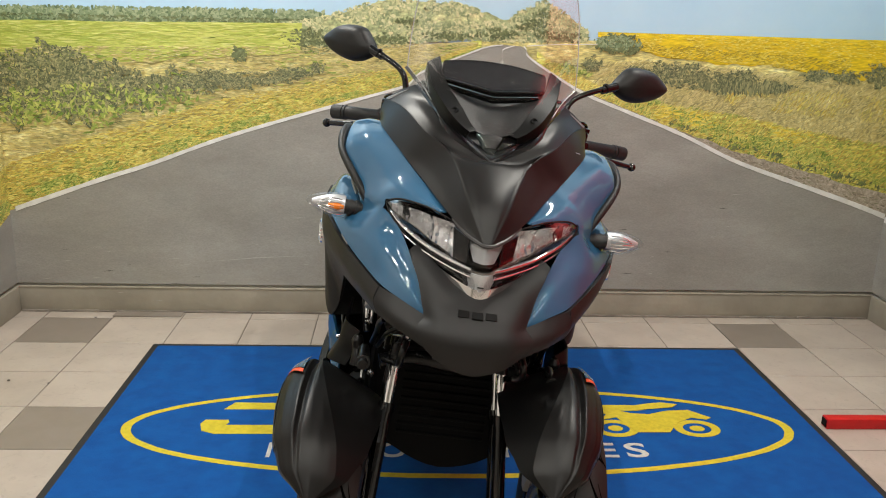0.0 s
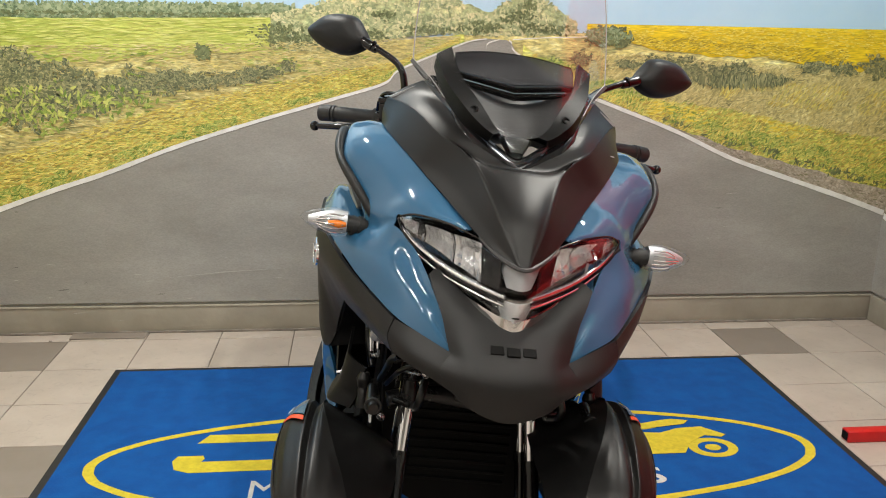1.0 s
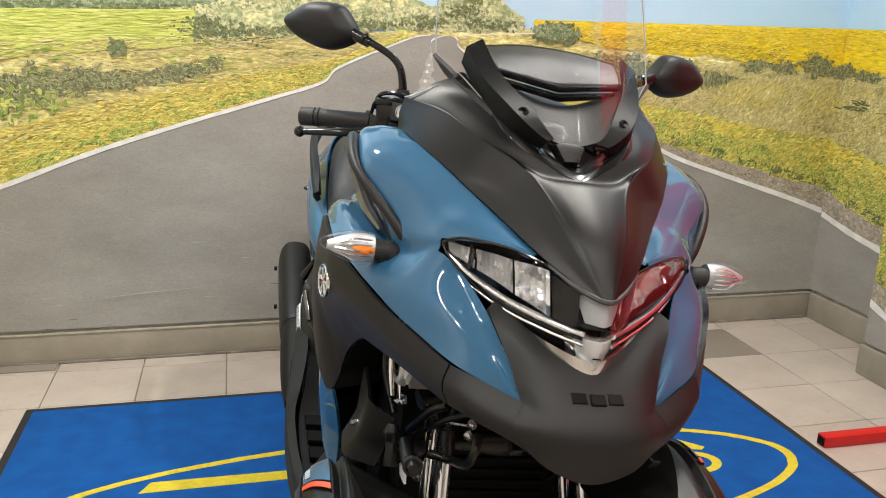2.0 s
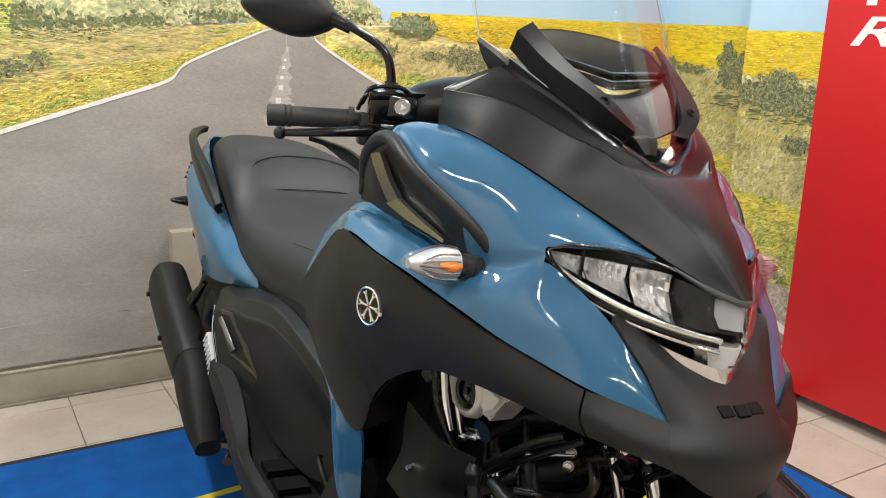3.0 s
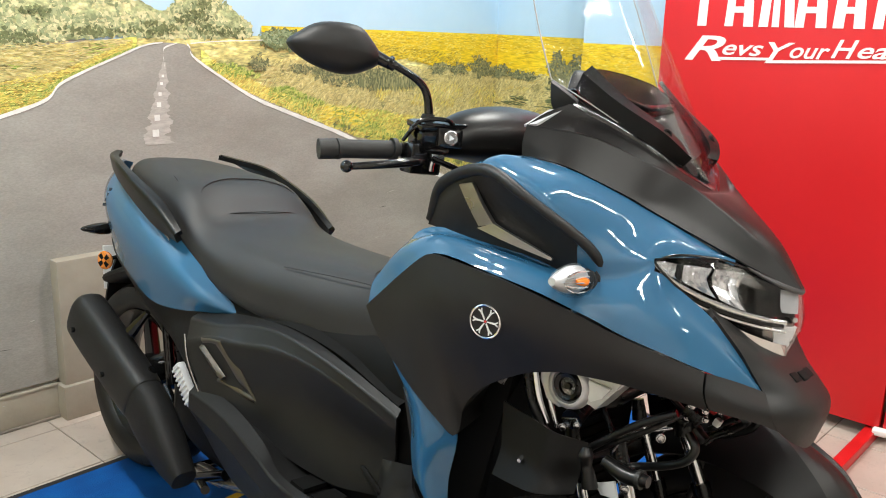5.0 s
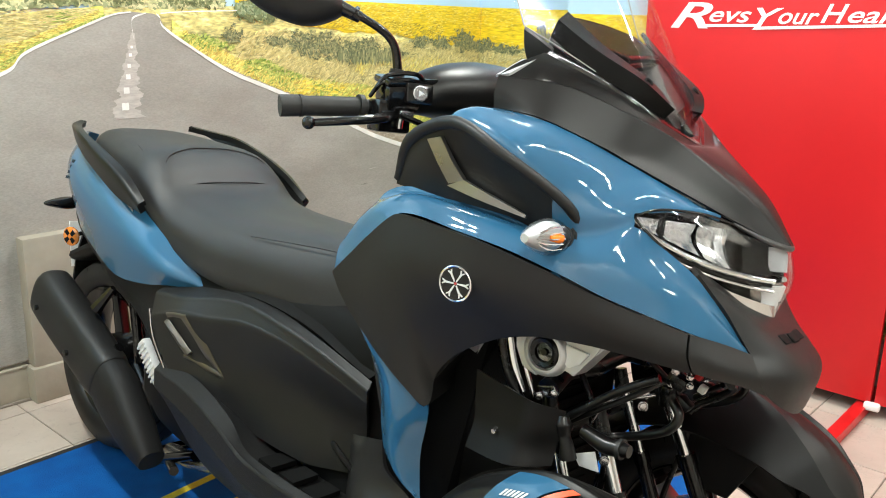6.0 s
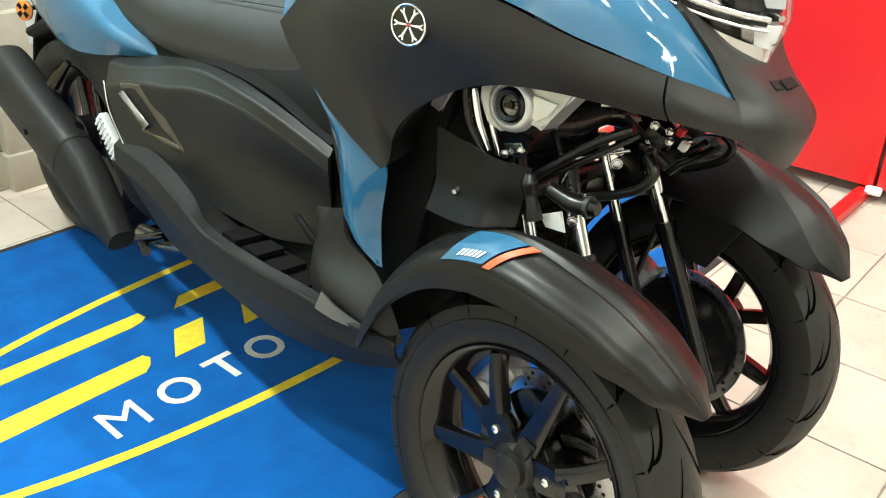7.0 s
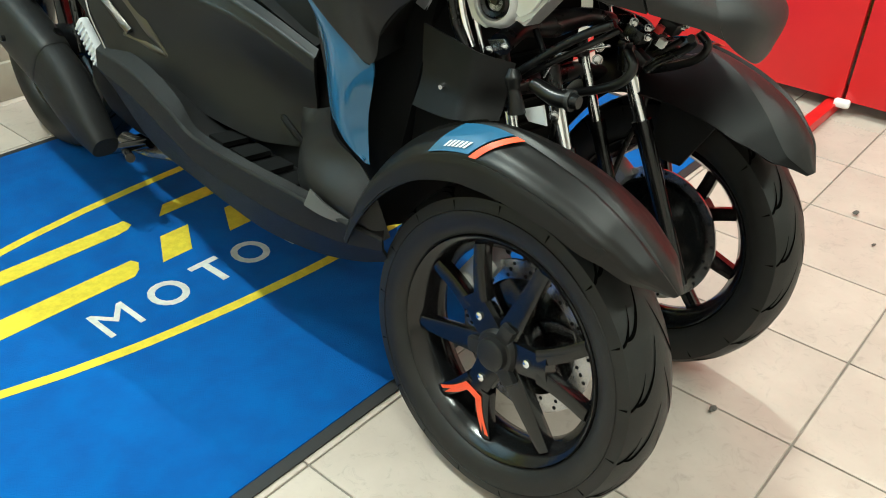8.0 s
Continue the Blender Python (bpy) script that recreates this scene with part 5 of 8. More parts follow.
    part("light_bar", bm, CHROME, lamp, "bright daytime light bar")
    bm = bmesh.new()
    sheet(bm, side([[(w, y + 0.003, z), (w, y + 0.003, z - 0.008)] for w, y, z in bar], s), 3, 30, 0.003, s < 0)
    part("bar_backing", bm, GLOSSBLACK, lamp)
    bm = bmesh.new()
    sheet(bm, side([[(0.086, -0.082, 0.884), (0.070, -0.094, 0.864)], [(0.050, -0.112, 0.868), (0.040, -0.118, 0.846)], [(0.0, -0.140, 0.856), (0.0, -0.140, 0.834)]], s), 4, 14, 0.004, s < 0)
    part("lower_chrome", bm, CHROME, lamp)
def wedge(z0, w0, y0, z1, w1, y1, back):
    """A plate bent round the nose between two heights: half width w, depth y at the middle."""
    bm = bmesh.new()
    rows = [[(x * w, y + 0.028 * abs(x) ** 1.5 * w / 0.034 + back, z) for x in (-1, -0.5, 0, 0.5, 1)] for z, w, y in ((z0, w0, y0), ((z0 + z1) / 2, (w0 + w1) / 2, (y0 + y1) / 2 - 0.001), (z1, w1, y1))]
    sheet(bm, rows, 16, 8, 0.004, True)
    return bm


plate = part("lamp_plate", wedge(0.940, 0.033, -0.1440, 0.906, 0.019, -0.1500, 0.0), GREYPLATE, scooter, "grey trapezoid plate between the lamps")
part("plate_frame", wedge(0.944, 0.043, -0.1430, 0.900, 0.025, -0.1500, 0.0035), GLOSSBLACK, plate, "gloss black frame of the plate")
low_plate = part("lamp_plate", wedge(0.885, 0.029, -0.1520, 0.852, 0.018, -0.1440, 0.0), SILVERPAINT, scooter, "pale lower plate between the lamps")
part("plate_frame", wedge(0.890, 0.040, -0.1515, 0.844, 0.025, -0.1420, 0.0035), DARKCHROME, low_plate, "smoked metal surround of the lower plate")
bm = bmesh.new()
block(bm, (0.012, 0.0014, 0.0020), pose(0, -0.1478, 0.862), 0.0003, 1)
part("plate_line", bm, DARK, low_plate)

# --- indicators ---
for s in (-1, 1):
    bm = bmesh.new()
    tube(bm, [(s * 0.195, 0.078, 0.918), (s * 0.235, 0.068, 0.926), (s * 0.268, 0.064, 0.930)], [0.020, 0.015, 0.015], 12)
    for k in range(3):
        tube(bm, [(s * (0.232 + 0.011 * k), 0.068, 0.926), (s * (0.237 + 0.011 * k), 0.067, 0.927)], 0.018, 12)
    ind = part("indicator", bm, GRIP, scooter, "turn signal on a ribbed rubber stalk")
    bm = bmesh.new()
    rings(bm, [[(s * w, 0.062 + b * math.cos(t) * (1.2 if math.cos(t) < 0 else 0.7), 0.930 + dz + h * math.sin(t)) for t in [2 * math.pi * k / 12 for k in range(12)]]
               for w, b, h, dz in ((0.262, 0.012, 0.014, 0), (0.268, 0.021, 0.023, 0), (0.290, 0.024, 0.025, 0.001), (0.318, 0.018, 0.018, 0.003), (0.338, 0.008, 0.008, 0.005), (0.345, 0.001, 0.001, 0.006))], 24, 20)
    lens = part("indicator_lens", bm, CLEAR, ind, "clear pointed lens")
    lens.visible_shadow = False
    bm = bmesh.new()
    rings(bm, [[(s * w, 0.066 + b * math.cos(t), 0.931 + h * math.sin(t)) for t in [2 * math.pi * k / 8 for k in range(8)]]
               for w, b, h in ((0.266, 0.017, 0.019), (0.288, 0.018, 0.0205), (0.312, 0.013, 0.0145), (0.332, 0.006, 0.006))], 16, 10)
    part("lens_reflector", bm, ALLOY, ind)
    for k in range(5):
        bm = bmesh.new()
        z = 0.931 + 0.0075 * (k - 2)
        tube(bm, [(s * 0.272, 0.043 + 0.0022 * abs(k - 2), z), (s * 0.296, 0.045 + 0.0022 * abs(k - 2), z), (s * (0.322 - 0.004 * abs(k - 2)), 0.054, 0.931 + (z - 0.931) * 0.5)], 0.0012, 6)
        part("lens_rib", bm, CHROME, ind)
    if s < 0:
        bm = bmesh.new()
        tube(bm, [(s * 0.268, 0.0500, 0.931), (s * 0.280, 0.0475, 0.931), (s * 0.298, 0.0500, 0.932)], [0.004, 0.0066, 0.0035], 14)
        part("bulb", bm, AMBER, ind, "amber bulb")

# --- screen ---
bm = bmesh.new()
sheet(bm, [[(-0.107, 0.200, 1.233), (-0.052, 0.216, 1.241), (0, 0.221, 1.243), (0.052, 0.216, 1.241), (0.107, 0.200, 1.233)],
           [(-0.108, 0.178, 1.220), (-0.054, 0.184, 1.222), (0, 0.186, 1.222), (0.054, 0.184, 1.222), (0.108, 0.178, 1.220)],
           [(-0.104, 0.152, 1.203), (-0.052, 0.150, 1.196), (0, 0.148, 1.192), (0.052, 0.150, 1.196), (0.104, 0.152, 1.203)]], 24, 14, 0.003)
deflector = part("wind_deflector", bm, SMOKE, scooter, "smoked plastic wind deflector")
deflector.visible_shadow = False
for k in range(2):
    bm = bmesh.new()
    dz, w, y = 0.0135 * k, 0.104 - 0.011 * k, 0.004 * k
    for s in (-1, 1):
        sheet(bm, [[(s * w, 0.156 - y, 1.206 - dz), (0, 0.150 - y, 1.194 - dz)], [(s * w, 0.146 - y, 1.203 - dz), (0, 0.138 - y, 1.190 - dz)], [(s * (w - 0.004), 0.148 - y, 1.194 - dz), (0, 0.140 - y, 1.180 - dz)]], 6, 6, 0.003, s < 0)
    part("louvre", bm, GLOSSBLACK, deflector, "chevron louvre below the deflector", angle=20)
bm = bmesh.new()
sheet(bm, [[(-0.112, 0.156, 1.198), (-0.050, 0.146, 1.168), (0, 0.140, 1.158), (0.050, 0.146, 1.168), (0.112, 0.156, 1.198)],
           [(-0.090, 0.106, 1.160), (-0.040, 0.099, 1.138), (0, 0.094, 1.132), (0.040, 0.099, 1.138), (0.090, 0.106, 1.160)],
           [(-0.058, 0.066, 1.122), (-0.026, 0.062, 1.110), (0, 0.060, 1.106), (0.026, 0.062, 1.110), (0.058, 0.066, 1.122)]], 24, 14, 0.004)
part("deflector_plate", bm, MATTE, deflector, "smooth satin black plate under the louvres")
bm = bmesh.new()
rings(bm, [[(-0.024, 0.070, 1.112), (0.024, 0.070, 1.112), (0.022, 0.080, 1.100), (-0.022, 0.080, 1.100)], [(-0.021, 0.056, 1.108), (0.021, 0.056, 1.108), (0.018, 0.070, 1.092), (-0.018, 0.070, 1.092)], [(-0.010, 0.042, 1.088), (0.010, 0.042, 1.088), (0.010, 0.056, 1.078), (-0.010, 0.056, 1.078)]], 12, 8)
part("deflector_boss", bm, MATTE, deflector, "small black boss at the foot of the screen")
LEDGE = [[(0.154, 0.188, 1.176), (0.146, 0.186, 1.186), (0.132, 0.186, 1.184)], [(0.114, 0.110, 1.136), (0.116, 0.120, 1.152), (0.104, 0.130, 1.150)], [(0.090, 0.054, 1.105), (0.090, 0.064, 1.118), (0.074, 0.076, 1.118)],
         [(0.045, 0.024, 1.081), (0.044, 0.034, 1.090), (0.034, 0.050, 1.092)], [(0.0, 0.004, 1.065), (0.0, 0.016, 1.072), (0.0, 0.034, 1.076)]]
bm = bmesh.new()
for s in (-1, 1):
    sheet(bm, side(LEDGE, s), 6, 36, 0.004, s > 0)
weld_middle(bm)
ledge = part("screen_ledge", bm, GLOSSBLACK, scooter, "gloss black ledge round the foot of the screen")
for s in (-1, 1):
    bm = bmesh.new()
    tube(bm, [(s * 0.118, 0.122, 1.1535), (s * 0.091, 0.066, 1.1195), (s * 0.045, 0.036, 1.0915), (0, 0.018, 1.0735)], 0.0011, 6)
    part("edge_strip", bm, SCREENEDGE, ledge, "thin pale edge of the ledge")
    bm = bmesh.new()
    sheet(bm, side([[(0.136, 0.196, 1.204), (0.135, 0.189, 1.226), (0.114, 0.191, 1.239)], [(0.121, 0.140, 1.166), (0.121, 0.128, 1.186), (0.099, 0.134, 1.194)], [(0.096, 0.080, 1.132), (0.093, 0.068, 1.150), (0.065, 0.073, 1.151)], [(0.072, 0.059, 1.117), (0.068, 0.046, 1.130), (0.050, 0.052, 1.130)], [(0.047, 0.045, 1.105), (0.045, 0.036, 1.114), (0.036, 0.046, 1.114)]], s), 2, 30, 0.007, s > 0)
    arm = part("screen_bracket", bm, BLADE, scooter, "matte black blade holding the screen", angle=25)
    bm = bmesh.new()
    m = Matrix.Translation((s * 0.0785, 0.0615, 1.1490)) @ Vector((s * 0.25, -0.75, 0.6)).to_track_quat("X", "Z").to_matrix().to_4x4()
    lathe(bm, [(0.0080, -0.003), (0.0080, 0.0025), (0.0070, 0.0040), (0.0044, 0.0040), (0.0036, 0.0015)], m, 20)
    part("bolt", bm, DARK, arm, "black socket-head screen bolt")
    bm = bmesh.new()
    sheet(bm, side([[(0.181, 0.213, 1.213), (0.168, 0.198, 1.202), (0.152, 0.182, 1.188)], [(0.158, 0.226, 1.190), (0.148, 0.208, 1.183), (0.138, 0.178, 1.175)], [(0.136, 0.234, 1.172), (0.130, 0.208, 1.170), (0.128, 0.180, 1.168)]], s), 6, 6, 0.006, s > 0)
    part("bracket_foot", bm, GREYPLASTIC, arm, "satin grey foot of the blade")
    bm = bmesh.new()
    tube(bm, [(s * 0.130, 0.331, 1.500), (s * 0.156, 0.312, 1.435), (s * 0.172, 0.286, 1.370), (s * 0.179, 0.252, 1.290), (s * 0.180, 0.216, 1.213)], 0.0011, 8)
    part("screen_edge", bm, SCREENEDGE, arm, "pale cut edge of the clear screen")
    bm = bmesh.new()
    tube(bm, [(s * 0.180, 0.215, 1.213), (s * 0.150, 0.172, 1.188), (s * 0.124, 0.122, 1.158)], 0.0008, 8)
    part("screen_edge", bm, SCREENEDGE, arm, "pale cut edge of the clear screen")
bm = bmesh.new()
sheet(bm, [[(-0.130, 0.330, 1.500), (-0.070, 0.285, 1.520), (0, 0.265, 1.525), (0.070, 0.285, 1.520), (0.130, 0.330, 1.500)],
           [(-0.172, 0.285, 1.370), (-0.090, 0.225, 1.385), (0, 0.200, 1.390), (0.090, 0.225, 1.385), (0.172, 0.285, 1.370)],
           [(-0.176, 0.222, 1.215), (-0.092, 0.136, 1.230), (0, 0.108, 1.235), (0.092, 0.136, 1.230), (0.176, 0.222, 1.215)],
           [(-0.125, 0.125, 1.155), (-0.066, 0.064, 1.140), (0, 0.045, 1.135), (0.066, 0.064, 1.140), (0.125, 0.125, 1.155)],
           [(-0.060, 0.050, 1.104), (-0.030, 0.020, 1.088), (0, 0.008, 1.080), (0.030, 0.020, 1.088), (0.060, 0.050, 1.104)]], 28, 32, 0.004)
screen = part("windscreen", bm, SCREEN, scooter, "tall clear plastic windscreen")
screen.visible_shadow = False

# --- handlebar, turned a little to the right ---
STEER = Matrix.Translation((0.012, 0.312, 0.012)) @ Matrix.Rotation(radians(-1.2), 4, "Z") @ Matrix.Translation((0, -0.30, 0))


def steer(x, y, z):
    return STEER @ Vector((x, y, z))


bm = bmesh.new()
rings(bm, [[steer(x, 0.42 + 1.1 * b * math.cos(t), 1.090 + c + 1.15 * h * math.sin(t)) for t in [2 * math.pi * k / 12 for k in range(12)]]
           for x, b, h, c in ((-0.185, 0.022, 0.022, -0.012), (-0.15, 0.045, 0.034, 0), (-0.08, 0.068, 0.046, 0.006), (0, 0.075, 0.050, 0.008), (0.08, 0.068, 0.046, 0.006), (0.15, 0.045, 0.034, 0), (0.185, 0.022, 0.022, -0.012))], 24, 24)
bar = part("handlebar_cover", bm, SATIN, scooter, "satin black handlebar cover")
bm = bmesh.new()
block(bm, (0.20, 0.10, 0.006), STEER @ pose(0, 0.44, 1.128, -8), 0.003)
part("display_top", bm, MATTE, bar)
for s in (-1, 1):
    HB = STEER @ Matrix.Translation((0.02 if s > 0 else 0.0, 0, 0))

    def hb(x, y, z):
        return HB @ Vector((x, y, z))
    bm = bmesh.new()
    tube(bm, [hb(s * 0.17, 0.445, 1.062), hb(s * 0.24, 0.480, 1.056)], 0.0125, 12)
    tube(bm, [hb(s * 0.235, 0.478, 1.056), hb(s * 0.359, 0.536, 1.046)], 0.0165, 16, 8)
    tube(bm, [hb(s * 0.238, 0.478, 1.056), hb(s * 0.246, 0.481, 1.056)], 0.0205, 16)
    tube(bm, [hb(s * 0.329, 0.521, 1.0485), hb(s * 0.334, 0.523, 1.048)], 0.0185, 16)
    tube(bm, [hb(s * 0.336, 0.524, 1.048), hb(s * 0.362, 0.537, 1.045)], 0.0180, 16)
    part("grip", bm, GRIP, bar, "ribbed black rubber grip")
    bm = bmesh.new()
    tube(bm, [hb(s * 0.212, 0.430, 1.048), hb(s * 0.250, 0.418, 1.042), hb(s * 0.310, 0.425, 1.034), hb(s * 0.360, 0.450, 1.026)], [0.010, 0.009, 0.007, 0.006], 10)
    bmesh.ops.create_uvsphere(bm, u_segments=14, v_segments=10, radius=0.0105, matrix=Matrix.Translation(hb(s * 0.368, 0.454, 1.025)))
    part("brake_lever", bm, GLOSSBLACK, bar, "black brake lever with a ball end")
    bm = bmesh.new()
    block(bm, (0.085, 0.058, 0.042), HB @ pose(s * 0.190, 0.430, 1.082, 8, s * 6, s * 20), 0.008)
    block(bm, (0.090, 0.062, 0.012), HB @ pose(s * 0.190, 0.430, 1.108, 8, s * 6, s * 20), 0.004)
    block(bm, (0.060, 0.048, 0.054), HB @ pose(s * 0.212, 0.440, 1.046, 0, 0, s * 20), 0.007)
    tube(bm, [hb(s * 0.165, 0.405, 1.100), hb(s * 0.20, 0.398, 1.118), hb(s * 0.232, 0.430, 1.112), hb(s * 0.236, 0.455, 1.085)], 0.004, 8)
    tube(bm, [hb(s * 0.17, 0.41, 1.092), hb(s * 0.205, 0.40, 1.108), hb(s * 0.236, 0.436, 1.10), hb(s * 0.240, 0.460, 1.075)], 0.0035, 8)
    tube(bm, [hb(s * 0.225, 0.400, 1.050), hb(s * 0.18, 0.380, 1.035), hb(s * 0.12, 0.40, 1.02)], 0.005, 8)
    part("brake_cylinder", bm, GLOSSBLACK, bar, "brake fluid reservoir with cables")
    bm = bmesh.new()
    m = Matrix.Translation(hb(s * 0.182, 0.398, 1.084)) @ Vector((s * -0.25, -0.95, 0.15)).to_track_quat("X", "Z").to_matrix().to_4x4()
    lathe(bm, [(0.010, 0.0), (0.010, 0.004), (0.008, 0.005)], m, 18)
    part("sight_glass", bm, STEEL, bar, "round sight glass of the reservoir")
    bm = bmesh.new()
    block(bm, (0.026, 0.006, 0.012), HB @ pose(s * 0.210, 0.402, 1.052, 0, 0, s * 12), 0.002)
    part("lever_pivot", bm, STEEL, bar, "bare metal pivot of the lever")
    # mirror: stem foot, bend, joint, middle of the shell, its turn outwards
    foot, bend, joint, mid, turn = {
        -1: ((-0.172, 0.472, 1.095), (-0.176, 0.471, 1.172), (-0.257, 0.506, 1.222), (-0.322, 0.556, 1.233), -35),
        1: ((0.211, 0.460, 1.095), (0.216, 0.462, 1.166), (0.322, 0.500, 1.220), (0.402, 0.534, 1.233), 20)}[s]
    foot, bend, joint, mid = Vector(foot), Vector(bend), Vector(joint), Vector(mid)
    bm = bmesh.new()
    tube(bm, [foot, foot.lerp(bend, 0.7), bend.lerp(joint, 0.22) + Vector((0, 0, 0.006)), joint], [0.009, 0.0078, 0.0068, 0.0066], 12)
    stem = part("mirror_stem", bm, GLOSSBLACK, scooter, "bent black mirror stem")
    bm = bmesh.new()
    tube(bm, [foot - Vector((0, 0, 0.01)), foot + Vector((0, 0, 0.042))], 0.0115, 14)
    tube(bm, [foot + Vector((0, 0, 0.034)), foot + Vector((0, 0, 0.038))], 0.0135, 14)
    part("stem_boot", bm, GRIP, stem, "rubber boot at the stem's foot")
    bm = bmesh.new()
    tube(bm, [bend.lerp(joint, 0.80), joint.lerp(mid, 0.22)], [0.0095, 0.0115], 14)
    tube(bm, [bend.lerp(joint, 0.90), bend.lerp(joint, 0.94)], 0.0125, 14)
    part("mirror_joint", bm, GLOSSBLACK, stem, "round swivel joint of the mirror")
    mc = Matrix.Translation(mid) @ pose(0, 0, 0, 0, 0, turn) @ pose(0, 0, 0, 0, s * 4, 0)
    outline = [(-0.074, -0.020), (-0.056, 0.016), (-0.030, 0.038), (0.028, 0.040), (0.066, 0.022), (0.086, 0.002), (0.054, -0.026), (0.004, -0.044), (-0.036, -0.042)]
    bm = bmesh.new()
    rings(bm, [[mc @ Vector((s * x * k, d, z * k)) for x, z in outline] for k, d in ((0.95, 0.016), (1.0, 0.012), (1.0, 0.002), (0.90, -0.014), (0.62, -0.026), (0.2, -0.031))], 36, 20)
    part("mirror_housing", bm, MATTE, stem, "matte black angular mirror shell")
    bm = bmesh.new()
    prism(bm, [(s * x * 0.92, z * 0.92) for x, z in outline], 0.0015, mc @ Matrix(((1, 0, 0, 0), (0, 0, 1, 0.0165), (0, 1, 0, 0), (0, 0, 0, 1))))
    part("mirror_glass", bm, MIRROR, stem, "silvered mirror glass")

bm = bmesh.new()
m = Matrix.Translation((-0.181, 0.406, 1.100)) @ Vector((-0.45, -0.88, 0.12)).to_track_quat("X", "Z").to_matrix().to_4x4()
block(bm, (0.020, 0.046, 0.034), m @ pose(-0.010, 0, 0), 0.004)
part("switch_box", bm, GLOSSBLACK, bar, "black reservoir body on the handlebar")
bm = bmesh.new()
lathe(bm, [(0.0130, 0.0), (0.0130, 0.0022), (0.0112, 0.0030), (0.0104, 0.0012), (0.0040, 0.0012)], m, 24)
part("reservoir_badge", bm, STEEL, bar, "round pale badge on the reservoir")
bm = bmesh.new()
lathe(bm, [(0.0060, 0.0012), (0.0060, 0.0020), (0.0030, 0.0024)], m, 3)
part("badge_mark", bm, WHITEMARK, bar)
bm = bmesh.new()
tube(bm, [(-0.186, 0.424, 1.060), (-0.200, 0.420, 1.060), (-0.206, 0.420, 1.052), (-0.206, 0.421, 1.040)], 0.0045, 8)
part("lever_link", bm, STEEL, bar, "bare metal link of the lever")

# --- seat ---
def seat_ring(y, w, zt, zl, lift=0.0):
    """A cross-section of the seat: half width w, crown height zt, hem height zl."""
    d = zt - zl
    return [(x * w, y, zl + h * d + lift * (1 - abs(x))) for x, h in
            ((0, 1.0), (-0.45, 0.985), (-0.78, 0.87), (-0.97, 0.60), (-1.0, 0.32), (-0.94, 0.0), (-0.4, -0.02), (0.4, -0.02), (0.94, 0.0), (1.0, 0.32), (0.97, 0.60), (0.78, 0.87), (0.45, 0.985))]


bm = bmesh.new()
rings(bm, [seat_ring(0.500, 0.075, 0.755, 0.690), seat_ring(0.525, 0.112, 0.800, 0.650), seat_ring(0.58, 0.138, 0.818, 0.640), seat_ring(0.66, 0.152, 0.806, 0.640), seat_ring(0.80, 0.174, 0.802, 0.650),
           seat_ring(0.92, 0.190, 0.802, 0.655), seat_ring(1.02, 0.198, 0.806, 0.675), seat_ring(1.10, 0.200, 0.818, 0.705), seat_ring(1.15, 0.198, 0.840, 0.730), seat_ring(1.20, 0.196, 0.886, 0.755), seat_ring(1.26, 0.192, 0.916, 0.785),
           seat_ring(1.38, 0.178, 0.926, 0.815), seat_ring(1.50, 0.156, 0.932, 0.845), seat_ring(1.57, 0.126, 0.930, 0.862), seat_ring(1.61, 0.080, 0.914, 0.872)], 48, 96)
seat = part("seat", bm, SEATSKIN, scooter, "stepped black vinyl two-up seat")
bm = bmesh.new()
tube(bm, [(-0.150, 1.32, 0.909), (-0.160, 1.22, 0.872), (-0.140, 1.165, 0.838), (-0.07, 1.152, 0.843), (0, 1.150, 0.845), (0.07, 1.152, 0.843), (0.140, 1.165, 0.838), (0.160, 1.22, 0.872), (0.150, 1.32, 0.909)], 0.0016, 6)
tube(bm, [(-0.155, 1.20, 0.862), (-0.125, 1.225, 0.897), (-0.06, 1.245, 0.913), (0, 1.250, 0.915), (0.06, 1.245, 0.913), (0.125, 1.225, 0.897), (0.155, 1.20, 0.862)], 0.0016, 6)
tube(bm, [(-0.132, 0.60, 0.788), (-0.095, 0.635, 0.806), (0, 0.650, 0.8095), (0.095, 0.635, 0.806), (0.132, 0.60, 0.788)], 0.0020, 6)
tube(bm, [(-0.125, 0.545, 0.775), (-0.128, 0.60, 0.786), (-0.140, 0.70, 0.784), (-0.160, 0.85, 0.776)], 0.0014, 6)
pieces("seat_seam", bm, SEATSKIN, seat, "stitched seam across the seat")

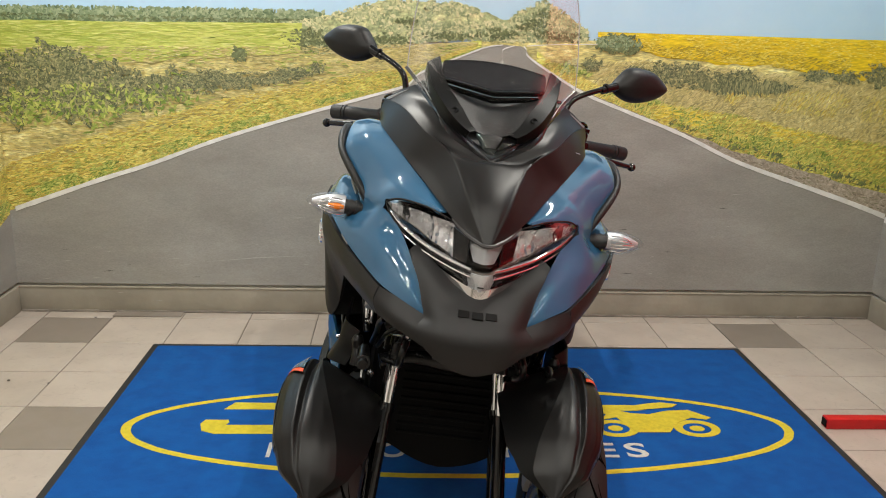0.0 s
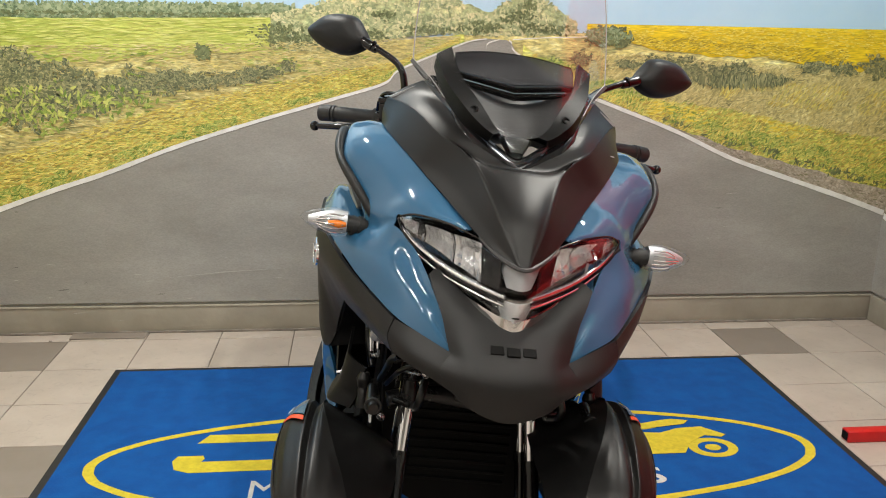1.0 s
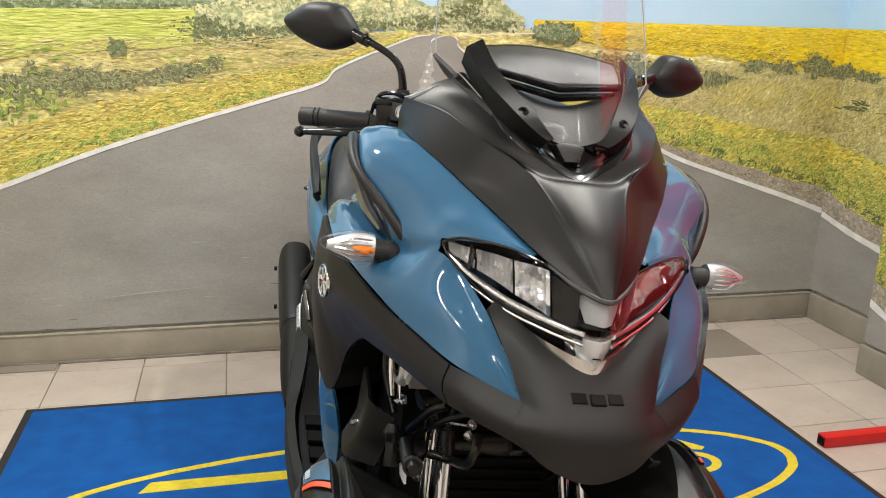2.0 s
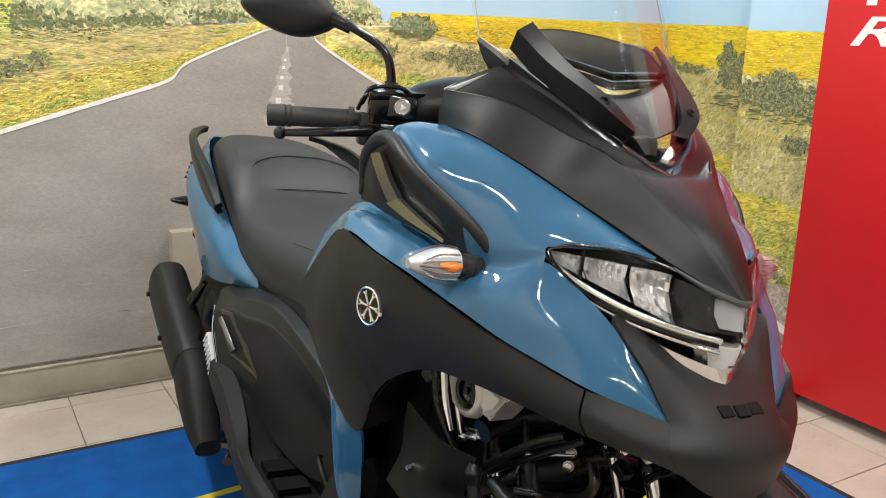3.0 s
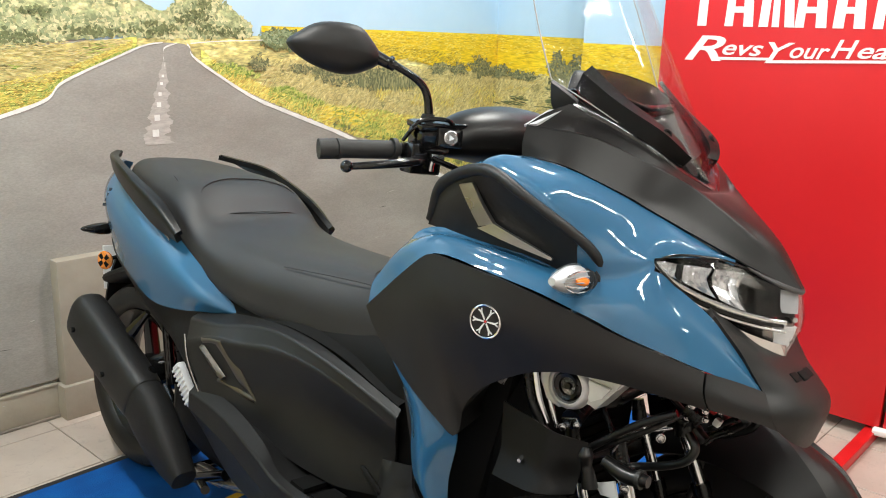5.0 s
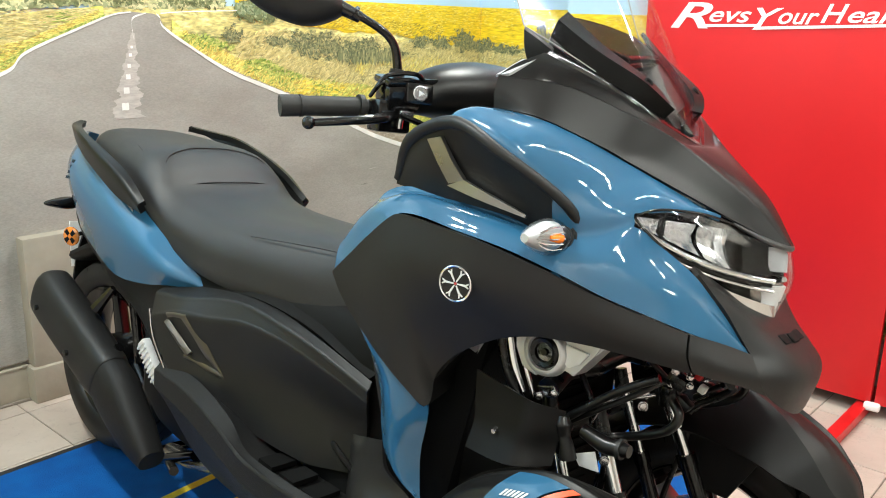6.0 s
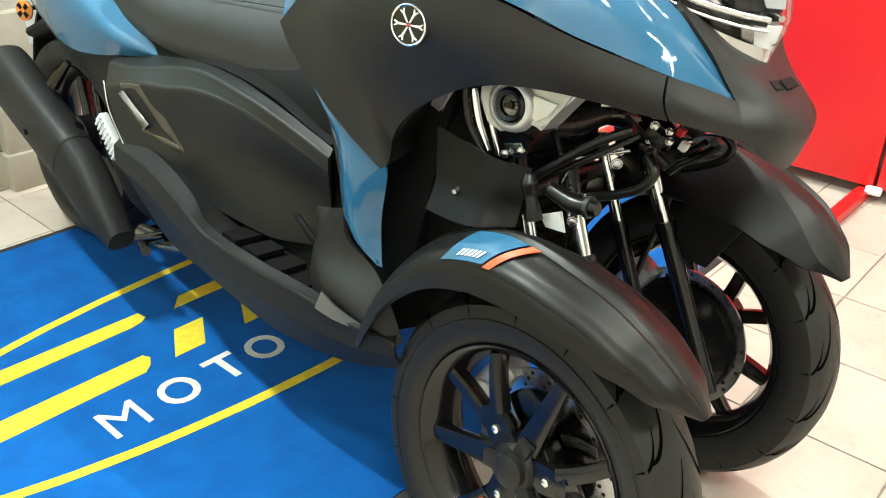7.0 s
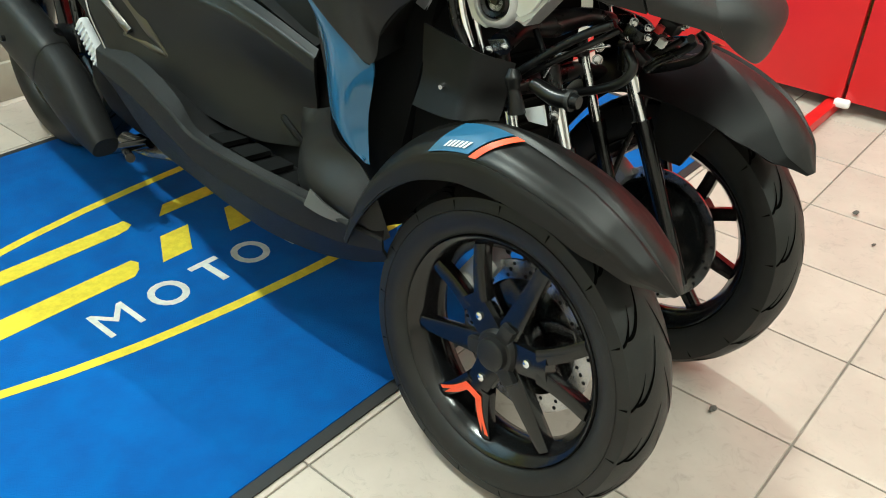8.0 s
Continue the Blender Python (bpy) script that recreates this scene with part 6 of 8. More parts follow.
# --- tail ---
for s in (-1, 1):
    bm = bmesh.new()
    sheet(bm, side([
        [(0.168, 0.968, 0.637), (0.170, 0.966, 0.633), (0.166, 0.966, 0.630)],
        [(0.192, 1.040, 0.690), (0.222, 1.055, 0.660), (0.206, 1.060, 0.626)],
        [(0.202, 1.120, 0.738), (0.238, 1.130, 0.690), (0.222, 1.150, 0.612)],
        [(0.200, 1.230, 0.790), (0.244, 1.240, 0.728), (0.222, 1.270, 0.606)],
        [(0.188, 1.400, 0.858), (0.234, 1.420, 0.775), (0.206, 1.400, 0.636)],
        [(0.160, 1.540, 0.900), (0.206, 1.555, 0.812), (0.182, 1.540, 0.688)],
        [(0.118, 1.640, 0.912), (0.150, 1.655, 0.842), (0.136, 1.628, 0.758)],
        [(0.060, 1.695, 0.902), (0.070, 1.705, 0.858), (0.062, 1.668, 0.800)]], s), 12, 44, 0.005, s < 0)
    tail = part("tail_panel", bm, BLUE, scooter, "glossy blue tail side panel")
    bm = bmesh.new()
    for k in range(4):
        block(bm, (0.002, 0.009, 0.008), pose(s * (0.2010 + 0.003 * k), 1.540 + 0.004 * k, 0.842 - 0.014 * k, 0, -s * 22, -s * 22), 0.0005, 1)
    pieces("model_mark", bm, GLOSSBLACK, tail, "small dark model marking")
    # under-tail fairing
    bm = bmesh.new()
    sheet(bm, side([
        [(0.204, 1.060, 0.628), (0.206, 1.100, 0.580), (0.206, 1.085, 0.440)],
        [(0.214, 1.200, 0.612), (0.206, 1.190, 0.580), (0.198, 1.160, 0.490)],
        [(0.218, 1.290, 0.612), (0.200, 1.300, 0.578), (0.180, 1.260, 0.525)],
        [(0.202, 1.420, 0.646), (0.184, 1.430, 0.612), (0.160, 1.400, 0.556)],
        [(0.178, 1.560, 0.696), (0.164, 1.570, 0.668), (0.130, 1.560, 0.620)],
        [(0.132, 1.645, 0.766), (0.118, 1.670, 0.746), (0.080, 1.680, 0.720)]], s), 8, 28, 0.005, s < 0)
    part("under_tail", bm, GRAIN, tail, "grained black under-tail trim")
    # grab rail
    bm = bmesh.new()
    sheet(bm, side([
        [(0.230, 1.146, 0.804), (0.244, 1.151, 0.792), (0.232, 1.156, 0.772)],
        [(0.226, 1.238, 0.858), (0.248, 1.243, 0.848), (0.238, 1.253, 0.797)],
        [(0.226, 1.350, 0.898), (0.246, 1.355, 0.890), (0.236, 1.370, 0.845)],
        [(0.216, 1.450, 0.924), (0.234, 1.458, 0.922), (0.226, 1.466, 0.886)],
        [(0.184, 1.538, 0.935), (0.202, 1.549, 0.935), (0.196, 1.553, 0.917)],
        [(0.150, 1.580, 0.942), (0.164, 1.588, 0.944), (0.160, 1.588, 0.934)]], s), 8, 36, 0.014, s < 0)
    rail = part("grab_rail", bm, SATIN, scooter, "satin black passenger grab rail")
    # bright metal strip stands in for the pale highlight along the rail
    bm = bmesh.new()
    sheet(bm, side([[(0.229, 1.195, 0.775), (0.227, 1.198, 0.768)], [(0.231, 1.280, 0.822), (0.229, 1.284, 0.812)], [(0.229, 1.385, 0.864), (0.227, 1.388, 0.856)], [(0.225, 1.470, 0.894), (0.224, 1.472, 0.890)]], s), 2, 16, 0.002, s < 0)
    part("rail_highlight", bm, DARKCHROME, rail, "bright strip for the highlight along the rail's edge")
bm = bmesh.new()
rings(bm, [[(x, y, z) for x, z in ((-w, z0), (-w * 0.9, z1), (w * 0.9, z1), (w, z0), (w * 0.7, z2), (-w * 0.7, z2))]
           for y, w, z0, z1, z2 in ((1.45, 0.15, 0.80, 0.86, 0.70), (1.60, 0.13, 0.82, 0.87, 0.72), (1.70, 0.10, 0.83, 0.868, 0.77), (1.735, 0.06, 0.842, 0.862, 0.81))], 24, 16)
part("tail_lamp", bm, DARK, scooter, "dark tail end with the rear lamp")
# plate hanger
bm = bmesh.new()
sheet(bm, [[(-0.085, 1.62, 0.76), (0, 1.62, 0.77), (0.085, 1.62, 0.76)], [(-0.070, 1.70, 0.68), (0, 1.70, 0.68), (0.070, 1.70, 0.68)], [(-0.080, 1.75, 0.56), (0, 1.75, 0.56), (0.080, 1.75, 0.56)], [(-0.080, 1.775, 0.46), (0, 1.775, 0.46), (0.080, 1.775, 0.46)]], 12, 16, 0.008)
hanger = part("plate_hanger", bm, GRAIN, scooter, "black plate hanger behind the rear wheel")
bm = bmesh.new()
block(bm, (0.18, 0.003, 0.13), pose(0, 1.772, 0.575, -10), 0.001, 1)
part("plate_holder", bm, PLATEWHITE, hanger, "pale blank plate holder")
for s in (-1, 1):
    bm = bmesh.new()
    tube(bm, [(s * 0.07, 1.64, 0.735), (s * 0.14, 1.645, 0.720)], [0.012, 0.010], 10)
    rings(bm, [[(s * w, 1.648 + b * math.cos(t), 0.716 + h * math.sin(t)) for t in [2 * math.pi * k / 10 for k in range(10)]] for w, b, h in ((0.135, 0.010, 0.010), (0.150, 0.020, 0.017), (0.180, 0.020, 0.015), (0.215, 0.010, 0.007), (0.224, 0.002, 0.002))], 20, 16)
    part("rear_indicator", bm, GLOSSBLACK, scooter, "slim black rear turn signal")
    bm = bmesh.new()
    tube(bm, [(s * 0.088, 1.700, 0.620), (s * 0.116, 1.703, 0.615)], 0.006, 8)
    post = part("reflector_post", bm, DARK, hanger)
    bm = bmesh.new()
    m = Matrix.Translation((s * 0.118, 1.704, 0.612)) @ pose(0, 0, 0, 0, 0, -s * 20)
    lathe(bm, [(0.026, 0.0), (0.027, s * 0.005), (0.022, s * 0.009)], m, 24)
    refl = part("side_reflector", bm, REFLECTOR, hanger, "round orange side reflector")
    bm = bmesh.new()
    for k in range(4):
        a = radians(90 * k + 45)
        prism(bm, [(-0.005, 0.006), (0.005, 0.006), (0.007, 0.021), (-0.007, 0.021)], 0.001, m @ Matrix(((0, 0, s, s * 0.0088), (math.cos(a), -math.sin(a), 0, 0), (math.sin(a), math.cos(a), 0, 0), (0, 0, 0, 1))))
    part("reflector_cross", bm, DARK, refl)

# --- body sides, footboards ---
def folded(r, at, near):
    """Tightens the curve of a row of points at the given ones, so that a fold shows there."""
    out = []
    for k, p in enumerate(r):
        v = Vector(p)
        if k in at:
            out += [tuple(v.lerp(Vector(r[k - 1]), near)), p, tuple(v.lerp(Vector(r[k + 1]), near))]
        else:
            out.append(p)
    return out


FLANK = [
    [(0.170, 1.085, 0.632), (0.225, 1.080, 0.606), (0.246, 1.060, 0.560), (0.248, 1.010, 0.490), (0.244, 0.965, 0.440)],
    [(0.166, 0.985, 0.640), (0.222, 0.975, 0.616), (0.243, 0.965, 0.590), (0.232, 0.925, 0.500), (0.236, 0.890, 0.430)],
    [(0.168, 0.900, 0.650), (0.205, 0.890, 0.634), (0.230, 0.880, 0.596), (0.212, 0.850, 0.495), (0.214, 0.810, 0.410)],
    [(0.172, 0.805, 0.655), (0.200, 0.795, 0.644), (0.216, 0.785, 0.610), (0.200, 0.750, 0.500), (0.208, 0.700, 0.395)],
    [(0.178, 0.690, 0.642), (0.200, 0.680, 0.632), (0.208, 0.670, 0.605), (0.186, 0.640, 0.500), (0.194, 0.595, 0.385)],
    [(0.184, 0.580, 0.622), (0.200, 0.570, 0.611), (0.202, 0.560, 0.585), (0.174, 0.550, 0.490), (0.182, 0.520, 0.395)],
    [(0.186, 0.445, 0.588), (0.198, 0.440, 0.577), (0.196, 0.440, 0.555), (0.172, 0.455, 0.480), (0.182, 0.455, 0.410)],
]
FLANK = [folded(r, (1, 2), 0.22) for r in FLANK]
FLANK_NET = grid_points(FLANK, 64, 96).reshape(-1, 3)


def on_flank(y, z, off):
    """Half width, y, z of a point lying on the body side, lifted by off."""
    k = np.argmin((FLANK_NET[:, 1] - y) ** 2 + (FLANK_NET[:, 2] - z) ** 2)
    return (float(FLANK_NET[k, 0]) + off, y, z)


CHEVRON = [
    [(1.010, 0.589, 0.997, 0.575), (0.970, 0.597, 0.972, 0.582), (0.932, 0.603, 0.948, 0.584)],
    [(0.932, 0.603, 0.952, 0.582), (0.884, 0.546, 0.906, 0.530), (0.834, 0.483, 0.848, 0.488)],
    [(0.836, 0.478, 0.850, 0.492), (0.890, 0.487, 0.898, 0.502), (0.946, 0.500, 0.942, 0.510)],
    [(1.000, 0.572, 0.990, 0.566), (0.962, 0.541, 0.954, 0.537), (0.926, 0.511, 0.920, 0.516)],
]
for s in (-1, 1):
    bm = bmesh.new()
    sheet(bm, side(FLANK, s), 40, 48, 0.006, s < 0)
    flank = part("body_side", bm, MATTE, scooter, "matte black body side with a shoulder under the seat", angle=30)
    # smoked metal chevron trim
    for strip in CHEVRON:
        bm = bmesh.new()
        sheet(bm, side([[on_flank(a, b, 0.006), on_flank((a + c) / 2, (b + d) / 2, 0.008), on_flank(c, d, 0.006)] for a, b, c, d in strip], s), 6, 12, 0.009, s > 0)
        part("chevron_trim", bm, BRONZE, flank, "smoked metal chevron trim")
    bm = bmesh.new()
    tube(bm, [(s * 0.243, 1.082, 0.572), (s * 0.254, 1.045, 0.520), (s * 0.254, 0.995, 0.462)], 0.0026, 8)
    part("bright_edge", bm, DARKCHROME, flank, "thin bright edge of the body side")
    # seat base trim
    bm = bmesh.new()
    sheet(bm, side([[(0.172, 0.985, 0.652), (0.176, 0.975, 0.632)], [(0.166, 0.800, 0.668), (0.178, 0.800, 0.655)], [(0.150, 0.640, 0.655), (0.180, 0.640, 0.640)], [(0.130, 0.520, 0.640), (0.184, 0.530, 0.612)], [(0.130, 0.440, 0.620), (0.184, 0.455, 0.590)]], s), 6, 24, 0.006, s < 0)
    part("seat_base", bm, DARK, flank, "dark strip under the seat")
    # footboard: rim and sunk tread
    bm = bmesh.new()
    sheet(bm, side([folded(r, (1, 2), 0.14) for r in [
        [(0.236, 1.020, 0.470), (0.256, 1.020, 0.452), (0.258, 1.015, 0.420), (0.236, 1.005, 0.385)],
        [(0.242, 0.880, 0.462), (0.272, 0.870, 0.446), (0.278, 0.860, 0.405), (0.246, 0.850, 0.308)],
        [(0.262, 0.745, 0.434), (0.290, 0.735, 0.420), (0.292, 0.720, 0.372), (0.250, 0.710, 0.284)],
        [(0.282, 0.660, 0.400), (0.300, 0.640, 0.394), (0.298, 0.625, 0.350), (0.252, 0.600, 0.268)],
        [(0.287, 0.520, 0.391), (0.302, 0.510, 0.384), (0.300, 0.500, 0.340), (0.252, 0.490, 0.257)],
        [(0.283, 0.400, 0.386), (0.298, 0.390, 0.380), (0.294, 0.380, 0.332), (0.250, 0.370, 0.266)],
        [(0.270, 0.300, 0.374), (0.284, 0.290, 0.368), (0.278, 0.280, 0.330), (0.248, 0.275, 0.288)],
        [(0.250, 0.215, 0.362), (0.262, 0.205, 0.355), (0.258, 0.205, 0.338), (0.240, 0.205, 0.314)]]], s), 42, 54, 0.006, s < 0)
    board_part = part("footboard", bm, GRAIN, scooter, "grained black footboard with a sunk tread", angle=28)
    bm = bmesh.new()
    sheet(bm, side([
        [(0.180, 0.960, 0.440), (0.245, 0.900, 0.448)],
        [(0.180, 0.800, 0.398), (0.258, 0.760, 0.426)],
        [(0.180, 0.650, 0.365), (0.276, 0.640, 0.372)],
        [(0.180, 0.500, 0.352), (0.278, 0.500, 0.356)],
        [(0.180, 0.420, 0.360), (0.274, 0.400, 0.356)],
        [(0.180, 0.360, 0.430), (0.262, 0.330, 0.400)]], s), 6, 24, 0.006, s < 0)
    part("tread", bm, MATTE, board_part, "sunk foot tread")
    bm = bmesh.new()
    for k in range(4):
        y = 0.655 - 0.062 * k
        sheet(bm, side([[(0.196, y, 0.374 - 0.006 * k), (0.262, y - 0.006, 0.380 - 0.006 * k)], [(0.196, y - 0.040, 0.372 - 0.006 * k), (0.262, y - 0.046, 0.376 - 0.006 * k)]], s), 4, 3, 0.010, s < 0)
    pieces("tread_pad", bm, DARK, board_part, "rubber anti-slip pad")
    # leg shield below the blue panel, fairing toe
    bm = bmesh.new()
    sheet(bm, side([
        [(0.188, 0.480, 0.480), (0.190, 0.440, 0.490), (0.248, 0.352, 0.530)],
        [(0.200, 0.470, 0.425), (0.235, 0.420, 0.436), (0.252, 0.335, 0.486)],
        [(0.262, 0.400, 0.378), (0.276, 0.350, 0.416), (0.250, 0.275, 0.456)],
        [(0.276, 0.300, 0.368), (0.282, 0.270, 0.392), (0.254, 0.236, 0.420)],
        [(0.256, 0.215, 0.350), (0.258, 0.208, 0.352), (0.246, 0.205, 0.356)]], s), 12, 26, 0.006, s < 0)
    part("leg_shield_foot", bm, MATTE, board_part, "matte black foot of the leg shield")
    bm = bmesh.new()
    sheet(bm, side([[(0.286, 0.345, 0.398), (0.298, 0.346, 0.372)], [(0.286, 0.305, 0.384), (0.292, 0.306, 0.366)], [(0.268, 0.255, 0.364), (0.270, 0.255, 0.358)]], s), 4, 10, 0.006, s < 0)
    part("toe_facet", bm, GREYPLASTIC, board_part, "satin grey facet at the toe")
    bm = bmesh.new()
    tube(bm, [(s * 0.196, 0.520, 0.452), (s * 0.212, 0.500, 0.458), (s * 0.216, 0.462, 0.440), (s * 0.210, 0.440, 0.420)], [0.003, 0.006, 0.006, 0.004], 8)
    part("side_hook", bm, BLADE, board_part, "small black hook above the tread")
    # passenger peg
    bm = bmesh.new()
    m = Matrix.Translation((s * 0.247, 1.057, 0.459)) @ Matrix.Rotation(radians(45), 4, "X")
    block(bm, (0.020, 0.105, 0.030), m, 0.005)
    peg = part("passenger_peg", bm, SILVERPAINT, scooter, "folded silver passenger footrest")
    for k in range(8):
        bm = bmesh.new()
        block(bm, (0.004, 0.006, 0.032), m @ pose(s * 0.011, -0.042 + 0.012 * k, 0), 0.001, 1)
        part("peg_rib", bm, SILVERPAINT, peg)
    bm = bmesh.new()
    tube(bm, [(s * 0.236, 1.010, 0.425), (s * 0.250, 1.016, 0.440)], 0.014, 12)
    tube(bm, [(s * 0.238, 1.040, 0.440), (s * 0.240, 1.000, 0.428)], 0.008, 8)
    part("peg_mount", bm, ALLOY, peg)
# centre body that joins the sides
bm = bmesh.new()
rings(bm, [[(x * w, y, z0 + f * (z1 - z0)) for x, f in ((-0.9, 0), (-1, 0.5), (-0.85, 1), (0.85, 1), (1, 0.5), (0.9, 0))]
           for y, w, z0, z1 in ((0.30, 0.10, 0.34, 0.90), (0.40, 0.15, 0.30, 0.90), (0.47, 0.17, 0.28, 0.72), (0.60, 0.165, 0.26, 0.69), (0.85, 0.17, 0.30, 0.70), (1.05, 0.17, 0.42, 0.72), (1.30, 0.14, 0.52, 0.78), (1.55, 0.11, 0.66, 0.84))], 36, 40)
part("inner_body", bm, DARK, scooter, "dark inner body shell")
bm = bmesh.new()
sheet(bm, [[(-0.25, 0.335, 0.95), (-0.12, 0.36, 1.03), (0, 0.37, 1.05), (0.12, 0.36, 1.03), (0.25, 0.335, 0.95)], [(-0.27, 0.41, 0.85), (-0.13, 0.42, 0.88), (0, 0.43, 0.89), (0.13, 0.42, 0.88), (0.27, 0.41, 0.85)], [(-0.26, 0.39, 0.70), (-0.13, 0.44, 0.70), (0, 0.46, 0.70), (0.13, 0.44, 0.70), (0.26, 0.39, 0.70)], [(-0.25, 0.34, 0.52), (-0.13, 0.42, 0.50), (0, 0.44, 0.50), (0.13, 0.42, 0.50), (0.25, 0.34, 0.52)]], 24, 20, 0.006)
part("leg_shield", bm, MATTE, scooter, "matte black inner leg shield")
bm = bmesh.new()
sheet(bm, [[(-0.20, 0.20, 1.06), (0, 0.18, 1.11), (0.20, 0.20, 1.06)], [(-0.22, 0.33, 1.03), (0, 0.34, 1.09), (0.22, 0.33, 1.03)]], 14, 8, 0.006)
part("dash_top", bm, GRAIN, scooter, "grained black dashboard top")

# --- front suspension and what shows under the fairing ---
bm = bmesh.new()
block(bm, (0.36, 0.10, 0.46), pose(0.01, 0.300, 0.55, 10), 0.02)
rings(bm, [[(x, y + dy, z) for x, z in ((-0.14, 0.74), (0.15, 0.74), (0.15, 0.42), (0.120, 0.352), (0.013, 0.318), (-0.095, 0.358), (-0.14, 0.42))] for y, dy in ((0.175, 0), (0.20, 0.03), (0.24, 0.04))], 28, 8)
rad = part("radiator_shroud", bm, DARK, scooter, "dark radiator shroud between the wheels")
for k in range(12):
    bm = bmesh.new()
    block(bm, (0.20, 0.006, 0.006), pose(0.005, 0.172, 0.40 + 0.021 * k), 0.001, 1)
    part("radiator_fin", bm, DARK, rad)
for s in (-1, 1):
    # splash plate folded down on to the fender
    bm = bmesh.new()
    sheet(bm, side([[(0.232, 0.190, 0.700), (0.236, 0.120, 0.690), (0.236, 0.083, 0.684), (0.205, 0.046, 0.676)],
                    [(0.236, 0.184, 0.660), (0.242, 0.120, 0.655), (0.242, 0.080, 0.652), (0.212, 0.046, 0.648)],
                    [(0.240, 0.178, 0.627), (0.248, 0.118, 0.624), (0.248, 0.084, 0.621), (0.216, 0.048, 0.620)],
                    [(0.258, 0.176, 0.588), (0.266, 0.118, 0.590), (0.262, 0.080, 0.594), (0.226, 0.046, 0.598)]], s), 12, 18, 0.005, s < 0)
    splash = part("splash_plate", bm, BLADE, scooter, "matte black splash plate behind the wheel", angle=25)
    bm = bmesh.new()
    tube(bm, [(s * 0.240, 0.134, 0.628), (s * 0.254, 0.132, 0.626)], [0.005, 0.0035], 8)
    part("fixing_bolt", bm, STEEL, splash, "zinc plated bolt")
# silver cast head with a round black cap on each side
def upright(s, x):
    """Lays a flat outline given as y, z on a side plane, x from the middle."""
    return Matrix(((0, 0, s, s * x), (1, 0, 0, 0), (0, 1, 0, 0), (0, 0, 0, 1)))


def bolt_head(x, y, z, r, turn, mat=None, h=0.008):
    bm = bmesh.new()
    m = Matrix.Translation((x, y, z)) @ pose(0, 0, 0, 0, 0, turn)
    lathe(bm, [(r * 1.25, 0), (r * 1.25, -h * 0.3), (r, -h * 0.3), (r, -h * 0.9), (r * 0.7, -h)], m, 12)
    return part("fixing_bolt", bm, mat or STEEL, scooter, "zinc plated bolt")


def bar_part(name, pts, radius, mat, label):
    bm = bmesh.new()
    tube(bm, pts, radius, 12)
    return part(name, bm, mat, scooter, label)


bm = bmesh.new()
for s in (-1, 1):
    prism(bm, [(0.158, 0.778), (0.157, 0.742), (0.140, 0.713), (0.116, 0.706), (0.089, 0.719), (0.068, 0.733), (0.053, 0.723), (0.041, 0.737), (0.022, 0.762), (0.006, 0.780), (0.050, 0.802), (0.100, 0.804), (0.150, 0.798)], 0.040, upright(s, 0.152), 0.004)
    lathe(bm, [(0.038, s * -0.004), (0.0360, s * 0.006), (0.031, s * 0.010), (0.027, s * 0.010), (0.0245, s * 0.004)], Matrix.Translation((s * 0.192, 0.099, 0.748)), 36)
    prism(bm, [(0.282, 0.716), (0.256, 0.710), (0.241, 0.697), (0.230, 0.722), (0.219, 0.742), (0.250, 0.766), (0.284, 0.756)], 0.022, upright(s, 0.150), 0.003)
tube(bm, [(-0.15, 0.12, 0.760), (0.15, 0.12, 0.760)], 0.026, 14)
cast = part("head_casting", bm, ALLOY, scooter, "cast alloy tilting head")
